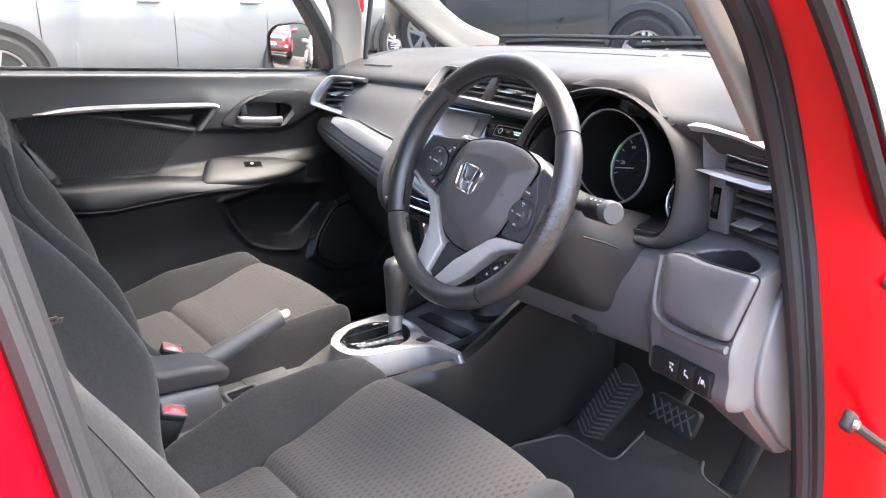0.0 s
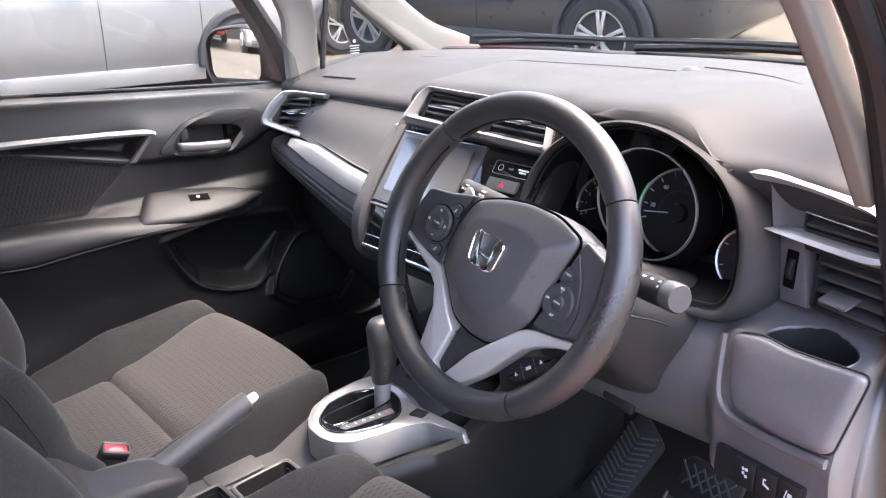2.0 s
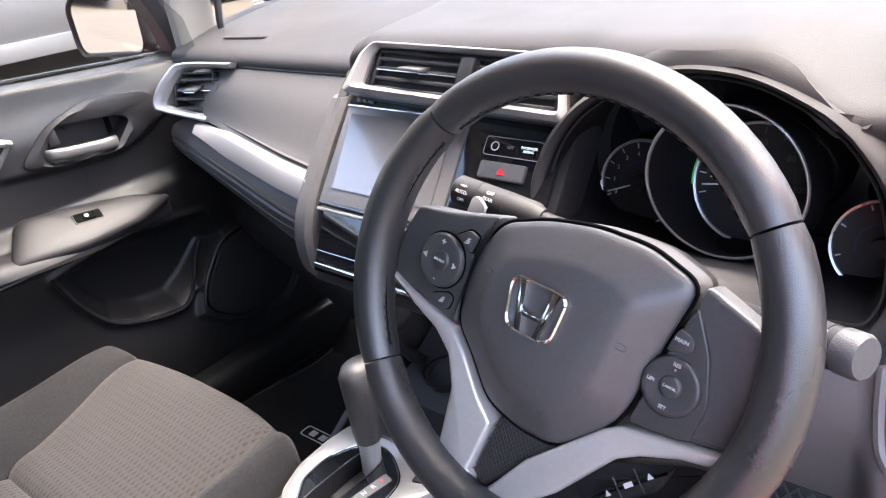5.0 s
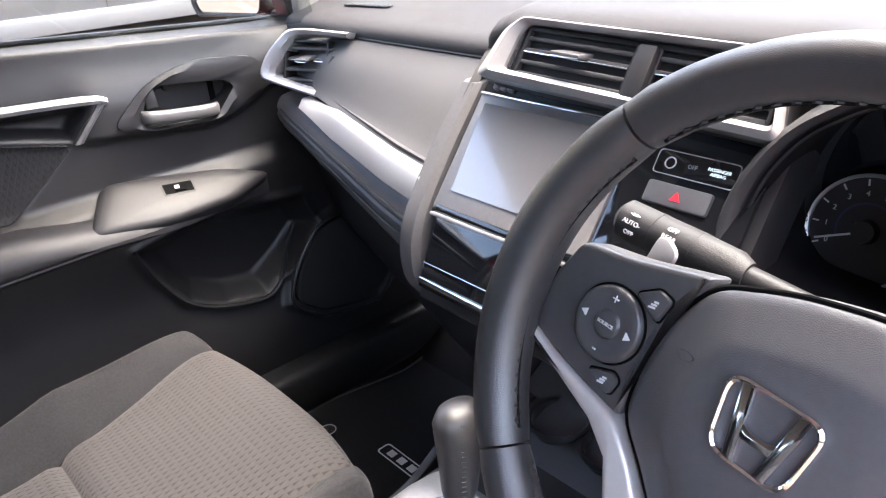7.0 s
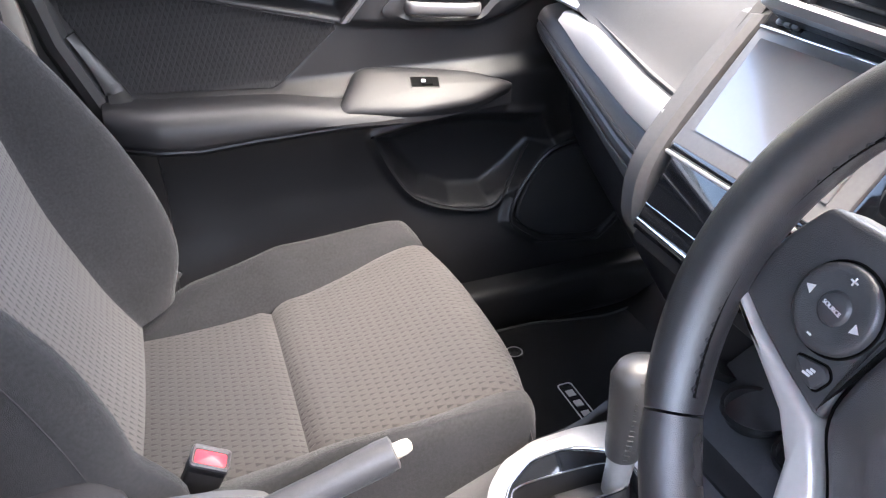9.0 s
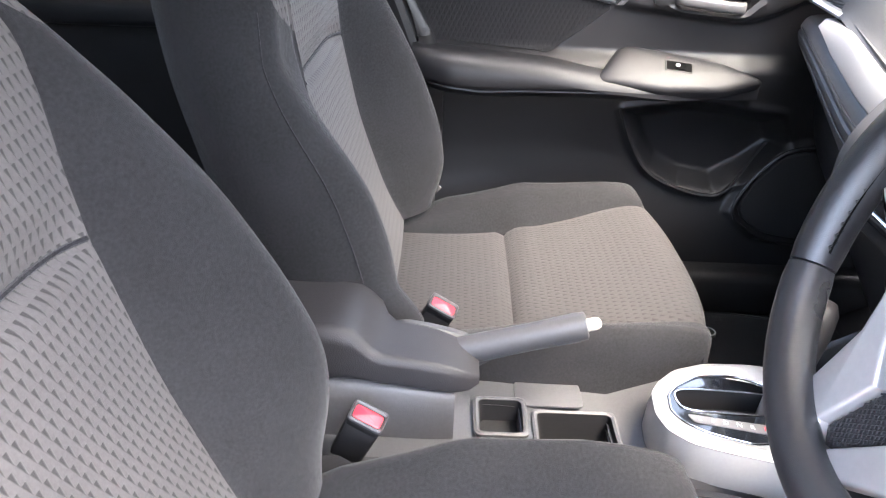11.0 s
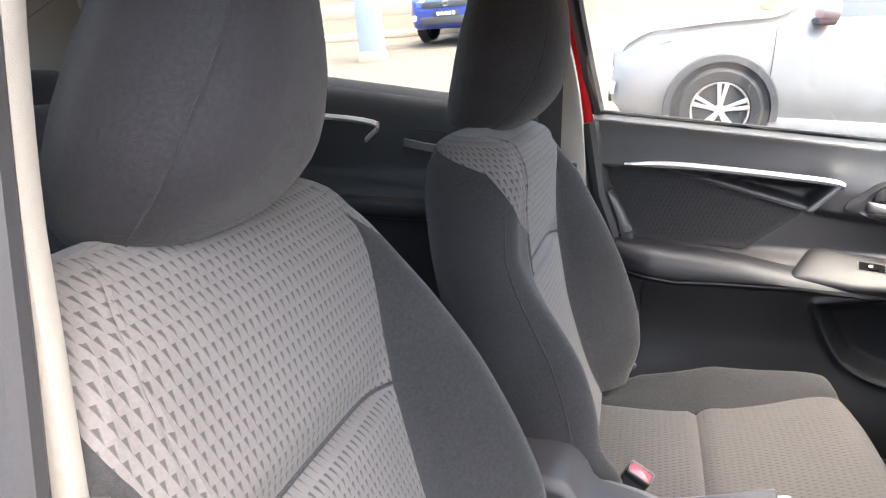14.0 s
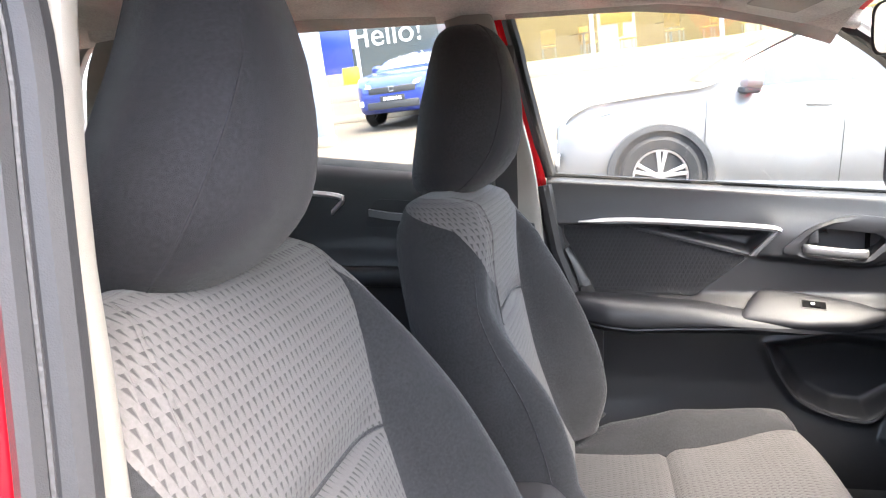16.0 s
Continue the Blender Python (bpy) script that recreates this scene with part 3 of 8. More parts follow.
part("glovebox", sheet(rows, 0.01), M["dark"], DASH, "dark plastic glovebox below the padded roll")


def air_vent(m, w, h, n, parent, frame_pts=None, tab=True, lean=0.0):
    """Louvres of a vent in the frame m: x across, y up, z out."""
    v = part("air_vent", prism([(-w / 2, -h / 2), (w / 2, -h / 2), (w / 2, h / 2), (-w / 2, h / 2)], 0.004, m @ Matrix.Translation((0, 0, -0.035))), M["black"], parent, "black louvred air vent")
    for i in range(n):
        y = -h / 2 + h * (i + 0.5) / n
        part("slat", box((w * 0.99, 0.0045, 0.024), m @ Matrix.Translation((lean * y, y, -0.012)) @ pose(0, 0, 0, 18), 0.0016), M["dash_face"], v)
    for sx in (-1, 1):
        part("side_wall", box((0.004, h, 0.036), m @ Matrix.Translation((sx * w / 2, 0, -0.018)), 0.001), M["dark"], v)
    for sy in (-1, 1):
        part("side_wall", box((w, 0.004, 0.036), m @ Matrix.Translation((0, sy * h / 2, -0.018)), 0.001), M["dark"], v)
    if tab:
        y = -h / 2 + h * (n // 2 + 0.5) / n - 0.002
        part("slat_edge", box((w * 0.97, 0.0016, 0.0018), m @ Matrix.Translation((lean * y, y - 0.0035, 0.0002)), 0.0004), M["chrome"], v, "thin chrome slat edge")
        part("tab", box((w * 0.27, 0.0050, 0.026), m @ Matrix.Translation((lean * y, y, 0.003)) @ pose(0, 0, 0, 24), 0.0015), M["soft"], v)
        part("tab_edge", box((w * 0.26, 0.0014, 0.002), m @ Matrix.Translation((lean * y, y - 0.0070, 0.0142)), 0.0004), M["chrome"], v)
    return v


# passenger's corner vent
LV = axes((-0.575, 0.822, 0.975), (0.978, 0.19, 0.0), (0.05, 0.32, 0.95))
part("vent_frame", band([(0.106, 0.050), (-0.021, 0.053), (-0.058, 0.034), (-0.086, 0.005), (-0.094, -0.024), (-0.06, -0.034), (0.040, -0.049)], [(0.100, 0.041), (-0.004, 0.042), (-0.030, 0.027), (-0.047, 0.006), (-0.063, -0.018), (-0.035, -0.025), (0.047, -0.037)], 0.012, LV), M["silver"], DASH, "satin silver vent surround")
air_vent(LV @ Matrix.Translation((0.008, 0.002, 0.002)), 0.095, 0.066, 4, DASH, lean=0.5)
part("vent_shut_lever", box((0.008, 0.030, 0.010), LV @ Matrix.Translation((0.068, 0.002, 0.004)) @ pose(0, 0, 0, 0, 0, -32), 0.003), M["dark"], DASH)

# centre pod: screen, climate panel, hazard panel
UP = Vector((0, 0.62, 0.785))
POD = axes((-0.105, 0.686, 0.885), (1, 0, -0.03), UP)


def pod_quad(x0, y0, x1, y1, r=0.004):
    return rounded([(x0, y0), (x1, y0), (x1, y1), (x0, y1)], r, 3)


part("pod_frame", prism(pod_quad(-0.016, -0.006, 0.335, 0.165, 0.012), 0.05, POD @ Matrix.Translation((0, 0, -0.052)), 0.004), M["dark"], DASH)
# grey side cheek of the pod
rows = []
for t, p in zip(np.linspace(0, 1, 22), spline([(-0.129, 0.676, 0.776), (-0.131, 0.662, 0.796), (-0.132, 0.657, 0.818), (-0.133, 0.660, 0.852), (-0.132, 0.675, 0.888), (-0.131, 0.718, 0.945), (-0.130, 0.770, 1.004)], 22)):
    s = 0.0150 + 0.002 * math.sin(math.pi * t)
    rows.append([p + Vector((a * s, b, 0)) for a, b in ((-1, 0.10), (-1.1, 0.012), (-0.6, 0), (0.6, 0), (1, 0.008), (1, 0.10))])
part("pod_cheek", loft(rows), M["soft"], DASH, "grey curved edge of the centre stack")
AC = axes((-0.105, 0.652, 0.808), (1, 0, -0.03), (0, 0.44, 0.9))
part("climate_backing", box((0.34, 0.10, 0.05), axes((-0.105, 0.652, 0.808), (1, 0, -0.03), (0, 0.44, 0.9)) @ Matrix.Translation((0.166, 0.036, -0.028)), 0.006), M["dark"], DASH)
part("climate_panel", prism([(0.0, 0.0), (0.33, 0.0), (0.33, 0.082), (0.0, 0.082)], 0.004, AC, 0.0015), M["gloss"], DASH, "glossy black climate control panel")
part("chrome_line", box((0.33, 0.007, 0.006), AC @ Matrix.Translation((0.165, 0.008, 0.004)), 0.002), M["chrome"], DASH, "bright chrome line")
part("thin_line", box((0.33, 0.0016, 0.002), AC @ Matrix.Translation((0.165, 0.027, 0.004)), 0.0005), M["chrome"], DASH)
part("shelf_edge", box((0.335, 0.010, 0.014), AC @ Matrix.Translation((0.165, 0.088, 0.003)), 0.003), M["gloss"], DASH)
part("silver_edge", box((0.335, 0.004, 0.006), AC @ Matrix.Translation((0.165, 0.082, 0.010)), 0.001), M["silver"], DASH)
unit = part("infotainment_unit", prism(pod_quad(-0.004, 0.002, 0.198, 0.137, 0.004), 0.006, POD, 0.002), M["brown_clear"], DASH, "touch-screen unit in a grey bezel")
part("screen", prism(pod_quad(0.014, -0.0495, 0.180, 0.0495, 0.002), 0.004, POD @ Matrix.Translation((0, 0.0755, 0.0062)) @ pose(0, 0, 0, 3.5)), M["screen_reflection_glass"], unit, "glossy switched-off screen with a pale reflection in its colour")
part("chrome_line", box((0.202, 0.003, 0.004), POD @ Matrix.Translation((0.097, 0.1375, 0.006)), 0.001), M["chrome"], DASH)
slot = part("media_slot", prism(pod_quad(-0.006, 0.140, 0.198, 0.162), 0.002, POD), M["gloss"], DASH, "glossy black slot above the screen")
for i in range(3):
    part("button", box((0.008, 0.006, 0.005), POD @ Matrix.Translation((0.012 + 0.010 * i, 0.147, 0.004)), 0.0015), M["brown_clear"], slot)
side = part("hazard_panel", prism(pod_quad(0.200, -0.002, 0.326, 0.150), 0.005, POD, 0.001), M["gloss"], DASH, "glossy black panel with hazard switch")
part("hazard_switch", prism(pod_quad(0.231, 0.073, 0.292, 0.093, 0.003), 0.009, POD, 0.002), M["console"], side, "grey hazard switch with a red triangle")
tri = [(0.262 + 0.006 * math.cos(a), 0.0815 + 0.0055 * math.sin(a)) for a in (math.pi / 2, math.pi * 7 / 6, math.pi * 11 / 6)]
part("red_triangle", prism(tri, 0.0006, POD @ Matrix.Translation((0, 0, 0.0092))), M["red_plastic"], side)
part("warning_lamp_panel", ring(pod_quad(0.228, 0.100, 0.304, 0.122), pod_quad(0.2288, 0.1008, 0.3032, 0.1212), 0.0006, POD @ Matrix.Translation((0, 0, 0.005))), M["grey_print"], side)
writing("writing", "PASSENGER\nAIRBAG", 0.0040, POD @ Matrix.Translation((0.287, 0.111, 0.0056)), M["white_lamp"], side)
writing("writing", "OFF", 0.005, POD @ Matrix.Translation((0.263, 0.111, 0.0056)), M["grey_print"], side)
part("lamp_symbol", ring(circle(0.0055, 20, 0.242, 0.111), circle(0.0042, 20, 0.242, 0.111), 0.0005, POD @ Matrix.Translation((0, 0, 0.005))), M["white"], side)

# centre vents under a silver hood
CV = axes((0.065, 0.778, 1.030), (1, 0.0, -0.055), (0, 0.55, 0.835))
out = rounded([(-0.158, -0.031), (0.168, -0.033), (0.150, 0.030), (0.138, 0.038), (-0.124, 0.036), (-0.142, 0.020)], 0.008, 4)
inn = rounded([(-0.124, -0.0195), (0.160, -0.0225), (0.147, 0.026), (0.137, 0.032), (-0.112, 0.030), (-0.120, 0.018)], 0.006, 4)
part("vent_frame", ring(out, inn, 0.020, CV, 0.002), M["silver"], DASH, "satin silver surround of the centre vents")
part("vent_hood", loft([[CV @ Vector((p[0], p[1], z)) for p in out] for z in (0.006, -0.05)]), M["dark"], DASH)
part("vent_lining", loft([[CV @ Vector((p[0], p[1], z)) for p in inn] for z in (0.012, -0.03)], caps=False), M["dark"], DASH)
for cx, w in ((-0.047, 0.128), (0.097, 0.112)):
    air_vent(CV @ Matrix.Translation((cx, 0.002, 0.012)), w, 0.048, 4, DASH)
part("vent_divider", box((0.020, 0.050, 0.04), CV @ Matrix.Translation((0.030, 0.001, -0.002)), 0.003), M["dark"], DASH)

# instrument cluster in its hood
HOOD = [(0.236, 0.872), (0.213, 0.900), (0.208, 0.940), (0.221, 0.982), (0.243, 1.012), (0.284, 1.038), (0.346, 1.054), (0.414, 1.048), (0.484, 1.016), (0.523, 0.973), (0.538, 0.930), (0.541, 0.882), (0.528, 0.857), (0.480, 0.855), (0.36, 0.858)]
hood = rounded(HOOD, 0.05, 4)
hc = (0.375, 0.950)


def hood_y(z):
    """The hood's edge leans away towards the windscreen."""
    return 0.750 + 0.33 * (z - 1.012)


def hood_ring(y, s, dz=0.0):
    """The outline shrunk by s at one depth."""
    return [Vector((hc[0] + (p[0] - hc[0]) * s, y, hc[1] + (p[1] - hc[1]) * s + dz)) for p in hood]


def hood_edge(off, back, right=(0, 0), up=(0, 0), down=(0, 0)):
    """The outline moved outwards by off and back from the leaning edge, more so on the sides named."""
    out = []
    k = len(hood)
    for i, p in enumerate(hood):
        a, b = hood[i - 2], hood[(i + 2) % k]
        n = Vector((-(b[1] - a[1]), b[0] - a[0])).normalized()
        if n.dot(Vector((p[0] - hc[0], p[1] - hc[1]))) < 0:
            n = -n
        r, u, d = max(n.x, 0) ** 4, max(n.y, 0) ** 2, max(-n.y, 0) ** 2
        o = off + right[0] * r + up[0] * u + down[0] * d
        out.append(Vector((p[0] + n.x * o, hood_y(p[1]) + back + right[1] * r + up[1] * u + down[1] * d, p[1] + n.y * o)))
    return out


rings = [hood_ring(0.862, 0.93), hood_edge(-0.008, 0.030), hood_edge(-0.002, 0.006), hood_edge(0.001, 0.001), hood_edge(0.004, -0.002), hood_edge(0.008, -0.002, (0.003, 0), (-0.003, 0.006)), hood_edge(0.011, 0.002, (0.010, 0.002), (-0.004, 0.022)), hood_edge(0.012, 0.010, (0.022, 0.006), (-0.003, 0.040), (0.008, 0.01)), hood_edge(0.010, 0.04, (0.030, 0.025), (-0.002, 0.05), (0.02, 0.05)), hood_edge(0.004, 0.09, (0.036, 0.05), (-0.006, 0.10), (0.03, 0.08))]
cluster = part("instrument_binnacle", loft(rings, caps=False), M["dash"], DASH, "hooded instrument binnacle with three round dials", smooth=50)
part("binnacle_lining", loft([hood_ring(0.858, 0.935), hood_edge(-0.010, 0.026), hood_edge(-0.004, 0.004)], caps=False), M["lining"], cluster, "matt black inside of the hood", smooth=50)
part("binnacle_back", loft([hood_ring(0.860, 0.95), hood_ring(0.864, 0.02)], caps=False), M["gloss"], cluster, "gloss black dial surround")
GN = (0, 0.30, 1)


def gauge_frame(x, y, z):
    return axes((x, y, z), (1, 0, 0), GN)


def gauge(x, y, z, r, marks, a0, a1, needle):
    g = gauge_frame(x, y, z)
    d = part("dial", prism(circle(r, 40), 0.002, g), M["black"], cluster, "black dial with pale figures and a white needle")
    part("dial_ring", revolve([(r - 0.0005, 0.0), (r, 0.005), (r + 0.0022, 0.006), (r + 0.003, 0.0)], g, 48), M["ring_silver"], d)
    part("blue_band", revolve([(r * 0.50, 0.0026), (r * 0.54, 0.0026)], g, 40, (60, 200)), M["blue_dial"], d)
    part("hub", revolve([(0.0, 0.010), (r * 0.2, 0.010), (r * 0.24, 0.002)], g, 24), M["dark"], d)
    n = len(marks)
    for i, t in enumerate(marks):
        a = radians(lerp(a0, a1, i / (n - 1)))
        bm = bmesh.new()
        add_box(bm, (r * 0.12, 0.0014, 0.0006), g @ Matrix.Translation((r * 0.9 * math.cos(a), r * 0.9 * math.sin(a), 0.0026)) @ Matrix.Rotation(a, 4, "Z"))
        part("tick", bm, M["red_plastic"] if t in ("7",) else M["white"] if i < 4 or n < 9 else M["dim_print"], d)
        if t:
            writing("figure", t, r * 0.14, g @ Matrix.Translation((r * 0.7 * math.cos(a), r * 0.7 * math.sin(a), 0.003)), M["white"] if i < 4 or n < 9 else M["dim_print"], d)
    a = radians(needle)
    part("needle", box((r * 0.75, 0.0018, 0.001), g @ Matrix.Translation((r * 0.5 * math.cos(a), r * 0.5 * math.sin(a), 0.0065)) @ Matrix.Rotation(a, 4, "Z"), 0.0003), M["white"], d)
    return d


gauge(0.272, 0.833, 0.909, 0.045, ["0", "1", "2", "3", "4", "5", "6", "7"], 205, 20, 200)
speedo = gauge(0.392, 0.841, 0.9195, 0.060, ["", "20", "", "40", "", "60", "", "80", "", "100", "", "120"], 195, -45, 186)
part("green_arc", revolve([(0.0630, 0.005), (0.0645, 0.006), (0.0662, 0.005)], gauge_frame(0.392, 0.841, 0.9195), 20, (146, 186)), M["green_lamp"], speedo)
# the speedometer lies deep in a black tube with a bright rim
around = np.linspace(0, 2 * math.pi, 64, endpoint=False)


def tube_ring(k, r):
    """A ring on the tube's way from the dial (0) to its rim (1)."""
    return [Vector((lerp(0.392, 0.3895, k) + r * math.cos(a), lerp(0.838, 0.756, k) + lerp(0.28, 0.02, k) * r * math.sin(a), lerp(0.9195, 0.952, k) + r * math.sin(a))) for a in around]


part("dial_tube", loft([tube_ring(0.0, 0.0635), tube_ring(0.5, 0.070), tube_ring(0.97, 0.0730), tube_ring(0.97, 0.0752), tube_ring(0.3, 0.0752)], caps=False), M["lining"], speedo, "matt black tube round the speedometer", smooth=60)
part("outer_ring", loft([tube_ring(0.96, 0.0728), tube_ring(1.0, 0.0733), tube_ring(1.005, 0.0742), tube_ring(1.0, 0.0751), tube_ring(0.95, 0.0756)], caps=False), M["ring_silver"], speedo, "thin bright rim", smooth=60)
gauge(0.516, 0.800, 0.891, 0.040, ["", "", "", "", ""], 200, 20, 60)
part("visor_rim", tube(hood_edge(-0.006, 0.010), 0.0016, 6, closed=True), M["dark"], cluster)

# driver's corner: silver-framed vents, cup holder, lidded tray, switches
RV = axes((0.635, 0.738, 0.940), (0.955, -0.29, 0), (0, 0.10, 1))
part("vent_wing", band([(-0.168, 0.061), (-0.148, 0.073), (-0.09, 0.0785), (-0.042, 0.076), (0.012, 0.070), (0.046, 0.0625), (0.067, 0.050), (0.074, 0.017)], [(-0.166, 0.059), (-0.125, 0.060), (-0.088, 0.064), (-0.042, 0.065), (0.012, 0.0605), (0.040, 0.057), (0.053, 0.046), (0.058, 0.020)], 0.016, RV, 40), M["silver"], DASH, "satin silver wing over the driver's vent")
part("vent_bar", band([(-0.0800, 0.0150), (-0.05, 0.0115), (0.017, 0.0090), (0.055, 0.0095), (0.073, 0.016)], [(-0.078, 0.0168), (-0.05, 0.0205), (0.017, 0.0205), (0.050, 0.0215), (0.058, 0.022)], 0.021, RV, 30), M["silver"], DASH, "satin silver bar below the driver's vent")
rows = []
for t in np.linspace(0, 1, 8):
    a, b = Vector((lerp(-0.086, -0.044, t), lerp(0.064, 0.0645, t), 0)), Vector((lerp(-0.074, -0.040, t), lerp(0.018, 0.020, t), 0))
    h = lerp(0.010, -0.010, t ** 0.7)
    rows.append([RV @ (a.lerp(b, q) + Vector((0, 0, h))) for q in np.linspace(0, 1, 6)])
part("vent_cheek", sheet(rows, 0.004, (0.2, 1, 0)), M["soft"], DASH, "grey hollowed cheek beside the vent", smooth=60)
part("vent_backing", box((0.17, 0.15, 0.04), RV @ Matrix.Translation((0.005, 0.002, -0.068)), 0.006), M["black"], DASH)
air_vent(RV @ Matrix.Translation((0.006, 0.041, 0.002)), 0.092, 0.037, 2, DASH, tab=False)
part("chrome_slat_edge", box((0.090, 0.0022, 0.003), RV @ Matrix.Translation((0.006, 0.0405, 0.004)) @ pose(0, 0, 0, 0, 0, -3), 0.0005), M["chrome"], DASH)
for k in range(5):
    part("fin", box((0.002, 0.034, 0.014), RV @ Matrix.Translation((-0.026 + 0.0155 * k, 0.041, -0.018)) @ pose(0, 0, 0, 0, 20), 0.0006), M["dark"], DASH)
low = air_vent(RV @ Matrix.Translation((0.026, -0.029, -0.002)), 0.088, 0.062, 4, DASH, tab=False, lean=-0.25)
part("tab", box((0.034, 0.004, 0.024), RV @ Matrix.Translation((0.018, -0.040, 0.004)) @ pose(0, 0, 0, 20), 0.0015), M["lower"], low)
part("tab_edge", box((0.033, 0.0016, 0.002), RV @ Matrix.Translation((0.018, -0.0445, 0.0155)), 0.0004), M["chrome"], low)
part("vent_surround", prism([(-0.070, 0.011), (-0.038, 0.009), (-0.020, -0.064), (-0.056, -0.066)], 0.020, RV @ Matrix.Translation((0, 0, -0.018)), 0.002), M["lower"], DASH, "grey panel with the vent's thumb wheel")
part("vent_lintel", box((0.135, 0.012, 0.02), RV @ Matrix.Translation((0.010, 0.006, -0.010)), 0.002), M["dark"], DASH)
tw = part("wheel_slot", prism(rounded([(-0.0075, -0.022), (0.0075, -0.022), (0.0065, 0.022), (-0.0085, 0.022)], 0.002), 0.0008, RV @ Matrix.Translation((-0.047, -0.026, 0.002))), M["pit"], DASH)
part("thumb_wheel", revolve([(0.0, -0.0045), (0.015, -0.0045), (0.016, -0.003), (0.016, 0.003), (0.015, 0.0045), (0.0, 0.0045)], RV @ Matrix.Translation((-0.047, -0.026, -0.007)) @ pose(0, 0, 0, 0, 90), 24), M["black"], tw, "ribbed vent thumb wheel")

KNEE0 = [(0.86, 0.862), (0.78, 0.852), (0.735, 0.844), (0.708, 0.834), (0.696, 0.824), (0.688, 0.806), (0.682, 0.785), (0.680, 0.765), (0.683, 0.742), (0.689, 0.715), (0.698, 0.690), (0.712, 0.672), (0.76, 0.655), (0.95, 0.60)]
KNEE1 = [(0.86, 0.880), (0.775, 0.872), (0.745, 0.854), (0.712, 0.847), (0.700, 0.844), (0.691, 0.828), (0.681, 0.796), (0.668, 0.768), (0.662, 0.745), (0.667, 0.712), (0.664, 0.682), (0.682, 0.664), (0.75, 0.652), (0.95, 0.60)]
rows = []
for x in list(np.linspace(0.16, 0.50, 24)) + list(np.linspace(0.506, 0.692, 62)) + [0.696, 0.6985, 0.699]:
    k = bump1(x, 0.530, 0.556)
    dy = -0.19 * max(x - 0.57, 0) + {0.696: 0.006, 0.6985: 0.02, 0.699: 0.07}.get(round(x, 4), 0.0)
    prof = [(lerp(a[0], b[0], k) + dy, lerp(a[1], b[1], k)) for a, b in zip(KNEE0, KNEE1)]
    rows.append([Vector((x, p.y, p.z)) for p in spline([(0, *q) for q in prof], 84)])
bm = sheet(rows, 0.004)
CX, CY = 0.634, 0.706
HX, HY = 0.049, 0.034


def cup_radius(p):
    return math.hypot((p.x - CX) / HX, (p.y - CY - 0.05 * (CX - p.x)) / HY)


cut = [f for f in bm.faces if cup_radius(f.calc_center_median()) < 1 and f.calc_center_median().z > 0.825]
bmesh.ops.delete(bm, geom=cut, context="FACES")
mouth = []
for v in bm.verts:
    if v.is_boundary and cup_radius(v.co) < 1.3:
        k = 1 / max(cup_radius(v.co), 0.1)
        oy = CY + 0.05 * (CX - v.co.x)
        v.co = Vector((CX + (v.co.x - CX) * k, oy + (v.co.y - oy) * k, v.co.z))
        mouth.append(v.co.copy())
part("knee_panel", bm, M["lower"], DASH)
part("panel_joint", tube([(x, 0.702 - 0.004 * bump1(x, 0.40, 0.54), 0.829 - 0.012 * bump1(x, 0.42, 0.55)) for x in np.linspace(0.30, 0.54, 14)], 0.0014, 5), M["black"], DASH)
def cup_edge(a, k, drop):
    """A point of the cup holder's wall at angle a, its mouth following the panel."""
    x = CX + HX * math.cos(a)
    y = CY + 0.05 * (CX - x) + HY * math.sin(a)
    z = max(v.z for v in sorted(mouth, key=lambda v: (v.x - x) ** 2 + (v.y - y) ** 2)[:3])
    return Vector((CX + (x - CX) * k, CY + (y - CY) * k, z - drop))


turns = np.linspace(0, 2 * math.pi, 40, endpoint=False)
cup = part("cup_holder", loft([[cup_edge(a, k, d) for a in turns] for k, d in ((1.03, 0.0006), (1.015, -0.0012), (1.0, -0.0008), (0.985, 0.002))], caps=False), M["lower"], DASH, "oval cup holder below the vent", smooth=60)
part("cup_well", loft([[cup_edge(a, k, d) for a in turns] for k, d in ((0.99, 0.001), (0.95, 0.012), (0.90, 0.05), (0.02, 0.05))], caps=False), M["dark"], cup, smooth=50)
LID = axes((0.62, 0.648, 0.772), (0.98, -0.19, 0.0), (0, 0.36, 1))
lid_o = rounded([(-0.067, 0.081), (-0.036, 0.088), (0.0, 0.085), (0.083, 0.090), (0.071, 0.0), (0.018, -0.004), (-0.041, 0.0), (-0.051, 0.019), (-0.060, 0.05)], 0.010, 5)
part("tray_lid", pillow(lid_o, 0.020, LID @ Matrix.Translation((0, 0, -0.012)), 0.006), M["lower"], DASH, "rounded lid of the driver's tray")
part("lid_gap", tube([LID @ Vector((p[0] * 1.015, 0.04 + (p[1] - 0.04) * 1.02, -0.006)) for p in lid_o], 0.0013, 6, closed=True), M["black"], DASH)
part("tray_lip", tube([LID @ Vector((p.x, p.y, -0.0075)) for p in spline([(-0.083, 0.074, 0), (-0.077, 0.035, 0), (-0.068, 0.004, 0), (-0.050, -0.011, 0), (0.0, -0.015, 0), (0.068, -0.011, 0)], 24)], 0.0058, 8), M["lower"], DASH, "rounded lip below the tray lid")
SW = axes((0.618, 0.658, 0.698), (0.98, -0.13, 0), (0, 0.06, 1))
part("switch_panel", prism(rounded([(-0.058, -0.020), (0.052, -0.021), (0.053, 0.018), (-0.058, 0.017)], 0.004, 3), 0.006, SW, 0.0015), M["dark"], DASH)
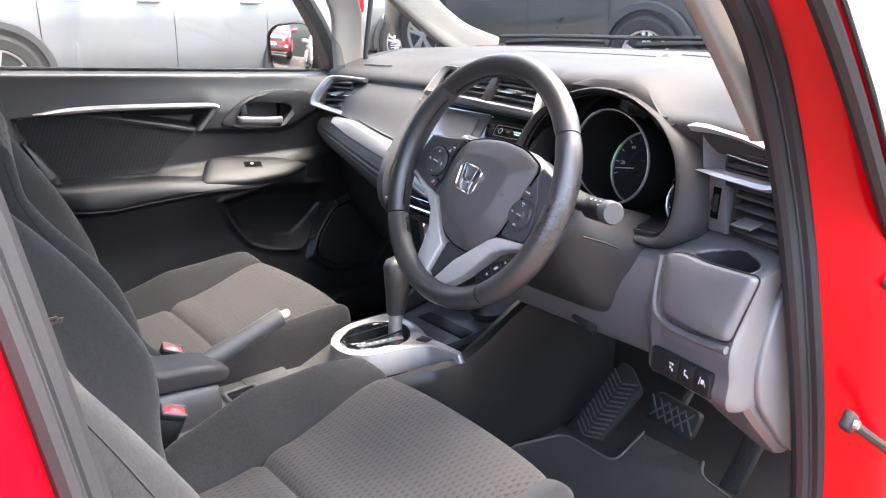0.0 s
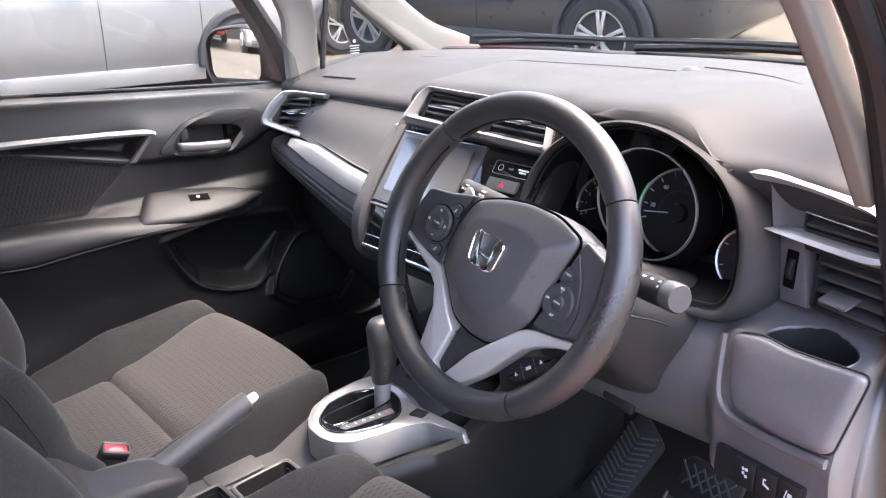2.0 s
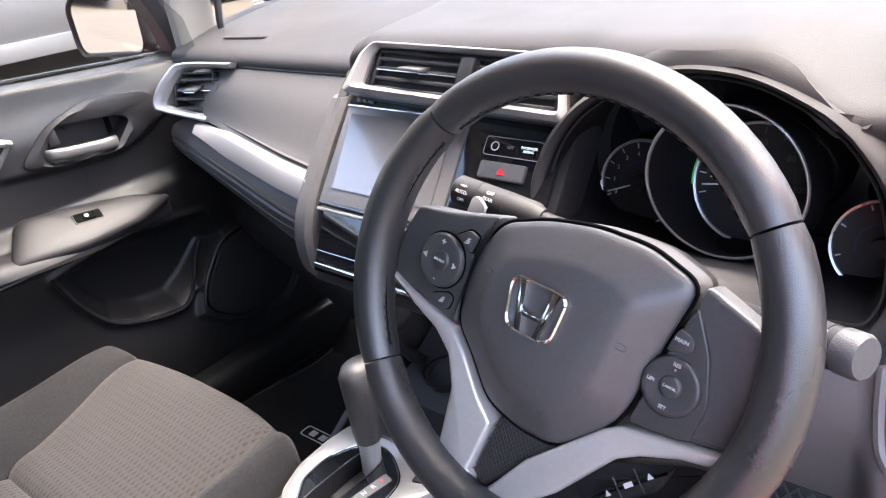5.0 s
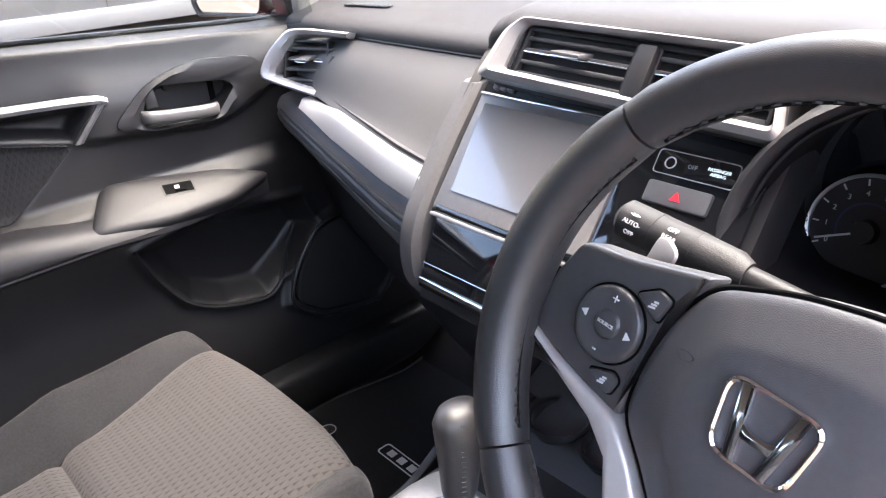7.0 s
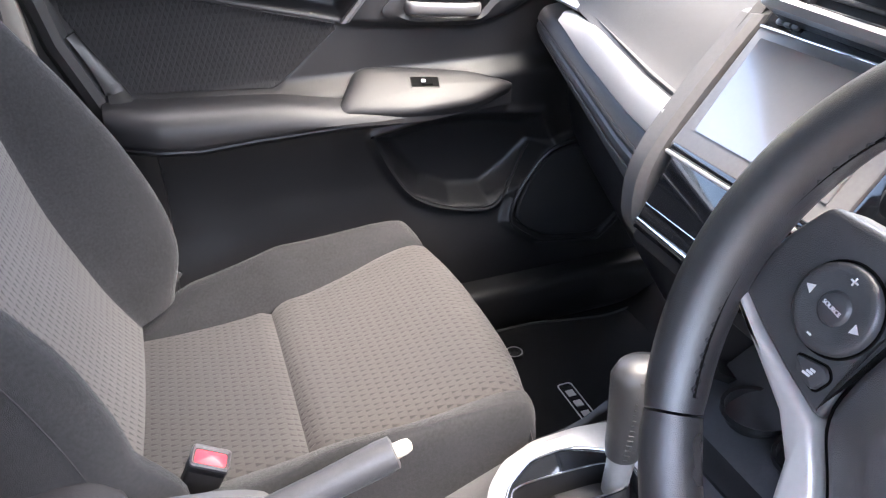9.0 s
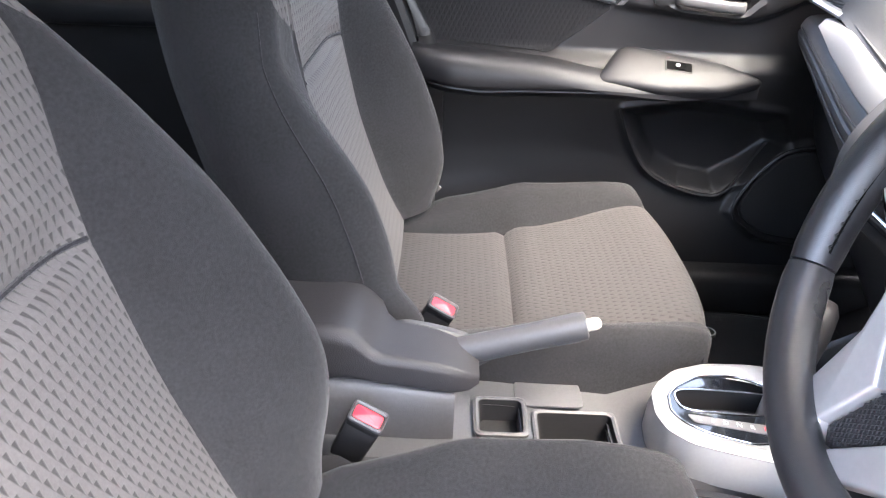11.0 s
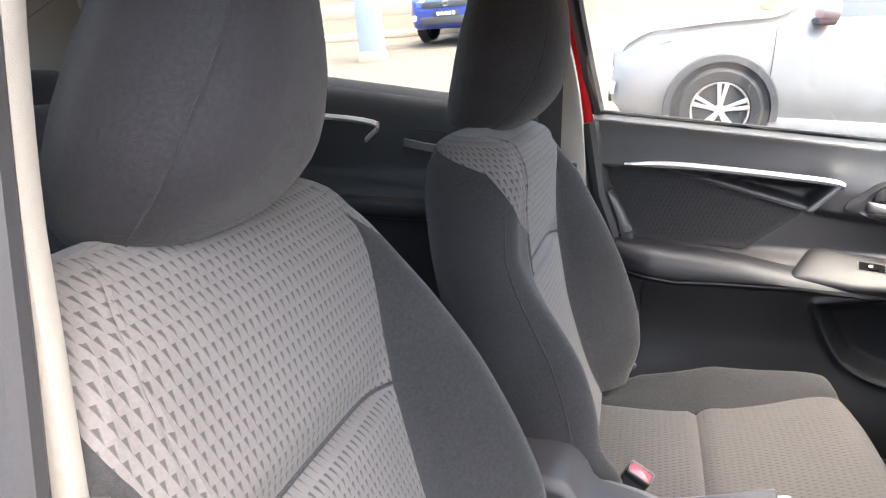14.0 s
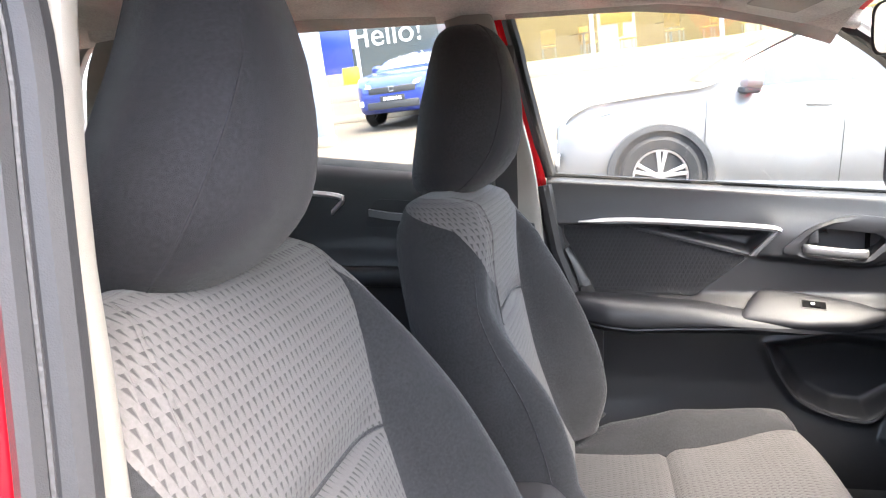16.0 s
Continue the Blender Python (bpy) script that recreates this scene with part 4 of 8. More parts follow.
for i in range(3):
    b = part("switch", prism(rounded([(-0.0125, -0.0185), (0.0125, -0.0185), (0.0125, 0.0160), (-0.0125, 0.0160)], 0.002, 2), 0.004, SW @ Matrix.Translation((-0.016 + 0.0265 * i, 0, 0.006)), 0.001), M["black"], DASH, "black push switch with a white symbol")
    q = SW @ Matrix.Translation((-0.016 + 0.0265 * i, 0.001, 0.0101))
    bm = bmesh.new()
    if i == 0:
        for dx, dy in ((-0.002, 0.0045), (0.002, 0.0045), (-0.0015, -0.001), (0.002, -0.004)):
            add_box(bm, (0.0030, 0.0036, 0.0004), q @ Matrix.Translation((dx, dy, 0)) @ pose(0, 0, 0, 0, 0, 20))
    elif i == 1:
        add_box(bm, (0.007, 0.0026, 0.0004), q @ Matrix.Translation((0.001, -0.003, 0)) @ pose(0, 0, 0, 0, 0, -25))
        add_box(bm, (0.0016, 0.008, 0.0004), q @ Matrix.Translation((-0.003, 0.001, 0)))
        add_box(bm, (0.003, 0.0016, 0.0004), q @ Matrix.Translation((-0.0015, 0.0045, 0)))
    else:
        add_box(bm, (0.0012, 0.012, 0.0004), q @ Matrix.Translation((-0.0035, 0, 0)) @ pose(0, 0, 0, 0, 0, -12))
        add_box(bm, (0.004, 0.006, 0.0004), q @ Matrix.Translation((0.001, 0, 0)))
        add_box(bm, (0.0012, 0.010, 0.0004), q @ Matrix.Translation((0.0045, -0.001, 0)) @ pose(0, 0, 0, 0, 0, 25))
    part("symbol", bm, M["white"], b)
# end panel by the hinge pillar
EP = axes((0.694, 0, 0), (0, 1, 0), (0, 0, 1))
part("end_panel", prism(rounded([(0.90, 0.90), (0.81, 0.842), (0.755, 0.826), (0.724, 0.802), (0.702, 0.752), (0.692, 0.702), (0.702, 0.662), (0.794, 0.556), (0.88, 0.51), (0.92, 0.52)], 0.03, 5), 0.012, EP, 0.005, 3), M["lower"], DASH, "smooth grey end panel of the dashboard")
rows = []
for t in np.linspace(0, 1, 14):
    y, z = lerp(0.652, 0.790, t ** 1.15), lerp(0.700, 0.545, t)
    rows.append([Vector((x, y + dy, z)) for x, dy in ((lerp(0.59, 0.655, t), 0.035), (lerp(0.60, 0.660, t), 0.006), (lerp(0.63, 0.670, t), 0.0), (0.690, 0.002), (0.697, 0.012), (0.698, 0.10))])
part("kick_panel", sheet(rows, 0.01, (-0.2, 1, 0)), M["lower"], DASH)
# windscreen demister grille and sensor covers in the top pad
def top_z(x, y):
    """Height of the top pad's surface."""
    yb, yl, zl = screen_base(x), lip_y(x), lip_z(x)
    c = 0.008 * (1 - (x / 0.7) ** 2)
    return float(np.interp(y, [yl + 0.006, yl + 0.035, lerp(yb, yl, 0.7), lerp(yb, yl, 0.35), yb - 0.01], [zl + 0.003, zl + 0.014, 1.066 + c + 0.4 * (zl - 1.04), 1.078 + c, 1.068 + c]))


for i in range(9):
    x = -0.574 + 0.0125 * i
    part("grille_bar", box((0.0048, 0.033, 0.0016), Matrix.Translation((x, 0.935, top_z(x, 0.935) + 0.0004)) @ pose(0, 0, 0, 0, 0, 35), 0.0005), M["dash"], DASH)
part("side_grille", prism(rounded([(-0.062, -0.016), (0.062, -0.016), (0.062, 0.016), (-0.062, 0.016)], 0.008), 0.0016, Matrix.Translation((-0.524, 0.935, top_z(-0.524, 0.935) - 0.0012)), 0.0005), M["black"], DASH, "slatted side window demister")
part("sensor_cover", prism(rounded([(-0.05, -0.022), (0.05, -0.018), (0.045, 0.022), (-0.055, 0.018)], 0.006), 0.002, Matrix.Translation((-0.40, 1.13, top_z(-0.40, 1.13) - 0.0006)), 0.0008), M["dash_face"], DASH)
for x0, x1, dy in ((-0.16, 0.26, 0.25), (0.28, 0.64, 0.20)):
    part("airbag_seam", tube([(x, screen_base(x) - dy - 0.02 * (x - x0), top_z(x, screen_base(x) - dy - 0.02 * (x - x0)) + 0.0012) for x in np.linspace(x0, x1, 20)], 0.0014, 5), M["black"], DASH)
part("sensor_dome", revolve([(0.0, 0.005), (0.010, 0.004), (0.016, 0.0)], Matrix.Translation((0.27, screen_base(0.27) - 0.23, top_z(0.27, screen_base(0.27) - 0.23) + 0.001)), 20), M["dark"], DASH)

# ---- steering ----
WC = Vector((0.358, 0.503, 0.950))
WA = radians(23.5)
W0 = axes(WC, (1, 0, 0), (0, math.sin(WA), math.cos(WA)))
W = W0 @ Matrix.Rotation(radians(-11), 4, "Z")
wheel = thing("steering_wheel", WC, "black leather three-spoke steering wheel with silver spokes", "steering wheel")
RR, RT = 0.169, 0.0168


def wheel_arc(a0, a1, n, r=RR, h=0.0):
    return [W @ Vector((r * math.cos(radians(lerp(a0, a1, i / n))), r * math.sin(radians(lerp(a0, a1, i / n))), h)) for i in range(n + 1)]


def rim_section(a0, a1, name, grip):
    rings = []
    n = max(8, int((a1 - a0) / 4))
    for i in range(n + 1):
        a = radians(lerp(a0, a1, i / n))
        e = 1 - 0.06 * (1 if i in (0, n) else 0)
        fat = (1.0 + grip * math.sin(math.pi * i / n)) * e
        d = Vector((math.cos(a), math.sin(a), 0))
        rings.append([W @ (d * (RR + RT * fat * 0.95 * math.cos(b)) + Vector((0, 0, RT * fat * 1.08 * math.sin(b)))) for b in np.linspace(0, 2 * math.pi, 18, endpoint=False)])
    return part(name, loft(rings), M["leather"], wheel, "black leather rim section")


for a0, a1, g in ((40, 141, 0.0), (141.6, 218.4, 0.10), (219, 310.4, 0.0), (311, 399.4, 0.10)):
    rim_section(a0, a1, "rim", g)
for a0, a1 in ((44, 138), (145, 215), (315, 395)):
    bm = bmesh.new()
    n = int((a1 - a0) / 1.7)
    for i in range(n):
        a = radians(lerp(a0, a1, (i + 0.5) / n))
        c = W @ Vector(((RR - RT * 0.955) * math.cos(a), (RR - RT * 0.955) * math.sin(a), 0.003))
        t = (W.to_3x3() @ Vector((-math.sin(a), math.cos(a), 0.9 if i % 2 else -0.9))).normalized()
        add_tube(bm, [c - t * 0.0034, c + t * 0.0034], 0.0008, 5)
    part("stitching", bm, M["thread"], wheel, "black laced stitching")
    part("rim_seam", tube(wheel_arc(a0, a1, 40, RR - RT * 0.965, 0.003), 0.0009, 5), M["pit"], wheel)

# airbag cover: a domed pad
cover = rounded([(-0.060, 0.045), (-0.022, 0.060), (0.015, 0.068), (0.058, 0.069), (0.097, 0.057), (0.0895, 0.020), (0.0825, -0.022), (0.077, -0.049), (0.059, -0.074), (0.037, -0.095), (0.003, -0.0975), (-0.029, -0.0905), (-0.053, -0.064), (-0.0755, -0.044), (-0.0775, -0.015), (-0.073, 0.018)], 0.012, 4)
rings = []
for s, h in ((1.0, -0.045), (1.0, -0.0145), (0.994, -0.0118), (0.98, -0.0100), (0.93, -0.0075), (0.85, -0.0040), (0.71, 0.0024), (0.67, 0.0046), (0.62, 0.0062), (0.40, 0.0085), (0.02, 0.0095)):
    rings.append([W @ Vector((0.008 + (p[0] - 0.008) * s, -0.012 + (p[1] + 0.012) * s, h)) for p in cover])
pad = part("airbag_cover", loft(rings), M["cover"], wheel, "grained dark grey airbag cover")
part("cover_gap", tube([W @ Vector((p[0] * 1.012, -0.012 + (p[1] + 0.012) * 1.012, -0.0140)) for p in cover], 0.0016, 6, closed=True), M["pit"], wheel)
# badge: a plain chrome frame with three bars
BD = W @ Matrix.Translation((-0.0005, -0.0005, 0.0092)) @ Matrix.Scale(1.04, 4)
o = rounded([(-0.0195, -0.0195), (0.0195, -0.0195), (0.0245, 0.020), (-0.0245, 0.020)], 0.0105, 6)
i_ = [(p[0] * 0.90, p[1] * 0.89) for p in o]
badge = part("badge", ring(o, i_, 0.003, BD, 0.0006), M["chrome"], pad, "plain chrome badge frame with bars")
for s in (-1, 1):
    part("badge_bar", prism([(s * 0.0048, -0.0175), (s * 0.0108, -0.0175), (s * 0.0172, 0.018), (s * 0.0108, 0.018)][::s], 0.003, BD, 0.001), M["chrome"], pad)
part("badge_bar", prism(rounded([(-0.0085, -0.006), (0.0085, -0.006), (0.010, 0.002), (0.004, -0.001), (-0.004, -0.001), (-0.010, 0.002)], 0.002, 2), 0.0028, BD, 0.0006), M["chrome"], pad)
for px, py in ((-0.052, 0.010), (0.066, 0.002)):
    part("horn_mark", ring(circle(0.0048, 16, px, py, 0.0026), circle(0.0043, 16, px, py, 0.0021), 0.0006, W @ Matrix.Translation((0, 0, 0.0034))), M["spoke"], pad)
writing("writing", "SRS\nAIRBAG", 0.010, W @ Matrix.Translation((0.012, -0.062, 0.0038)), M["cover"], pad)

# spokes
def poly_in(q, poly):
    inside = False
    for (ax, ay), (bx, by) in zip(poly, poly[1:] + poly[:1]):
        if (ay > q[1]) != (by > q[1]) and q[0] < (bx - ax) * (q[1] - ay) / (by - ay) + ax:
            inside = not inside
    return inside


def spoke(poly, name, mat, h=-0.03, d=0.028, bev=0.006, label=""):
    return part(name, prism(poly, d, W @ Matrix.Translation((0, 0, h)), bev, 3), mat, wheel, label)


spoke(rounded([(-0.158, -0.032), (-0.156, 0.004), (-0.146, 0.030), (-0.110, 0.036), (-0.062, 0.049), (-0.0755, 0.018), (-0.080, -0.016), (-0.077, -0.049), (-0.105, -0.045), (-0.133, -0.039)], 0.006), "left_spoke", M["spoke"], -0.034, 0.0225, 0.004)
spoke(rounded([(0.158, -0.034), (0.158, 0.016), (0.142, 0.046), (0.100, 0.060), (0.092, 0.020), (0.0855, -0.020), (0.078, -0.050), (0.100, -0.047)], 0.006), "right_spoke", M["cover"], -0.036, 0.0225, 0.004)
spoke(rounded([(0.1245, -0.041), (0.128, -0.014), (0.118, 0.018), (0.100, 0.046), (0.0935, 0.020), (0.0870, -0.020), (0.0815, -0.048), (0.100, -0.046)], 0.006), "control_panel", M["spoke"], -0.030, 0.0195, 0.0015)


LEFT_V = [(-0.156, -0.031), (-0.1326, -0.0399), (-0.0883, -0.0470), (-0.0765, -0.0505), (-0.0590, -0.0655), (-0.0372, -0.0903), (-0.0175, -0.1058), (-0.0248, -0.1520), (-0.0140, -0.1610), (-0.0050, -0.1580), (-0.0040, -0.1680), (-0.0300, -0.1690), (-0.0505, -0.1660), (-0.0580, -0.1540), (-0.0600, -0.1250), (-0.0620, -0.0974), (-0.0742, -0.0725), (-0.0929, -0.0590), (-0.1200, -0.0495), (-0.1440, -0.0415), (-0.1560, -0.0375)]
RIGHT_V = [(0.148, -0.036), (0.1251, -0.0427), (0.0913, -0.0504), (0.0790, -0.0540), (0.0673, -0.0625), (0.0199, -0.1157), (-0.0050, -0.1580), (-0.0040, -0.1680), (0.0156, -0.1640), (0.0517, -0.1247), (0.0840, -0.0765), (0.0990, -0.0655), (0.1241, -0.0530), (0.148, -0.046)]
part("silver_spoke", prism(LEFT_V, 0.020, W @ Matrix.Translation((0, 0, -0.027)), 0.0035, 3), M["spoke_silver"], wheel, "satin silver spoke trim")
part("silver_spoke", prism(RIGHT_V, 0.0205, W @ Matrix.Translation((0, 0, -0.027)), 0.0035, 3), M["spoke_silver"], wheel, "satin silver spoke trim")
MI = W @ Matrix.Translation((0, 0, -0.020))
part("mesh_insert", prism([(-0.014, -0.100), (-0.0225, -0.152), (-0.012, -0.159), (-0.005, -0.156), (0.045, -0.088)], 0.006, MI, 0.001), M["mesh"], wheel, "black honeycomb mesh insert")
bm = bmesh.new()
for k in range(-14, 15):
    for sgn in (-1, 1):
        pts = []
        for u in np.linspace(-0.05, 0.05, 41):
            q = (0.006 + 0.0042 * k + sgn * u * 0.8, -0.128 + u)
            if poly_in(q, [(-0.015, -0.102), (-0.022, -0.152), (-0.012, -0.157), (-0.006, -0.154), (0.042, -0.091)]):
                pts.append(MI @ Vector((q[0], q[1], 0.0064)))
        if len(pts) > 1:
            add_tube(bm, [pts[0], pts[-1]], 0.0006, 4)
part("mesh_weave", bm, M["dash_face"], wheel)
part("lower_arm", prism(rounded([(0.052, -0.118), (0.076, -0.088), (0.124, -0.062), (0.150, -0.052), (0.140, -0.085), (0.100, -0.122), (0.070, -0.140)], 0.006), 0.014, W @ Matrix.Translation((0, 0, -0.040)), 0.003), M["dark"], wheel)

# thumb controls
def control(cx, cy, r, texts):
    q = W @ Matrix.Translation((cx, cy, -0.0115))
    k = r / 0.0225
    c = part("control_pad", revolve([(a * k, b) for a, b in ((0.0, 0.0050), (0.0068, 0.0050), (0.0078, 0.0044), (0.0086, 0.0030), (0.0098, 0.0028), (0.0170, 0.0050), (0.0205, 0.0050), (0.0222, 0.0038), (0.0226, 0.0))], q, 40), M["spoke"], wheel, "round thumb control with white marks", smooth=50)
    part("pad_gap", revolve([(0.0226 * k, 0.0006), (0.0236 * k, 0.0008), (0.0240 * k, 0.0)], q, 40), M["pit"], c)
    for text, dx, dy, s in texts:
        writing("writing", text, s, q @ Matrix.Translation((dx, dy, 0.0052)), M["white"], c)
    return c


c = control(-0.1065, -0.004, 0.0225, [("+", 0, 0.0155, 0.009), ("-", 0, -0.0155, 0.010), ("SOURCE", 0, 0, 0.0030)])
for s in (-1, 1):
    part("arrow", prism([(s * 0.0185, 0), (s * 0.0140, 0.0026), (s * 0.0140, -0.0026)], 0.0006, W @ Matrix.Translation((-0.1065, -0.004, -0.0070))), M["white"], c)
control(0.1020, -0.011, 0.0205, [("RES\n+", 0, 0.0140, 0.0036), ("SET", 0, -0.0145, 0.0036), ("LIM", -0.0135, 0, 0.0036), ("CANCEL", 0, 0, 0.0025)])
for pts, text in (([(-0.098, 0.0205), (-0.086, 0.0290), (-0.0765, 0.0265), (-0.0800, 0.0120), (-0.0845, 0.0135)], ""), ([(-0.1065, -0.0330), (-0.0905, -0.0265), (-0.0855, -0.0300), (-0.0880, -0.0400), (-0.1000, -0.0385)], ""), ([(0.0905, 0.0100), (0.1080, 0.0160), (0.1070, 0.0230), (0.0960, 0.0290), (0.0935, 0.0240)], "MAIN")):
    cx, cy = sum(p[0] for p in pts) / len(pts), sum(p[1] for p in pts) / len(pts)
    b = part("button", prism(rounded(pts, 0.003, 3), 0.0045, W @ Matrix.Translation((0, 0, -0.0125)), 0.0014), M["spoke"], wheel, "small grey button with a white mark")
    part("button_gap", tube([W @ Vector((cx + (p[0] - cx) * 1.08, cy + (p[1] - cy) * 1.08, -0.0112)) for p in rounded(pts, 0.003, 3)], 0.0007, 5, closed=True), M["pit"], b)
    if text:
        writing("writing", text, 0.0040, W @ Matrix.Translation((cx, cy, -0.0078)), M["white"], b)
    else:
        for k in range(3):
            part("symbol", box((0.0045 - 0.0008 * k, 0.0012, 0.0004), W @ Matrix.Translation((cx + 0.0008 * (k - 1), cy + 0.0018 * (k - 1), -0.0078)) @ pose(0, 0, 0, 0, 0, 12), 0.0), M["white"], b)
lower = part("lower_button_panel", prism(rounded([(0.073, -0.116), (0.087, -0.1145), (0.1154, -0.086), (0.1198, -0.066), (0.096, -0.088)], 0.003), 0.010, W @ Matrix.Translation((0, 0, -0.026)), 0.002), M["black"], wheel, "three small buttons with white marks")
for k in range(3):
    q = W @ Matrix.Translation((0.0850 + 0.0115 * k, -0.1055 + 0.0140 * k, -0.0156)) @ Matrix.Rotation(radians(48), 4, "Z")
    part("symbol", prism([(-0.0025, -0.002), (0.0025, -0.002), (0.0, 0.0025)], 0.0004, q) if k != 1 else box((0.007, 0.0035, 0.0006), q, 0), M["white"], lower)
    if k < 2:
        part("button_joint", box((0.0008, 0.018, 0.0008), q @ Matrix.Translation((0.009, 0, -0.0002)), 0), M["console"], lower)
part("hub_back", loft([[W @ Vector((p[0] * s, p[1] * s, h)) for p in cover] for s, h in ((0.98, -0.045), (0.95, -0.07), (0.7, -0.10), (0.55, -0.14))]), M["dark"], wheel)

# column shroud and stalks
col = thing("steering_column", (0.358, 0.70, 0.80), "dark plastic steering column shroud with two stalks", "steering column")
rings = []
for y, top, bot, wt, wb in ((0.585, 0.950, 0.865, 0.066, 0.055), (0.61, 0.945, 0.80, 0.098, 0.072), (0.66, 0.918, 0.735, 0.124, 0.085), (0.72, 0.886, 0.705, 0.140, 0.095), (0.80, 0.858, 0.69, 0.150, 0.10)):
    cx = 0.362 + (y - 0.585) * 0.10
    rings.append([Vector((p[0], y, p[1])) for p in rounded([(cx - wb, bot), (cx + wb, bot), (cx + wt, top - 0.07), (cx + wt * 0.62, top), (cx - wt * 0.62, top), (cx - wt, top - 0.07)], 0.03, 4)])
part("shroud", loft(rings), M["cowl"], col)
part("shroud_joint", tube([(0.362 + (y - 0.585) * 0.10 + w + 0.001, y, z) for y, z, w in ((0.615, 0.866, 0.099), (0.64, 0.856, 0.111), (0.66, 0.845, 0.1215))], 0.0014, 5), M["black"], col)
part("lever", box((0.05, 0.012, 0.02), Matrix.Translation((0.40, 0.70, 0.690)) @ pose(0, 0, 0, -20, 15), 0.004), M["dark"], col, "column release lever")


def stalk(base, tip, name, label, big):
    base, tip = Vector(base), Vector(tip)
    q = axes(base, (tip - base).cross(Vector((0, 0, 1))), (0, 0, 1))
    d = (tip - base).normalized()
    L_ = (tip - base).length
    s = part(name, tube([base + d * (L_ * t) for t in (0, 0.45)], 0.009, 14), M["dark"], col, label)
    rads = [0.011, 0.0150, 0.0155, 0.0152, 0.0150, 0.010]
    body = part("barrel", add_tube(bmesh.new(), [base + d * (L_ * t) for t in (0.36, 0.42, 0.62, 0.80, 0.97, 1.0)], [r * big for r in rads], 22), M["black"], s)
    for t in (0.60, 0.80):
        part("groove", tube([base + d * (L_ * t - 0.0006), base + d * (L_ * t + 0.0006)], 0.0157 * big, 22), M["black"], s)
    return s, base, d, L_


s, b_, d_, l_ = stalk((0.330, 0.635, 0.938), (0.172, 0.640, 0.965), "light_stalk", "black light stalk with white legends", 1.0)
face = (Vector((0.5, 0.17, 1.21)) - Vector((0.23, 0.60, 0.95))).normalized()
for text, t, up in (("OFF", 0.89, 0.75), ("AUTO-", 0.89, 0.15), ("-oo-", 0.89, -0.4), ("oo", 0.70, 0.55), ("REAR", 0.70, 0.0), ("OFF", 0.70, -0.5)):
    x_ax = -d_
    y_ax = face.cross(x_ax).normalized()
    n_ax = x_ax.cross(y_ax).normalized()
    rot = Matrix.Rotation(up * 0.8, 4, x_ax)
    n_ = (rot @ n_ax.to_4d()).to_3d()
    y_ = n_.cross(x_ax)
    m_ = axes(b_ + d_ * (l_ * t) + n_ * 0.0159, x_ax, y_)
    writing("writing", text, 0.0048, m_, M["white"], s)
paddle = part("paddle", prism(rounded([(-0.012, -0.016), (0.016, -0.012), (0.020, 0.010), (0.002, 0.020), (-0.008, 0.016)], 0.009), 0.006, W @ Matrix.Translation((-0.118, 0.036, -0.052)) @ Matrix.Scale(0.6, 4), 0.003), M["silver"], wheel, "silver shift paddle behind the rim")
s, b_, d_, l_ = stalk((0.452, 0.616, 0.912), (0.550, 0.574, 0.925), "wiper_stalk", "black wiper stalk with a grey end cap", 1.0)
part("end_cap", add_tube(bmesh.new(), [b_ + d_ * (l_ * k) for k in (0.86, 0.88, 1.0, 1.03)], [0.0135, 0.0160, 0.0160, 0.0140], 24), M["grip"], s, "grey end cap")
for k in range(3):
    for a in (0.35, 0.75, 1.15):
        n_ = Vector((0, -math.cos(a), math.sin(a)))
        c_ = b_ + d_ * (l_ * (0.50 + 0.13 * k)) + n_ * 0.0158
        part("symbol", box((0.0055 - 0.001 * k, 0.0022, 0.0008), axes(c_, d_, n_.cross(d_)), 0), M["white"], s)

# ---- seats ----
CUSH = [(-0.02, 0.562), (0.06, 0.546), (0.16, 0.541), (0.30, 0.549), (0.42, 0.572), (0.495, 0.594), (0.540, 0.600), (0.573, 0.585), (0.592, 0.545), (0.592, 0.49), (0.570, 0.43)]
CP = spline([(0, y, z) for y, z in CUSH], 60)
SEAM_Y = 0.303


def panel_half(y):
    """Half the width of the cushion's woven middle."""
    return lerp(0.163, 0.194, bump1(y, 0.22, 0.54))


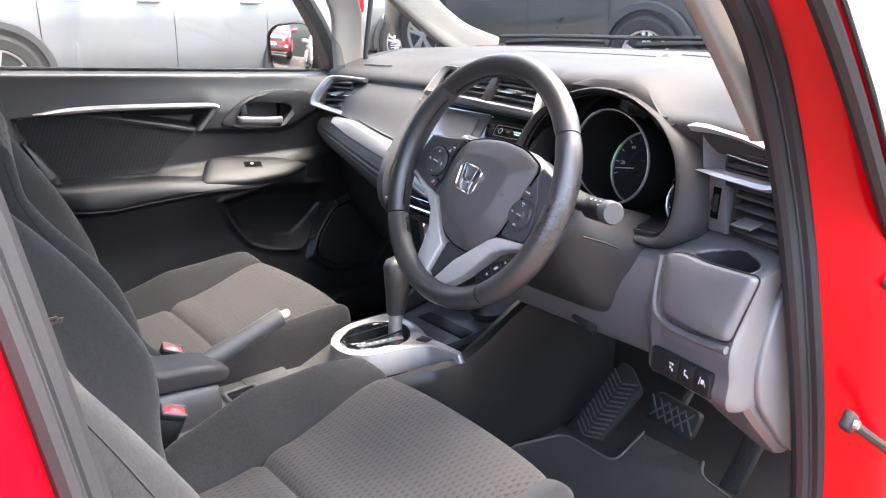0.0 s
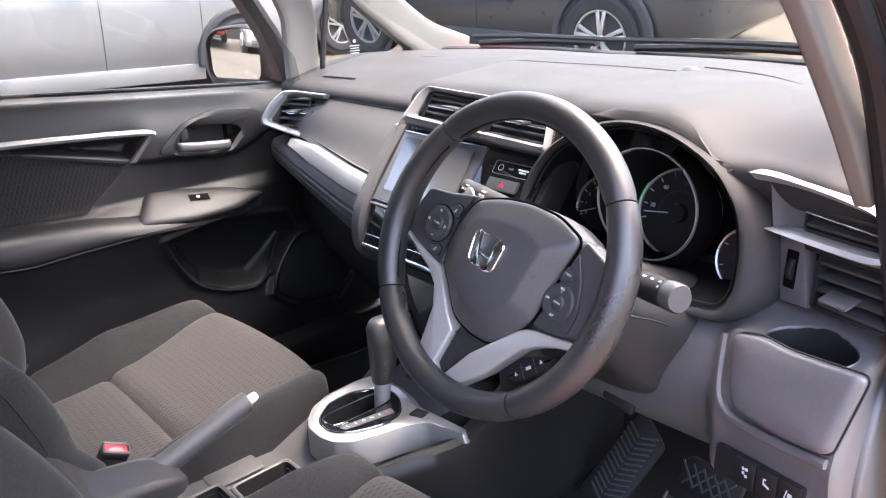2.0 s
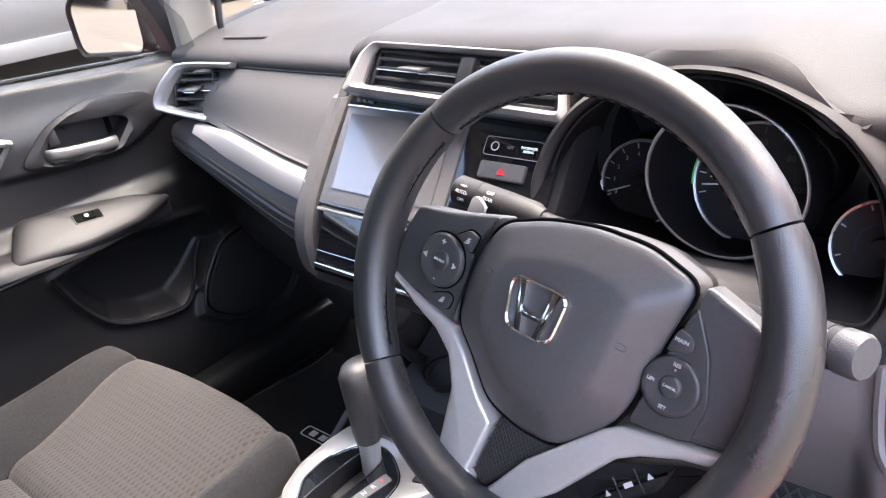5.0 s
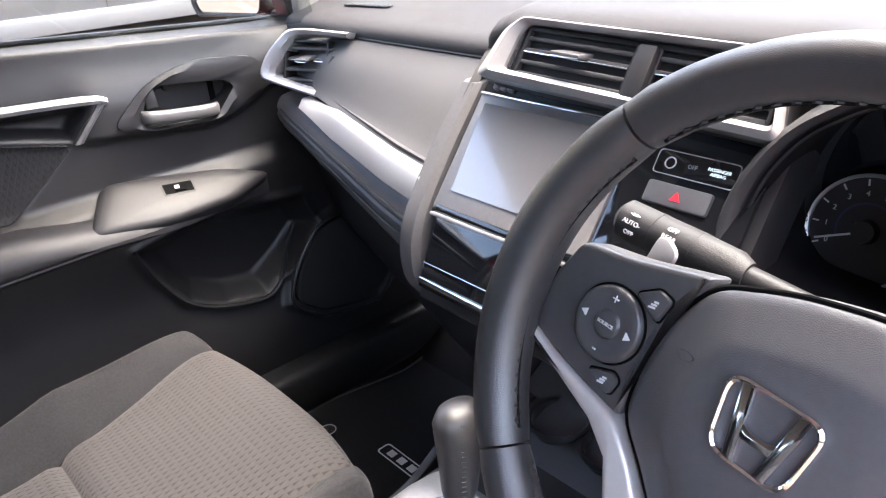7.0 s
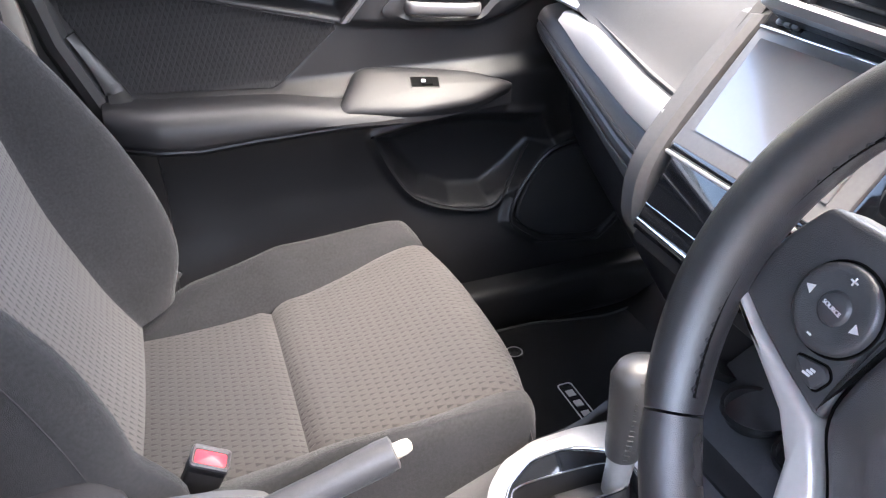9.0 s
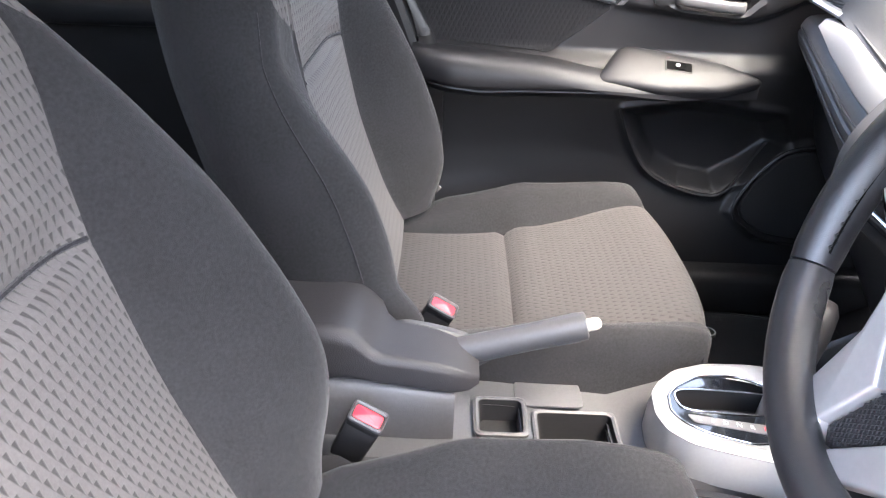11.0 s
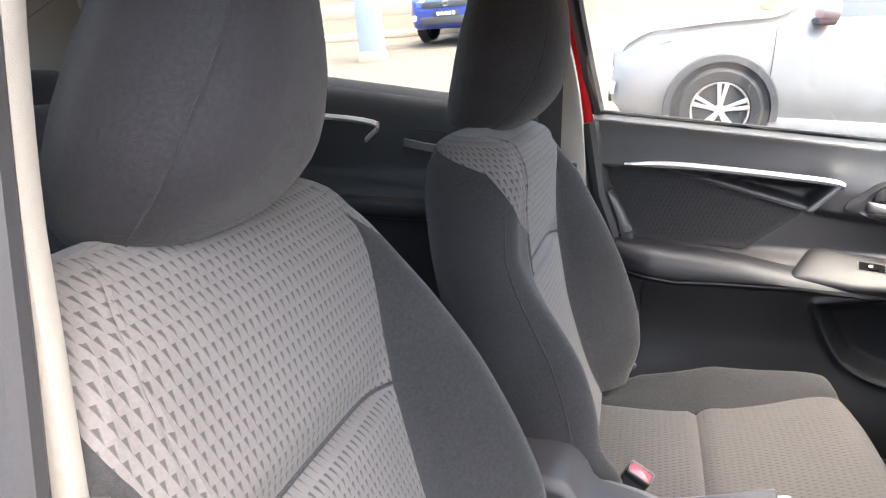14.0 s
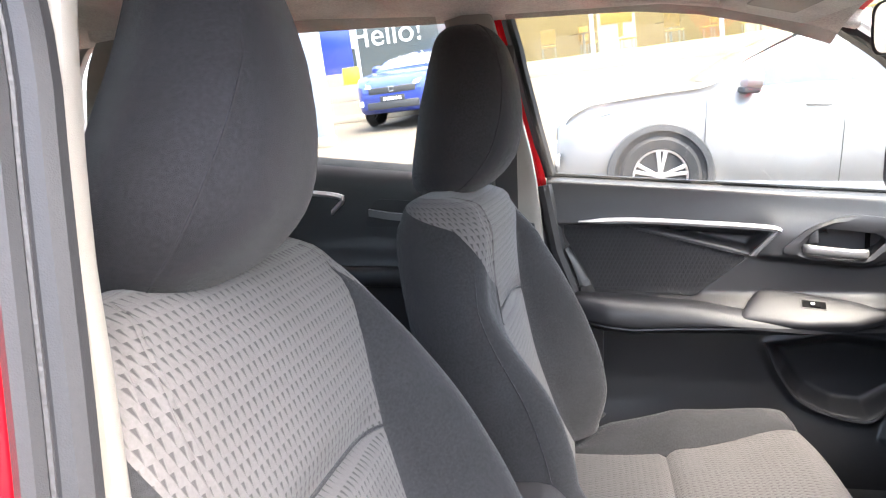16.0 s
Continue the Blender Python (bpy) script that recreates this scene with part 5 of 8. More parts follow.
def cushion_point(x, s, groove=True):
    """A point of the cushion's top at x from its middle line, s from back (0) to under the front edge (1)."""
    k = s * 59
    i = min(int(k), 58)
    p = CP[i].lerp(CP[i + 1], k - i)
    wp = panel_half(p.y)
    a = abs(x)
    front = bump1(s, 0.66, 0.86)
    z = p.z - 0.006 * (x / 0.17) ** 2 * (1 - front)
    y = p.y - 0.034 * front * min(a / 0.19, 1.0) ** 3
    if a > wp:
        t = (a - wp) / (0.262 - wp)
        rise = float(np.interp(p.y, [0.04, 0.10, 0.19, 0.33, 0.44, 0.55], [-0.025, -0.010, 0.042, 0.067, 0.046, 0.018]))
        if x < 0:
            rise += SHAPE["inner"] * float(np.interp(p.y, [0.10, 0.22, 0.30, 0.44, 0.54], [0.0, 0.014, 0.022, 0.018, 0.0]))
        z += (1 - front) * rise * math.sin(math.pi * min(t, 1) * 0.62)
        y -= front * 0.065 * t * t
        z -= front * 0.03 * t * t
        if t > 0.68:
            q = (t - 0.68) / 0.32
            z -= 0.10 * q ** 3 * (1 - 0.5 * front)
    if groove:
        d = abs(a - wp)
        z -= 0.006 * math.exp(-(d / 0.006) ** 2) * (1 - front)
        d = abs(p.y - SEAM_Y)
        if a < wp + 0.01:
            z -= 0.010 * math.exp(-(d / 0.008) ** 2)
            z += 0.004 * math.exp(-((p.y - SEAM_Y - 0.03) / 0.02) ** 2)
    return Vector((x, y, z))


BACKP = [(0.56, 0.150), (0.62, 0.120), (0.75, 0.070), (0.90, 0.030), (1.00, 0.004), (1.05, -0.012), (1.08, -0.034), (1.092, -0.068)]
BACKR = [(0.50, 0.02), (0.62, -0.012), (0.75, -0.045), (0.90, -0.085), (1.00, -0.108), (1.05, -0.116), (1.08, -0.112), (1.092, -0.098)]
UPRIGHT_P = [(0.56, 0.128), (0.62, 0.096), (0.75, 0.052), (0.90, 0.022), (1.00, 0.014), (1.05, 0.018), (1.075, 0.012), (1.086, -0.012), (1.092, -0.055)]
UPRIGHT_R = [(0.50, 0.0), (0.62, -0.035), (0.75, -0.075), (0.90, -0.120), (1.00, -0.142), (1.05, -0.146), (1.08, -0.138), (1.092, -0.115)]
SHAPE = {"front": BACKP, "rear": BACKR, "inner": 0.0}


def interp(tab, z):
    return eased(z, [t[0] for t in tab], [t[1] for t in tab])


def eased(z, zs, vs):
    """A table's value at height z with its corners rounded off."""
    r = max(min(0.035, 1.092 - z, z - 0.56), 0.0)
    return float(np.mean(np.interp(np.linspace(z - r, z + r, 9), zs, vs)))


def back_ring(z, extra=0.0):
    """Half of the backrest's section at height z: points (x, y, zone), zone 0 middle, 1 bolster, 2 back."""
    yp = interp(SHAPE["front"], z)
    yr = interp(SHAPE["rear"], z)
    wp = (eased(z, [0.55, 0.72, 0.90, 1.0, 1.05, 1.092], [0.150, 0.152, 0.150, 0.176, 0.184, 0.150]))
    wc = (eased(z, [0.55, 0.65, 0.78, 0.90, 1.0, 1.05, 1.08, 1.092], [0.22, 0.235, 0.235, 0.225, 0.207, 0.196, 0.186, 0.16]))
    wo = (eased(z, [0.55, 0.65, 0.78, 0.90, 1.0, 1.05, 1.08, 1.092], [0.245, 0.268, 0.272, 0.262, 0.238, 0.218, 0.202, 0.175]))
    b = (eased(z, [0.55, 0.62, 0.72, 0.80, 0.90, 1.0, 1.05, 1.092], [0.04, 0.085, 0.105, 0.095, 0.066, 0.016, 0.0, -0.006]))
    if extra > 0:
        b *= 1 - 0.28 * (1 - bump1(z, 0.60, 0.76))
        b += extra * bump1(z, 0.58, 0.68) * (1 - bump1(z, 0.96, 1.06))
    else:
        b = max(b + extra * bump1(z, 0.58, 0.66), -0.006)
    if not SHAPE["inner"]:
        b += 0.028 * bump1(z, 0.56, 0.66) * (1 - bump1(z, 0.98, 1.06)) * (1 - (extra < -0.057) * bump1(z, 0.76, 0.90))
    pts = [(wp * t, yp - 0.004 * t * t, 0) for t in np.linspace(0, 1, 9)]
    for t in np.linspace(0.08, 1, 9):
        pts.append((lerp(wp, wc, t), yp - 0.004 + b * math.sin(math.pi / 2 * t) ** 1.3 - 0.005 * math.exp(-(t / 0.12) ** 2), 1))
    yc = yp - 0.004 + b
    for t in np.linspace(0.12, 1, 9):
        a = t * math.pi / 2
        pts.append((lerp(wc, wo, math.sin(a)), lerp(yc, lerp(yp, yr, 0.35), 1 - math.cos(a)), 1))
    for t in np.linspace(0.15, 1, 6):
        a = t * math.pi / 2
        pts.append((wo - 0.05 * (1 - math.cos(a)), lerp(lerp(yp, yr, 0.35), yr, math.sin(a)), 1 if t < 0.6 else 2))
    for t in np.linspace(0.2, 1, 5):
        pts.append(((wo - 0.05) * (1 - t), yr, 2))
    return pts


def seat_zs():
    return list(np.linspace(0.56, 0.86, 25)) + [0.865 + 0.003 * k for k in range(16)] + list(np.linspace(0.918, 1.016, 10)) + [1.03] + [1.045, 1.058, 1.07, 1.08, 1.087, 1.092]


def make_seat(label, left, right, front, rear, near_bracket):
    """left and right: how much further the backrest's bolsters stand out on each side; front and rear: its profile."""
    SHAPE["front"], SHAPE["rear"], SHAPE["inner"] = front, rear, 0.0 if near_bracket else 1.0
    st = thing("car_seat", (0, 0.25, 0.31), label, "car seat", "front seats")
    # cushion panels

    sm = 0.0
    for k in range(59):
        if CP[k].y < SEAM_Y <= CP[k + 1].y:
            sm = k / 59
    def mid_panel(s0, s1, ns, name, mat, lab):
        rows, uvs, far = [], [], 0.0
        for s in np.linspace(s0, s1, ns):
            k = min(int(s * 59), 58)
            wp = panel_half(CP[k].lerp(CP[k + 1], s * 59 - k).y)
            row = [cushion_point(wp * lerp(-1, 1, i / 28), s) for i in range(29)]
            if rows:
                far += (row[14] - rows[-1][14]).length
            rows.append(row)
            uvs.append([(p.x, far) for p in row])
        return part(name, sheet(rows, 0.012, (0, 0, -1), uvs), mat, st, lab, smooth=60)
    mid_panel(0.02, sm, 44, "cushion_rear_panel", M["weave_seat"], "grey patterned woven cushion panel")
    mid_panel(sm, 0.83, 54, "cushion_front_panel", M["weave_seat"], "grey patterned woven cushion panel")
    rows = []
    for s in np.linspace(0.83, 1.0, 10):
        rows.append([cushion_point(0.194 * lerp(-1, 1, i / 16), s) for i in range(17)])
    part("cushion_front_edge", sheet(rows, 0.012, (0, -1, -0.2)), M["seat_dark"], st, smooth=60)
    for sg in (-1, 1):
        rows = []
        for s in np.linspace(0.02, 1.0, 50):
            k = min(int(s * 59), 58)
            wp = panel_half(CP[k].lerp(CP[k + 1], s * 59 - k).y)
            row = [cushion_point(sg * lerp(wp, 0.262, i / 14), s) for i in range(15)]
            e = row[-1]
            low = min(e.z - 0.02, 0.50)
            row += [Vector((e.x + sg * 0.006, e.y, lerp(e.z, low, 0.5))), Vector((e.x + sg * 0.004, e.y, low)), Vector((e.x - sg * 0.01, e.y, min(low, 0.42)))]
            rows.append(row)
        part("cushion_bolster", sheet(rows, 0.008, (-sg * 0.6, 0, -1)), M["seat_dark"], st, "plain charcoal cloth side bolster", smooth=60)
    part("seat_base", box((0.44, 0.50, 0.10), (0, 0.30, 0.41), 0.02), M["dark"], st, "dark plastic seat base")
    for sg in (-1, 1):
        part("seat_rail", box((0.035, 0.52, 0.05), (sg * 0.19, 0.30, 0.335), 0.006), M["steel"], st, "steel seat rail on the floor")
    if near_bracket:
        rb_ = part("recliner_bracket", prism(rounded([(-0.012, -0.035), (0.012, -0.035), (0.016, 0.035), (-0.010, 0.035)], 0.005), 0.006, axes((-0.235, 0.156, 0.575), (0, 0.8, -0.6), (0, 0.6, 0.8)), 0.001), M["steel"], st, "steel recliner bracket")
        part("bolt", revolve([(0.0, 0.005), (0.006, 0.004), (0.008, 0.0)], axes((-0.229, 0.150, 0.565), (0, 1, 0), (0, 0, 1)), 14), M["chrome"], rb_)
    # backrest
    zs = seat_zs()
    sides = {-1: [back_ring(z, left) for z in zs], 1: [back_ring(z, right) for z in zs]}

    def seam_cut(side, i):
        """Height at which the plain bolster ends and the woven shoulder begins."""
        if side == -0.059:
            return float(np.interp(i, [8, 18, 22, 26, 31], [0.950, 0.985, 1.015, 1.045, 1.078]))
        return 1.016 - (0.11 if side == -0.055 else -0.045) * min(max((22 - i) / 14, 0.0), 1.0)

    def rise(z):
        """Length along the backrest's face up to height z."""
        return (z - 0.56) * 1.05 + 0.6 * max(z - 1.05, 0)

    def strip(sel, zsel, name, mat, sg=0, lab="", away=(0, -1, 0), edge=0):
        rows, uvs = [], []
        side = left if sg < 0 else right

        def girth(r, i):
            """Distance round the section from the seat's middle line."""
            return sum(math.hypot(r[k + 1][0] - r[k][0], r[k + 1][1] - r[k][1]) for k in range(i))
        for z, r in zip(zs, sides[sg or 1]):
            if not zsel(z):
                continue
            row, uv = [], []
            if edge:
                for i in [i for i, q in enumerate(r) if sel(i, q)]:
                    cut = seam_cut(side, i)
                    z2 = 0.56 + (z - 0.56) * (cut - 0.56) / (1.016 - 0.56) if edge < 0 else cut + (z - 1.016) * (1.092 - cut) / (1.092 - 1.016)
                    r2 = back_ring(z2, side)
                    q = r2[i]
                    row.append(Vector((sg * q[0], q[1], z2)))
                    uv.append((sg * girth(r2, i), rise(z2)))
                rows.append(row)
                uvs.append(uv)
                continue
            idx = [i for i, q in enumerate(r) if sel(i, q)]

            def pt(q, s):
                dy = 0.0
                if q[2] == 0:
                    line = 0.889 - 0.005 * (q[0] / 0.16) ** 2
                    dy = -0.018 * math.exp(-((z - line) / (0.026 if z > line else 0.010)) ** 2) * (1 - (q[0] / 0.152) ** 6)
                return Vector((s * q[0], q[1] + dy, z))
            for s_, seq in (((-1, [i for i in idx[::-1] if r[i][0] > 1e-6]), (1, idx)) if sg == 0 else ((sg, idx),)):
                for i in seq:
                    row.append(pt(r[i], s_))
                    uv.append((s_ * girth(r, i), rise(z)))
            rows.append(row)
            uvs.append(uv)
        return part(name, sheet(rows, 0.005, away, uvs), mat, st, lab, smooth=70)
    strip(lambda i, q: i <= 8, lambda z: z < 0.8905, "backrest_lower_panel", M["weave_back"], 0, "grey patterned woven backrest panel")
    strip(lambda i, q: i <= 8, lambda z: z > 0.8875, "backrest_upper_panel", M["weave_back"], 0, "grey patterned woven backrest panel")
    for sg in (-1, 1):
        strip(lambda i, q: 8 <= i <= 31, lambda z: z <= 1.018, "backrest_bolster", M["seat_dark"], sg, "plain charcoal cloth side bolster", (-sg, -0.4, 0), -1)
        strip(lambda i, q: 8 <= i <= 18, lambda z: z >= 1.014, "bolster_top", M["weave_back"], sg, "grey patterned upper side of the backrest", (-sg, -0.4, -0.3), 1)
        strip(lambda i, q: 18 <= i <= 31, lambda z: z >= 1.014, "backrest_shoulder", M["weave_back"], sg, "grey patterned shoulder of the backrest", (-sg, -0.4, -0.3), 1)
        strip(lambda i, q: i >= 31, lambda z: True, "backrest_rear", M["seat_back"], sg, "charcoal cloth back of the seat", (0, 1, 0))
        pts = []
        for z, r in zip(zs, sides[sg]):
            if 0.58 < z < 0.99:
                pts.append((sg * (r[22][0] + 0.0006), r[22][1], z))
        part("piping", tube(pts, 0.0007, 6), M["seat_dark"], st)
    pts = []
    for x in np.linspace(-0.149, 0.149, 25):
        z = 0.889 - 0.005 * (x / 0.16) ** 2
        pts.append((x, interp(SHAPE["front"], z) - 0.004 * (x / 0.15) ** 2 - 0.018 * (1 - (x / 0.152) ** 6) + 0.0008, z))
    part("panel_seam", tube(pts, 0.0024, 6), M["headrest"], st, "dark stitched seam across the backrest")
    top = [Vector((s * q[0], q[1], 1.092)) for s, seq in ((1, sides[1][-1]), (-1, sides[-1][-1][::-1][1:-1])) for q in seq]
    bm = bmesh.new()
    add_loft(bm, [top, [Vector((v.x * 0.6, -0.083 + (v.y + 0.083) * 0.6, 1.096)) for v in top], [Vector((v.x * 0.02, -0.083, 1.096)) for v in top]], caps=False)
    part("backrest_top", bm, M["weave_back"], st, "grey patterned top of the backrest", smooth=70)
    # headrest on two posts
    hr = []
    n = 40
    tab = [(1.084, 0.030, 0.025, -0.100), (1.090, 0.080, 0.052, -0.092), (1.108, 0.112, 0.074, -0.080), (1.14, 0.130, 0.088, -0.064), (1.17, 0.138, 0.092, -0.055), (1.22, 0.134, 0.091, -0.048), (1.28, 0.119, 0.081, -0.044), (1.33, 0.100, 0.067, -0.045), (1.355, 0.084, 0.054, -0.048), (1.369, 0.063, 0.036, -0.050), (1.374, 0.01, 0.008, -0.051)]
    tt = spline([(z, w, d) for z, w, d, c in tab], 26)
    cc = np.interp([v.x for v in tt], [t[0] for t in tab], [t[3] for t in tab])

    def head_point(v, c, a):
        """A point of the headrest's section: full at the front, rounder behind."""
        e = 0.74 if math.sin(a) >= 0 else 1.15
        return Vector((0.86 * v.y * math.copysign(abs(math.cos(a)) ** e, math.cos(a)), c + v.z * math.copysign(abs(math.sin(a)) ** e, math.sin(a)), v.x))
    for v, c in zip(tt, cc):
        hr.append([head_point(v, c, a) for a in np.linspace(0, 2 * math.pi, n, endpoint=False)])
    h = part("headrest", loft(hr), M["headrest"], st, "plain charcoal cloth headrest", smooth=70)
    for sg in (-1, 1):
        pts = []
        for k, (v, c) in enumerate(zip(tt[1:-2], cc[1:-2])):
            a = radians(lerp(14, 46, min(k / 14, 1.0)))
            pts.append(head_point(v, c, a if sg > 0 else math.pi - a))
        part("seam", tube(pts, 0.0014, 6), M["headrest"], h)
        part("headrest_post", tube([(sg * 0.07, -0.075, 1.06), (sg * 0.07, -0.072, 1.12)], 0.006, 10), M["steel"], st, "steel headrest post")
        part("post_guide", revolve([(0.0, 0.006), (0.012, 0.006), (0.014, 0.0)], Matrix.Translation((sg * 0.07, -0.074, 1.093)), 16), M["chrome"], st)
    return st


seat = make_seat("grey patterned cloth front passenger seat with charcoal bolsters", -0.010, -0.059, UPRIGHT_P, UPRIGHT_R, True)
seat.matrix_basis = Matrix.Translation((-0.353, 0.25, 0.31))
OUTER_TAPER = 0.050
dseat = make_seat("grey patterned cloth driver's seat with charcoal bolsters", 0.012, -0.055, BACKP, BACKR, False)
dseat.matrix_basis = Matrix.Translation((0.357, 0.25 - 0.095, 0.302))
for o in dseat.children:
    if o.name.startswith("headrest") or o.name.startswith("post_guide"):
        o.location = (0.028, -0.018, -0.012)
    if o.name.startswith("headrest") and o.children:
        # the driver's headrest narrows upwards on its outer side
        for piece in (o, *o.children):
            for v in piece.data.vertices:
                v.co.x -= OUTER_TAPER * bump1(v.co.z, 1.13, 1.33) * bump1(v.co.x, -0.10, 0.10)

# rear bench, dim behind the front seats
rb = thing("rear_bench", (0, -0.75, 0.36), "dark cloth rear bench seat", "rear seat")
part("cushion", box((1.26, 0.50, 0.18), (0, -0.62, 0.48), 0.05, 4), M["seat_dark"], rb)
part("backrest", box((1.26, 0.16, 0.62), Matrix.Translation((0, -0.93, 0.80)) @ pose(0, 0, 0, 18), 0.05, 4), M["seat_dark"], rb)
for x in (-0.36, 0.0, 0.36):
    part("headrest", box((0.24, 0.09, 0.15), (x, -1.04, 1.095), 0.04, 4), M["headrest"], rb)

# ---- passenger door ----
def poly_dist(y, z, poly):
    """Signed distance to an outline, positive inside."""
    d = 1e9
    inside = False
    n = len(poly)
    for i in range(n):
        (ax, ay), (bx, by) = poly[i], poly[(i + 1) % n]
        ex, ey = bx - ax, by - ay
        t = max(0, min(1, ((y - ax) * ex + (z - ay) * ey) / (ex * ex + ey * ey + 1e-12)))
        d = min(d, math.hypot(y - ax - ex * t, z - ay - ey * t))
        if (ay > z) != (by > z) and y < (bx - ax) * (z - ay) / (by - ay) + ax:
            inside = not inside
    return d if inside else -d


PULL = [(0.175, 0.990), (0.53, 0.966), (0.492, 0.916), (0.30, 0.966)]
INSERT = [(0.02, 0.985), (0.22, 0.982), (0.487, 0.911), (0.378, 0.822), (0.02, 0.838)]
POCKET = [(0.530, 0.722), (0.66, 0.745), (0.83, 0.72), (0.86, 0.655), (0.80, 0.600), (0.735, 0.560), (0.66, 0.572), (0.598, 0.602), (0.56, 0.655)]
SPEAK = [(0.845, 0.655), (0.90, 0.668), (0.992, 0.655), (1.03, 0.60), (1.02, 0.50), (0.965, 0.452), (0.83, 0.470), (0.765, 0.520), (0.79, 0.59)]
HANDLE = [(0.541, 0.922), (0.609, 0.978), (0.688, 1.000), (0.80, 0.985), (0.815, 0.940), (0.755, 0.910), (0.712, 0.893), (0.598, 0.903)]


def belt(y):
    return 1.094 - (y - 0.06) * 0.0765


def door_x(y, z):
    """The trim's inner face: how far it stands from the car's middle."""
    x = -0.705 - 0.012 * bump1(z, 0.98, 1.05)
    x += 0.030 * bump1(z, 0.62, 0.80) * (1 - bump1(z, 0.800, 0.835)) * (1 - 0.3 * bump1(y, 0.6, 0.9))
    x += 0.020 * bump1(z, 0.60, 0.44)
    x -= 0.030 * bump1(z, belt(y) - 0.022, belt(y)) ** 2
    d = poly_dist(y, z, INSERT)
    x -= 0.007 * bump1(d, -0.002, 0.008)
    d = poly_dist(y, z, PULL)
    x -= 0.030 * bump1(d, -0.002, 0.018)
    d = poly_dist(y, z, HANDLE)
    crease = float(np.interp(y, [0.45, 0.50, 0.60, 0.70, 0.74, 0.78, 0.82, 0.90, 1.0], [0.902, 0.908, 0.899, 0.890, 0.892, 0.905, 0.926, 0.946, 0.952]))
    x += 0.016 * bump1(z, crease - 0.006, crease + 0.010) * bump1(y, 0.478, 0.540) * (1 - bump1(z, crease + 0.045, crease + 0.115))
    x -= 0.034 * bump1(d, 0.012, 0.030)
    d = poly_dist(y, z, POCKET)
    x -= 0.040 * bump1(d, -0.006, 0.03)
    x += 0.007 * math.exp(-((d + 0.008) / 0.008) ** 2)
    d = poly_dist(y, z, SPEAK)
    x += 0.012 * bump1(d, -0.012, 0.006) - 0.010 * bump1(d, 0.008, 0.016)
    return x


DOOR = thing("door_1", (-0.70, 0.60, 0.36), "closed passenger door with dark plastic trim and silver strip", "car door", kind="structure")
ny, nz = 250, 190
rows = []
for i in range(ny + 1):
    y = lerp(0.085, 1.10, i / ny)
    lo, hi = 0.36, belt(y)
    if y > 0.88:
        hi = belt(0.88) - 0.02 * (y - 0.88)
    row = []
    for j in range(nz + 1):
        z = lerp(lo, hi, j / nz)
        yy = y
        if i == 0:
            yy = 0.06 + 0.12 * bump1(z, 1.05, 0.75) - 0.02 * bump1(z, 0.7, 0.4)
        elif i < 14:
            e = 0.06 + 0.12 * bump1(z, 1.05, 0.75) - 0.02 * bump1(z, 0.7, 0.4)
            yy = lerp(e, y, i / 14)
        row.append(Vector((door_x(max(yy, 0.09), z) - (0.02 if i == 0 else 0.0), yy, z)))
    rows.append(row)
part("trim_panel", sheet(rows, 0.012, (-1, 0, 0)), M["door"], DOOR, smooth=50)
# bright strip along the pull pocket
strip_pts = [(-0.697, 0.132, 0.990), (-0.694, 0.25, 0.991), (-0.690, 0.42, 0.981), (-0.686, 0.530, 0.972), (-0.686, 0.548, 0.966)]
rows = []
sp = spline(strip_pts, 26)
for k, p in enumerate(sp):
    w = 0.0085 * min(1, 0.25 + k / 5)
    rows.append([p + Vector((a, 0, b)) for a, b in ((-0.012, w * 0.7), (0.001, w * 0.7), (0.006, 0), (0.001, -w * 0.7), (-0.012, -w * 0.7))])
part("silver_strip", loft(rows), M["silver"], DOOR, "bright satin strip over the door pull")
rows = []
for p in spline([(-0.686, 0.545, 0.970), (-0.688, 0.525, 0.948), (-0.690, 0.494, 0.914)], 10):
    rows.append([p + Vector((a, b, 0)) for a, b in ((-0.012, -0.006), (0.001, -0.006), (0.004, 0), (0.001, 0.006), (-0.012, 0.006))])
part("strip_return", loft(rows), M["console"], DOOR, "grey end of the door pull")
# cloth insert
def trim_edge(z):
    """Where the trim ends towards the centre pillar."""
    return 0.06 + 0.12 * bump1(z, 1.05, 0.75) - 0.02 * bump1(z, 0.7, 0.4)


rows = []
for i in range(27):
    row = []
    for j in range(17):
        y = lerp(max(trim_edge(lerp(0.841, 0.982, j / 16)) + 0.014, 0.10), 0.480, i / 26)
        hi = float(np.interp(y, [0.13, 0.22, 0.484], [0.982, 0.979, 0.911]))
        lo = float(np.interp(y, [0.13, 0.378, 0.484], [0.841, 0.825, 0.907]))
        z = lerp(lo, hi, j / 16)
        row.append(Vector((door_x(y, z) + 0.0035, y, z)))
    rows.append(row)
part("cloth_insert", sheet(rows, 0.004, (-1, 0, 0)), M["weave_door"], DOOR, "dark woven cloth insert", smooth=60)
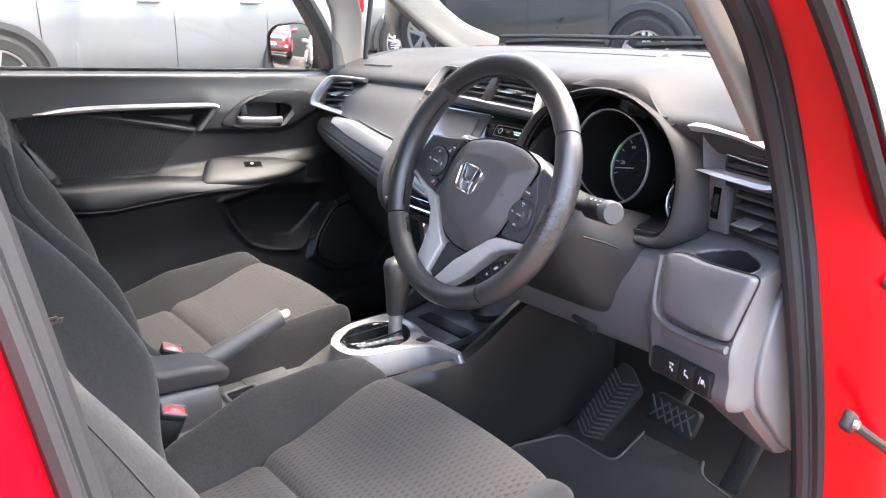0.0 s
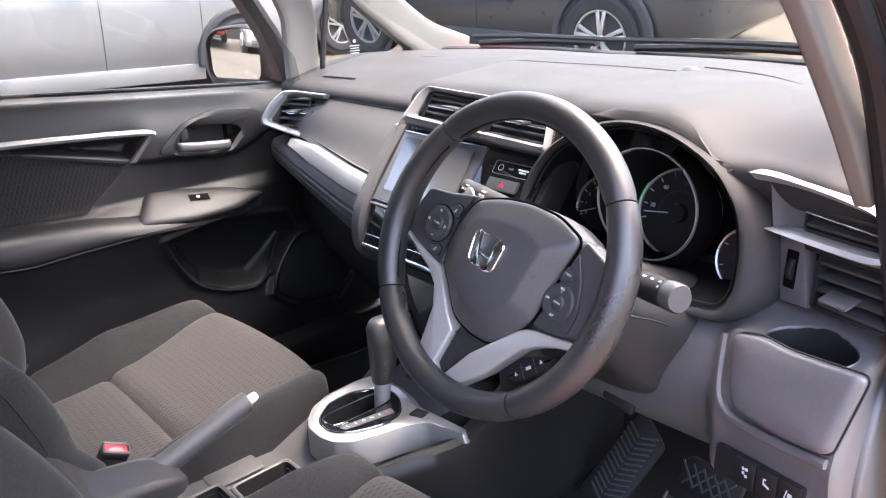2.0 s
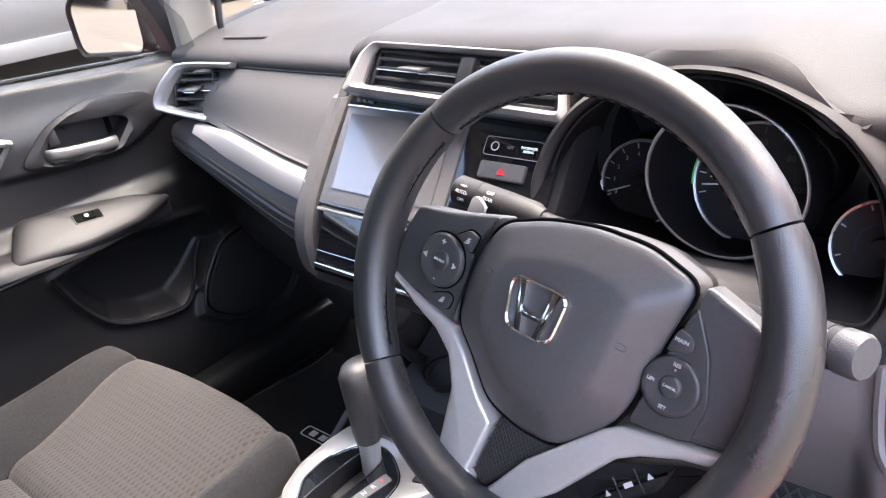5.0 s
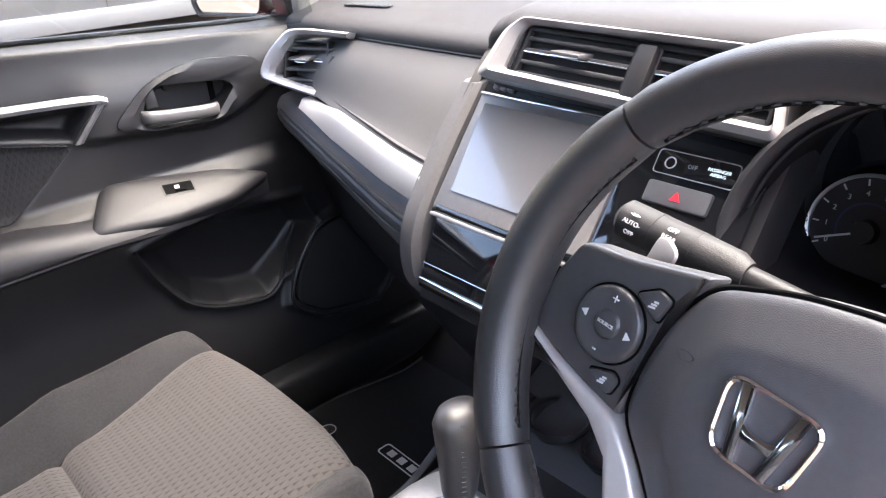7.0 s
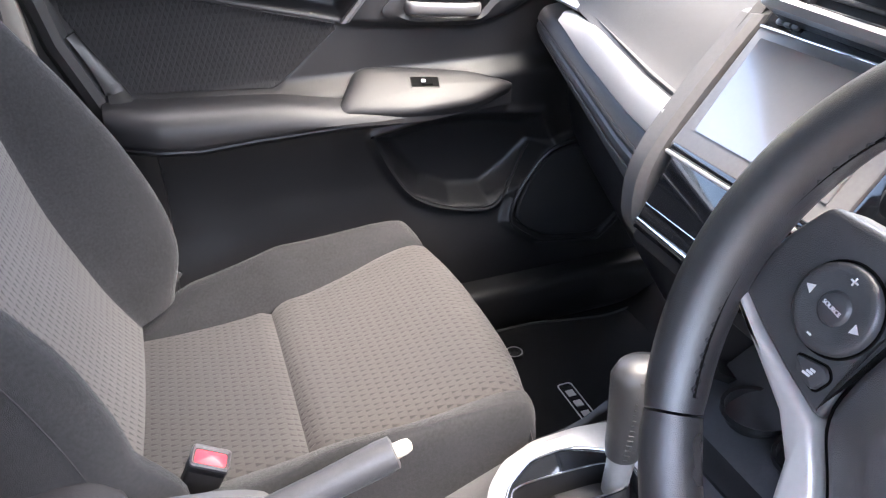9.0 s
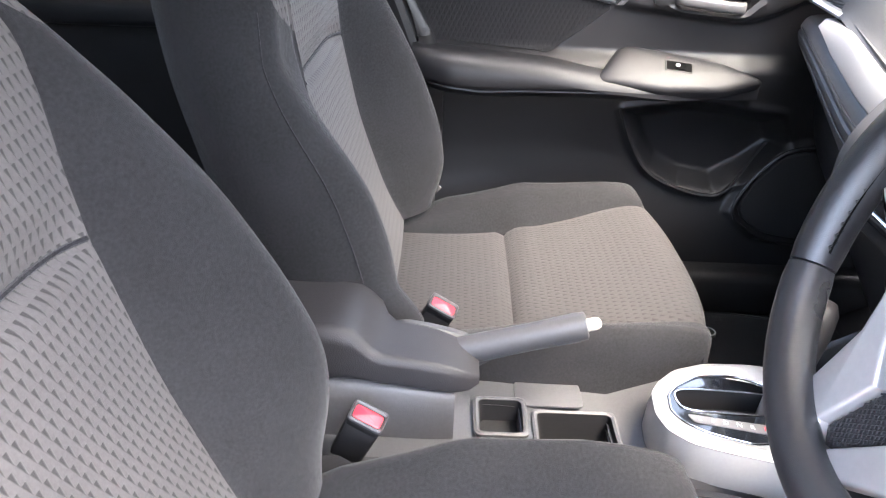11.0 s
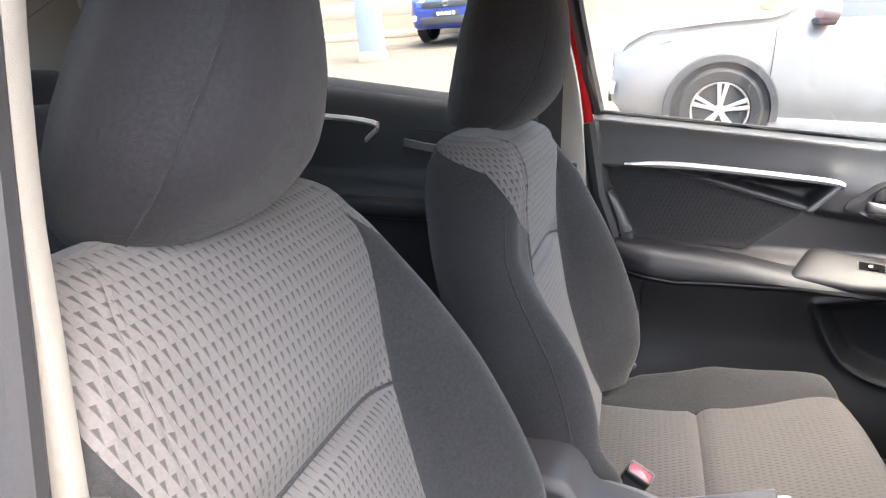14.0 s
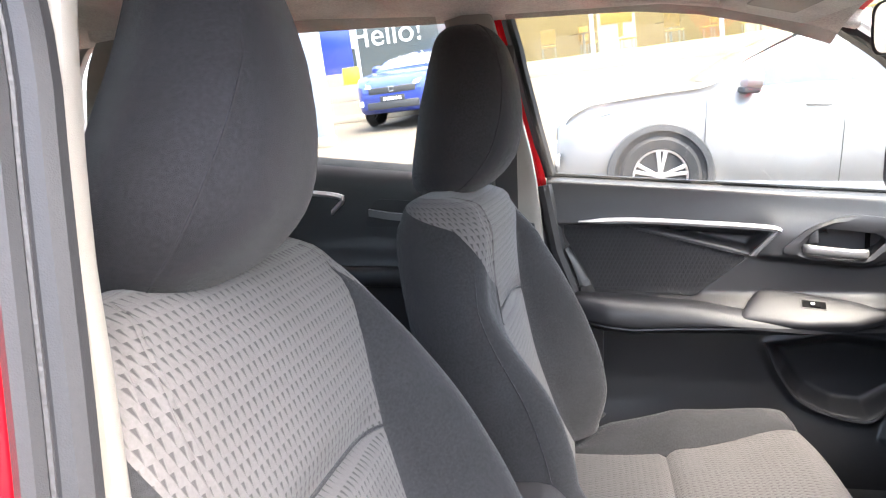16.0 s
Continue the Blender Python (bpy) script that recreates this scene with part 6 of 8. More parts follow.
# armrest with its switch panel
rows = []
for t in np.linspace(0, 1, 60):
    y = lerp(0.125, 0.765, t)
    w = 0.055 * min(1, (t + 0.01) / 0.12) ** 0.5 * (1 - bump1(y, 0.50, 0.80)) ** 0.7
    zt = float(np.interp(y, [0.11, 0.38, 0.47, 0.60, 0.785], [0.832, 0.814, 0.800, 0.788, 0.784]))
    zb = float(np.interp(y, [0.11, 0.25, 0.33, 0.46, 0.60, 0.785], [0.780, 0.766, 0.770, 0.772, 0.768, 0.788]))
    x0, x1 = -0.73, -0.672 + w
    rows.append([Vector(q) for q in ((x0, y, zt + 0.004), (x1 - 0.045, y, zt + 0.003), (x1 - 0.030, y, zt + 0.001), (x1 - 0.018, y, zt - 0.003), (x1 - 0.009, y, zt - 0.009), (x1 - 0.003, y, zt - 0.017), (x1, y, zt - 0.026), (x1, y, lerp(zt, zb, 0.80)), (x1 - 0.003, y, zb + 0.003), (x1 - 0.007, y, zb + 0.001), (x1 - 0.006, y, zb - 0.002), (x1 - 0.016, y, zb - 0.010), (x1 - 0.045, y, zb - 0.020), (x0, y, zb - 0.03))])
part("armrest", loft(rows), M["switch"], DOOR, "padded grey armrest", smooth=50)
SWP = axes((-0.655, 0.60, 0.806), (0.06, 1, -0.10), (-0.80, 0.05, 0.60))
swp = part("switch_panel", pillow(rounded([(-0.142, -0.046), (-0.02, -0.048), (0.09, -0.028), (0.172, 0.012), (0.10, 0.036), (-0.02, 0.046), (-0.10, 0.046)], 0.02, 5), 0.024, SWP @ Matrix.Translation((0, 0, -0.0185)), 0.010), M["switch"], DOOR, "grey window switch panel", smooth=60)
part("switch_well", prism(rounded([(-0.022, -0.010), (0.024, -0.010), (0.024, 0.010), (-0.022, 0.010)], 0.002), 0.0006, SWP @ Matrix.Translation((0.006, 0.008, 0.0082))), M["pit"], swp)
part("well_edge", ring(rounded([(-0.024, -0.012), (0.026, -0.012), (0.026, 0.012), (-0.024, 0.012)], 0.003), rounded([(-0.022, -0.010), (0.024, -0.010), (0.024, 0.010), (-0.022, 0.010)], 0.002), 0.0016, SWP @ Matrix.Translation((0.006, 0.008, 0.0078))), M["switch"], swp)
wsw = part("window_switch", box((0.018, 0.014, 0.003), SWP @ Matrix.Translation((0.010, 0.008, 0.0095)), 0.001), M["pit"], swp)
part("mark", box((0.007, 0.005, 0.0008), SWP @ Matrix.Translation((0.004, 0.008, 0.0113)), 0), M["white"], wsw)
part("symbol", box((0.006, 0.003, 0.0005), SWP @ Matrix.Translation((0.004, 0.008, 0.0138)), 0), M["white"], swp)
# inner handle in its bezel
bez_o = rounded(HANDLE, 0.03, 4)
bez_i = rounded([(0.590, 0.925), (0.603, 0.955), (0.618, 0.973), (0.68, 0.966), (0.735, 0.958), (0.752, 0.946), (0.712, 0.905), (0.60, 0.911)], 0.010, 4)
HM = axes((-0.692, 0, 0), (0, 1, 0), (0, 0, 1))
part("handle_bezel", ring(bez_o, bez_i, 0.009, HM, 0.003), M["door"], DOOR, "dark handle surround")
part("handle_cup", loft([[HM @ Vector((p[0], p[1], 0.004)) for p in bez_i], [HM @ Vector((p[0], p[1], -0.028)) for p in bez_i], [HM @ Vector((0.68 + (p[0] - 0.68) * 0.02, 0.945 + (p[1] - 0.945) * 0.02, -0.028)) for p in bez_i]], caps=False), M["switch"], DOOR)
rows = []
for k, p in enumerate(spline([(-0.690, 0.588, 0.930), (-0.679, 0.597, 0.929), (-0.674, 0.63, 0.925), (-0.671, 0.68, 0.920), (-0.676, 0.709, 0.918), (-0.686, 0.716, 0.918)], 22)):
    w = 1.0 - 0.35 * (max(abs(k - 10.5) - 8.5, 0) / 2) ** 2
    rows.append([p + Vector((0.007 * math.sin(a) - 0.001, 0, w * 0.0105 * math.copysign(abs(math.cos(a)) ** 0.7, math.cos(a)))) for a in np.linspace(0, 2 * math.pi, 14, endpoint=False)])
part("handle", loft(rows), M["handle_grey"], DOOR, "satin grey door release lever", smooth=60)
part("lock_tab", loft([[Vector((-0.712 + h, 0.611 + k * p[0], 0.954 + k * p[1])) for p in rounded([(-0.011, -0.017), (0.011, -0.016), (0.009, 0.017), (-0.008, 0.016)], 0.004, 3)] for k, h in ((1.0, 0.0), (1.0, 0.022), (0.92, 0.026), (0.75, 0.0275))]), M["switch"], DOOR, "black door lock tab", smooth=50)
part("cup_slot", box((0.003, 0.010, 0.036), (-0.7185, 0.724, 0.940), 0.001), M["pit"], DOOR)
part("cup_screw", revolve([(0.0, 0.003), (0.007, 0.003), (0.008, 0.0)], axes((-0.715, 0.65, 0.963), (0, 1, 0), (0, 0, 1)), 14), M["black"], DOOR)
part("speaker_grille", loft([[Vector((-0.686 + h, 0.895 + (p[0] - 0.895) * s, 0.56 + (p[1] - 0.56) * s)) for p in rounded(SPEAK, 0.04, 4)] for s, h in ((0.90, -0.01), (0.90, 0.004), (0.87, 0.008), (0.5, 0.011), (0.02, 0.012))]), M["black"], DOOR, "black speaker grille")
part("speaker_trim", tube([Vector((-0.682 + 0.004, p[0], p[1])) for p in rounded(SPEAK, 0.04, 4)], 0.0035, 6, closed=True), M["door"], DOOR, "rounded ridge round the speaker")
part("pocket_edge", tube([Vector((door_x(y, z) + 0.002, y, z)) for y, z in [(v.x, v.y) for v in spline([(0.520, 0.728, 0), (0.552, 0.655, 0), (0.592, 0.598, 0), (0.655, 0.566, 0), (0.735, 0.553, 0), (0.775, 0.585, 0), (0.83, 0.655, 0)], 30)]], 0.004, 6), M["door"], DOOR, "raised lip of the door pocket")
part("weather_strip", tube([(-0.745, y, belt(y) - 0.001) for y in np.linspace(0.06, 0.89, 16)], 0.005, 8), M["dark"], DOOR)
win = part("window", prism([(0.075, 1.09), (0.90, 1.03), (0.885, 1.10), (0.70, 1.33), (0.55, 1.40), (0.30, 1.435), (-0.01, 1.435)], 0.004, axes((-0.752, 0, 0), (0, 1, 0), (0.10, 0, 1))), M["glass"], DOOR, "clear side window")
win.visible_shadow = False
part("outer_skin", prism([(0.10, 0.22), (1.0, 0.22), (1.0, 1.01), (0.10, 1.08)], 0.02, axes((-0.80, 0, 0), (0, 1, 0), (0, 0, 1))), M["red"], DOOR, "red painted outer door skin")
fr = spline([(-0.748, 0.925, 1.03), (-0.742, 0.90, 1.12), (-0.72, 0.80, 1.27), (-0.69, 0.64, 1.39), (-0.675, 0.45, 1.43), (-0.67, 0.20, 1.455), (-0.672, 0.0, 1.455), (-0.70, 0.005, 1.36), (-0.735, 0.04, 1.20), (-0.752, 0.068, 1.09)], 40)
part("window_frame", tube(fr, 0.016, 8), M["black"], DOOR, "black window frame")
rows = []
for p in spline([(-0.735, 0.930, 1.010), (-0.733, 0.912, 1.08), (-0.722, 0.862, 1.18), (-0.700, 0.775, 1.29), (-0.675, 0.66, 1.37)], 14):
    rows.append([p + Vector((a, b, 0)) for a, b in ((-0.03, -0.03), (0.004, -0.026), (0.012, 0.0), (0.004, 0.018), (-0.03, 0.022))])
part("window_frame", loft(rows), M["black"], DOOR, "broad black front edge of the window frame")

# rear door's trim
RD = thing("door_2", (-0.70, -0.5, 0.36), "closed rear door with dark trim seen past the seats", "car door", kind="structure")


def rbelt(y):
    return 1.105 - (y + 0.06) * 0.105


rows = []
for i in range(31):
    y = lerp(-1.05, -0.055, i / 30)
    row = []
    for j in range(41):
        z = lerp(0.28, rbelt(y), j / 40)
        x = -0.70 - 0.035 * bump1(z, rbelt(y) - 0.05, rbelt(y)) ** 2 + 0.02 * bump1(z, 0.84, 0.88) * (1 - bump1(z, 0.90, 0.94))
        row.append(Vector((x, y, z)))
    rows.append(row)
part("trim_panel", sheet(rows, 0.012, (-1, 0, 0)), M["door"], RD, smooth=50)
rows = []
for k, p in enumerate(spline([(-0.690, -0.86, 1.085), (-0.688, -0.62, 1.073), (-0.686, -0.41, 1.056), (-0.688, -0.435, 1.02)], 20)):
    rows.append([p + Vector((a, 0, b)) for a, b in ((-0.012, 0.006), (0.002, 0.006), (0.006, 0), (0.002, -0.006), (-0.012, -0.006))])
part("silver_strip", loft(rows), M["silver"], RD, "bright satin strip")
part("handle_cup", prism(rounded([(-0.36, 0.985), (-0.33, 1.05), (-0.20, 1.04), (-0.24, 0.985)], 0.02), 0.004, axes((-0.696, 0, 0), (0, 1, 0), (0, 0, 1))), M["black"], RD)
rows = [[p + Vector((a, 0, b)) for a, b in ((-0.006, 0.009), (0.004, 0.008), (0.004, -0.008), (-0.006, -0.009))] for p in spline([(-0.690, -0.345, 1.018), (-0.680, -0.29, 1.010), (-0.684, -0.22, 1.004)], 8)]
part("handle", loft(rows), M["handle_grey"], RD, "satin grey door release lever", smooth=60)
part("armrest", box((0.05, 0.42, 0.05), (-0.69, -0.42, 0.87), 0.015, 3), M["switch"], RD)
w2 = part("window", prism([(-0.92, 1.19), (-0.10, 1.105), (-0.155, 1.44), (-0.50, 1.455), (-0.80, 1.43)], 0.004, axes((-0.752, 0, 0), (0, 1, 0), (0.10, 0, 1))), M["glass"], RD, "clear rear side window")
w2.visible_shadow = False
part("outer_skin", prism([(-1.0, 0.22), (-0.10, 0.22), (-0.10, 1.09), (-1.0, 1.18)], 0.02, axes((-0.80, 0, 0), (0, 1, 0), (0, 0, 1))), M["red"], RD, "red painted outer door skin")

# ---- pillars, left side ----
side_pillar("pillar_trim_centre", [(-0.690, 0.02, 0.70), (-0.705, 0.005, 0.95), (-0.700, -0.015, 1.12), (-0.675, -0.055, 1.28), (-0.645, -0.095, 1.44)], 0.10, 0.03, M["cream"], "cream centre pillar trim")
side_pillar("pillar_edge", [(-0.738, 0.072, 0.98), (-0.742, 0.047, 1.105), (-0.737, 0.012, 1.244), (-0.705, -0.030, 1.42)], 0.014, 0.014, M["red"], "red painted edge of the centre pillar", "pillar")
whole("pillar_lower_trim", box((0.03, 0.24, 0.72), (-0.735, 0.02, 0.68), 0.01), M["dark"], "dark lower centre pillar", "trim", kind="structure")
whole("door_gap_seal", tube([(-0.722, 0.055, 1.07), (-0.716, 0.085, 0.92), (-0.712, 0.14, 0.78), (-0.712, 0.15, 0.60), (-0.71, 0.11, 0.42)], 0.020, 10), M["black"], "black rubber seal in the door gap", "trim", kind="structure")
side_pillar("pillar_outer", [(-0.775, 0.035, 1.02), (-0.768, 0.02, 1.12), (-0.742, -0.02, 1.28), (-0.70, -0.055, 1.46)], 0.05, 0.02, M["red"], "red painted centre pillar edge", "pillar")
side_pillar("pillar_trim_rear", [(-0.66, -0.95, 1.18), (-0.63, -0.90, 1.36), (-0.60, -0.75, 1.47)], 0.16, 0.03, M["cream"], "cream rear pillar trim")
side_pillar("roof_rail_trim", [(-0.62, 0.66, 1.385), (-0.635, 0.40, 1.445), (-0.64, 0.0, 1.47), (-0.635, -0.5, 1.475), (-0.61, -0.95, 1.45)], 0.05, 0.05, M["headliner"], "pale cloth roof edge", side=(1, 0, 0))
whole("quarter_trim_rear", prism(rounded([(-1.72, 1.07), (-1.03, 1.11), (-1.065, 1.27), (-1.055, 1.36), (-1.02, 1.42), (-0.94, 1.47), (-1.62, 1.47)], 0.02, 4), 0.022, axes((-0.775, 0, 0), (0, 1, 0), (0.06, 0, 1)), 0.006), M["cream"], "cream rear quarter trim behind the rear door", "trim", kind="structure")
# rear belt's guide on that trim
rg_ = thing("rear_seat_belt", (-0.672, -1.108, 1.316), "rear seat belt guide with a dark strap end", "seat belt")
GD = axes((-0.668, -1.108, 1.318), (0, 1, 0), (0.06, 0, 1))
part("guide", revolve([(0.0, 0.020), (0.014, 0.018), (0.022, 0.010), (0.026, 0.004), (0.034, 0.003), (0.036, 0.0), (0.036, -0.010)], GD, 28), M["cream"], rg_, "round cream belt guide", smooth=60)
part("strap_slot", box((0.050, 0.008, 0.010), GD @ Matrix.Translation((0.006, -0.026, 0.006)), 0.002), M["dark"], rg_)
part("strap", prism(rounded([(-0.026, -0.095), (0.022, -0.100), (0.026, -0.026), (-0.016, -0.024)], 0.006, 3), 0.010, GD @ Matrix.Translation((0.004, 0, -0.002)), 0.002), M["black"], rg_, "dark strap end")
whole("side_sill", box((0.10, 1.05, 0.10), (-0.68, 0.58, 0.355), 0.02, 3), M["dark"], "dark plastic door sill trim", "trim", kind="structure")

# seat belt on the left pillar
sb = thing("seat_belt", (-0.665, -0.03, 1.0), "black webbing seat belt hanging at the centre pillar", "seat belt")
part("webbing", prism([(-0.024, -0.50), (0.024, -0.50), (0.024, 0.32), (-0.024, 0.32)], 0.0016, axes((-0.655, -0.02, 1.05), (0, 1, 0), (0.05, -0.14, 1))), M["black"], sb)
part("tongue", box((0.008, 0.04, 0.03), (-0.650, 0.02, 0.98), 0.004), M["dark"], sb, "dark belt tongue")

# ---- door mirror outside ----
MR = thing("door_mirror", (-0.90, 0.90, 1.03), "black-edged passenger door mirror with real mirror glass", "door mirror")
MF = axes((-0.950, 0.895, 1.090), (0.962, 0.272, 0), (0.0, 0.026, 1))
mo = rounded([(p[0] * 1.2, p[1]) for p in [(-0.085, -0.050), (-0.075, -0.068), (0.085, -0.072), (0.092, 0.060), (0.04, 0.075), (-0.05, 0.068), (-0.085, 0.04)]], 0.03, 5)
part("housing", loft([[MF @ Vector((p[0] * s, p[1] * s, h)) for p in mo] for s, h in ((0.90, -0.004), (0.90, 0.006), (0.94, 0.010), (1.0, 0.004), (1.03, -0.01), (0.95, -0.05), (0.6, -0.08), (0.2, -0.09))]), M["black"], MR)
part("mirror_glass", prism([(p[0] * 0.885 + 0.003, p[1] * 0.885) for p in mo], 0.002, MF @ Matrix.Translation((0, 0, 0.001))), M["mirror"], MR, "flat mirror glass")
part("foot", box((0.10, 0.05, 0.03), (-0.82, 0.955, 1.015), 0.01), M["black"], MR)

# ---- centre console ----
CON = thing("centre_console", (0, 0.5, 0.31), "grey plastic centre console between the seats", "console")
rows = []
for y in np.linspace(-0.15, 1.02, 118):
    w = lerp(0.085, 0.105, bump1(y, 0.35, 0.55)) + 0.02 * bump1(y, 0.65, 0.95)
    zt = float(np.interp(y, [-0.15, 0.10, 0.28, 0.42, 0.50, 0.70, 0.80, 1.02], [0.52, 0.53, 0.525, 0.515, 0.545, 0.545, 0.56, 0.66]))
    rows.append([Vector((-0.02 + a * w, y, z)) for a, z in [(-1.0, 0.31), (-0.98, zt - 0.02)] + [(a, zt) for a in np.linspace(-0.9, 0.9, 20)] + [(0.98, zt - 0.02), (1.0, 0.31)]])
bm = sheet(rows, 0.008, (0, 0, -1))
TRAYS = ((-0.020, 0.276, 0.072, 0.066), (0.012, 0.368, 0.110, 0.105))
cut = [f for f in bm.faces for x, y, w, d in TRAYS if abs(f.calc_center_median().x - x) < w / 2 - 0.006 and abs(f.calc_center_median().y - y) < d / 2 - 0.006 and f.calc_center_median().z > 0.50]
bmesh.ops.delete(bm, geom=cut, context="FACES")
part("body", bm, M["console"], CON)
# dark flanks rising to the dashboard on either side
rows = []
for y, x, zt in ((0.40, 0.092, 0.515), (0.48, 0.112, 0.535), (0.56, 0.148, 0.552), (0.62, 0.172, 0.562), (0.68, 0.176, 0.585), (0.76, 0.172, 0.620), (0.86, 0.168, 0.655), (0.98, 0.165, 0.69), (1.08, 0.16, 0.70)):
    rows.append([Vector((x - 0.035, y, zt - 0.012)), Vector((x - 0.012, y, zt)), Vector((x, y, zt - 0.006)), Vector((x + 0.004, y, zt - 0.03)), Vector((x + 0.002, y, lerp(zt, 0.30, 0.5))), Vector((x - 0.01, y, 0.30))])
part("flank", sheet([[Vector(p) for p in spline([r[k] for r in rows], 30)] for k in range(6)], 0.006, (-1, 0, 0)), M["door"], CON, "dark plastic flank of the console", smooth=50)
part("flank", prism(rounded([(0.40, 0.31), (1.05, 0.31), (1.05, 0.68), (0.80, 0.62), (0.62, 0.52), (0.45, 0.50)], 0.02), 0.012, axes((-0.145, 0, 0), (0, 1, 0), (0, 0, 1)), 0.004), M["door"], CON)
part("tray_floor", box((0.15, 0.20, 0.01), (0.0, 0.80, 0.545), 0.003), M["dark"], CON)
for sx in (-1, 1):
    part("tray_cup", revolve([(0.030, -0.045), (0.036, 0.0), (0.040, 0.002), (0.041, -0.004)], Matrix.Translation((0.0 + sx * 0.043, 0.80, 0.572)), 24), M["dark"], CON, "moulded cup recess")
# silver selector plate
PL = axes((-0.012, 0.57, 0.566), (1, 0, 0), (0, 1, -0.03))
po = rounded([(-0.030, -0.104), (-0.008, -0.117), (0.030, -0.121), (0.058, -0.113), (0.078, -0.090), (0.090, -0.050), (0.099, -0.010), (0.116, 0.024), (0.150, 0.036), (0.184, 0.044), (0.180, 0.056), (0.140, 0.054), (0.100, 0.052), (0.075, 0.050), (0.050, 0.060), (0.0, 0.070), (-0.050, 0.068), (-0.074, 0.060), (-0.078, 0.020), (-0.074, -0.035), (-0.056, -0.078)], 0.008, 3)
pi_ = rounded([(-0.024, -0.086), (-0.006, -0.099), (0.024, -0.103), (0.044, -0.092), (0.058, -0.072), (0.068, -0.045), (0.075, -0.020), (0.071, 0.004), (0.066, 0.014), (0.060, 0.021), (0.054, 0.026), (0.050, 0.029), (0.046, 0.032), (0.040, 0.036), (0.026, 0.045), (0.003, 0.052), (-0.020, 0.048), (-0.036, 0.037), (-0.050, 0.010), (-0.054, -0.014), (-0.049, -0.052)], 0.008, 3)


def slot_at(p, a, b, c=(0.0, -0.026)):
    """The point of a rounded oblong in the direction of p from its middle."""
    dx, dy = p[0] - c[0], p[1] - c[1]
    k = ((abs(dx) / a) ** 4 + (abs(dy) / b) ** 4) ** -0.25
    return (c[0] + dx * k, c[1] + dy * k)


slot_o = [slot_at(p, 0.021, 0.063) for p in pi_]
part("selector_plate", ring(po, pi_, 0.010, PL, 0.002), M["silver"], CON, "satin silver gear selector surround")
part("plate_skirt", loft([[PL @ Vector((p[0], p[1], 0.006)) for p in po], [PL @ Vector((p[0] * 1.02 + 0.001, p[1] * 1.02, -0.006)) for p in po], [PL @ Vector((p[0] * 1.03 + 0.002, p[1] * 1.03, -0.038 + 0.030 * bump1(p[0], 0.10, 0.185))) for p in po]], caps=False), M["silver"], CON)
part("selector_panel", ring(pi_, slot_o, 0.008, PL, -0.0015), M["gloss"], CON, "glossy black panel round the selector slot")
part("selector_well", loft([[PL @ Vector((p[0], p[1], 0.006)) for p in slot_o], [PL @ Vector((p[0] * 0.97, p[1], -0.022)) for p in slot_o], [PL @ Vector((p[0] * 0.02, -0.026 + (p[1] + 0.026) * 0.02, -0.022)) for p in slot_o]], caps=False), M["dark"], CON, "dark selector slot")
part("chrome_hoop", tube([PL @ Vector((p[0], p[1], 0.0074)) for p in slot_o], 0.0011, 6, closed=True), M["chrome"], CON)
part("chrome_hoop", tube([PL @ Vector((p[0] * 0.96, -0.022 + (p[1] + 0.022) * 0.965, 0.0080)) for p in pi_], 0.0007, 6, closed=True), M["chrome"], CON)
part("indicator_strip", prism(rounded([(0.027, -0.083), (0.040, -0.078), (0.056, 0.010), (0.040, 0.014)], 0.004), 0.0012, PL @ Matrix.Translation((0, 0, 0.0066))), M["brown_clear"], CON, "pale gear indicator strip")
for k, t in enumerate("PRNDSL"):
    writing("letter", t, 0.009, PL @ Matrix.Translation((0.0465 - 0.0024 * k, 0.002 - 0.0145 * k, 0.0080)) @ Matrix.Rotation(radians(80), 4, "Z"), M["red_plastic"] if t == "P" else M["white"], CON)
part("mode_switch", box((0.026, 0.022, 0.006), PL @ Matrix.Translation((0.092, 0.032, 0.010)) @ pose(0, 0, 0, 0, 0, 12), 0.002), M["dark"], CON, "small black switch on the selector plate")
# trays between the seats
def open_tray(name, w, d, depth, m, lab):
    o = rounded([(-w / 2, -d / 2), (w / 2, -d / 2), (w / 2, d / 2), (-w / 2, d / 2)], 0.010)
    i = [(p[0] * (1 - 0.012 / w), p[1] * (1 - 0.012 / d)) for p in o]
    r = part(name, ring(o, i, 0.005, m, 0.0005), M["console"], CON, lab)
    part("tray_pit", loft([[m @ Vector((p[0], p[1], 0.003)) for p in i], [m @ Vector((p[0] * 0.85, p[1] * 0.85, -depth)) for p in i], [m @ Vector((p[0] * 0.02, p[1] * 0.02, -depth)) for p in i]], caps=False), M["dark"], r)


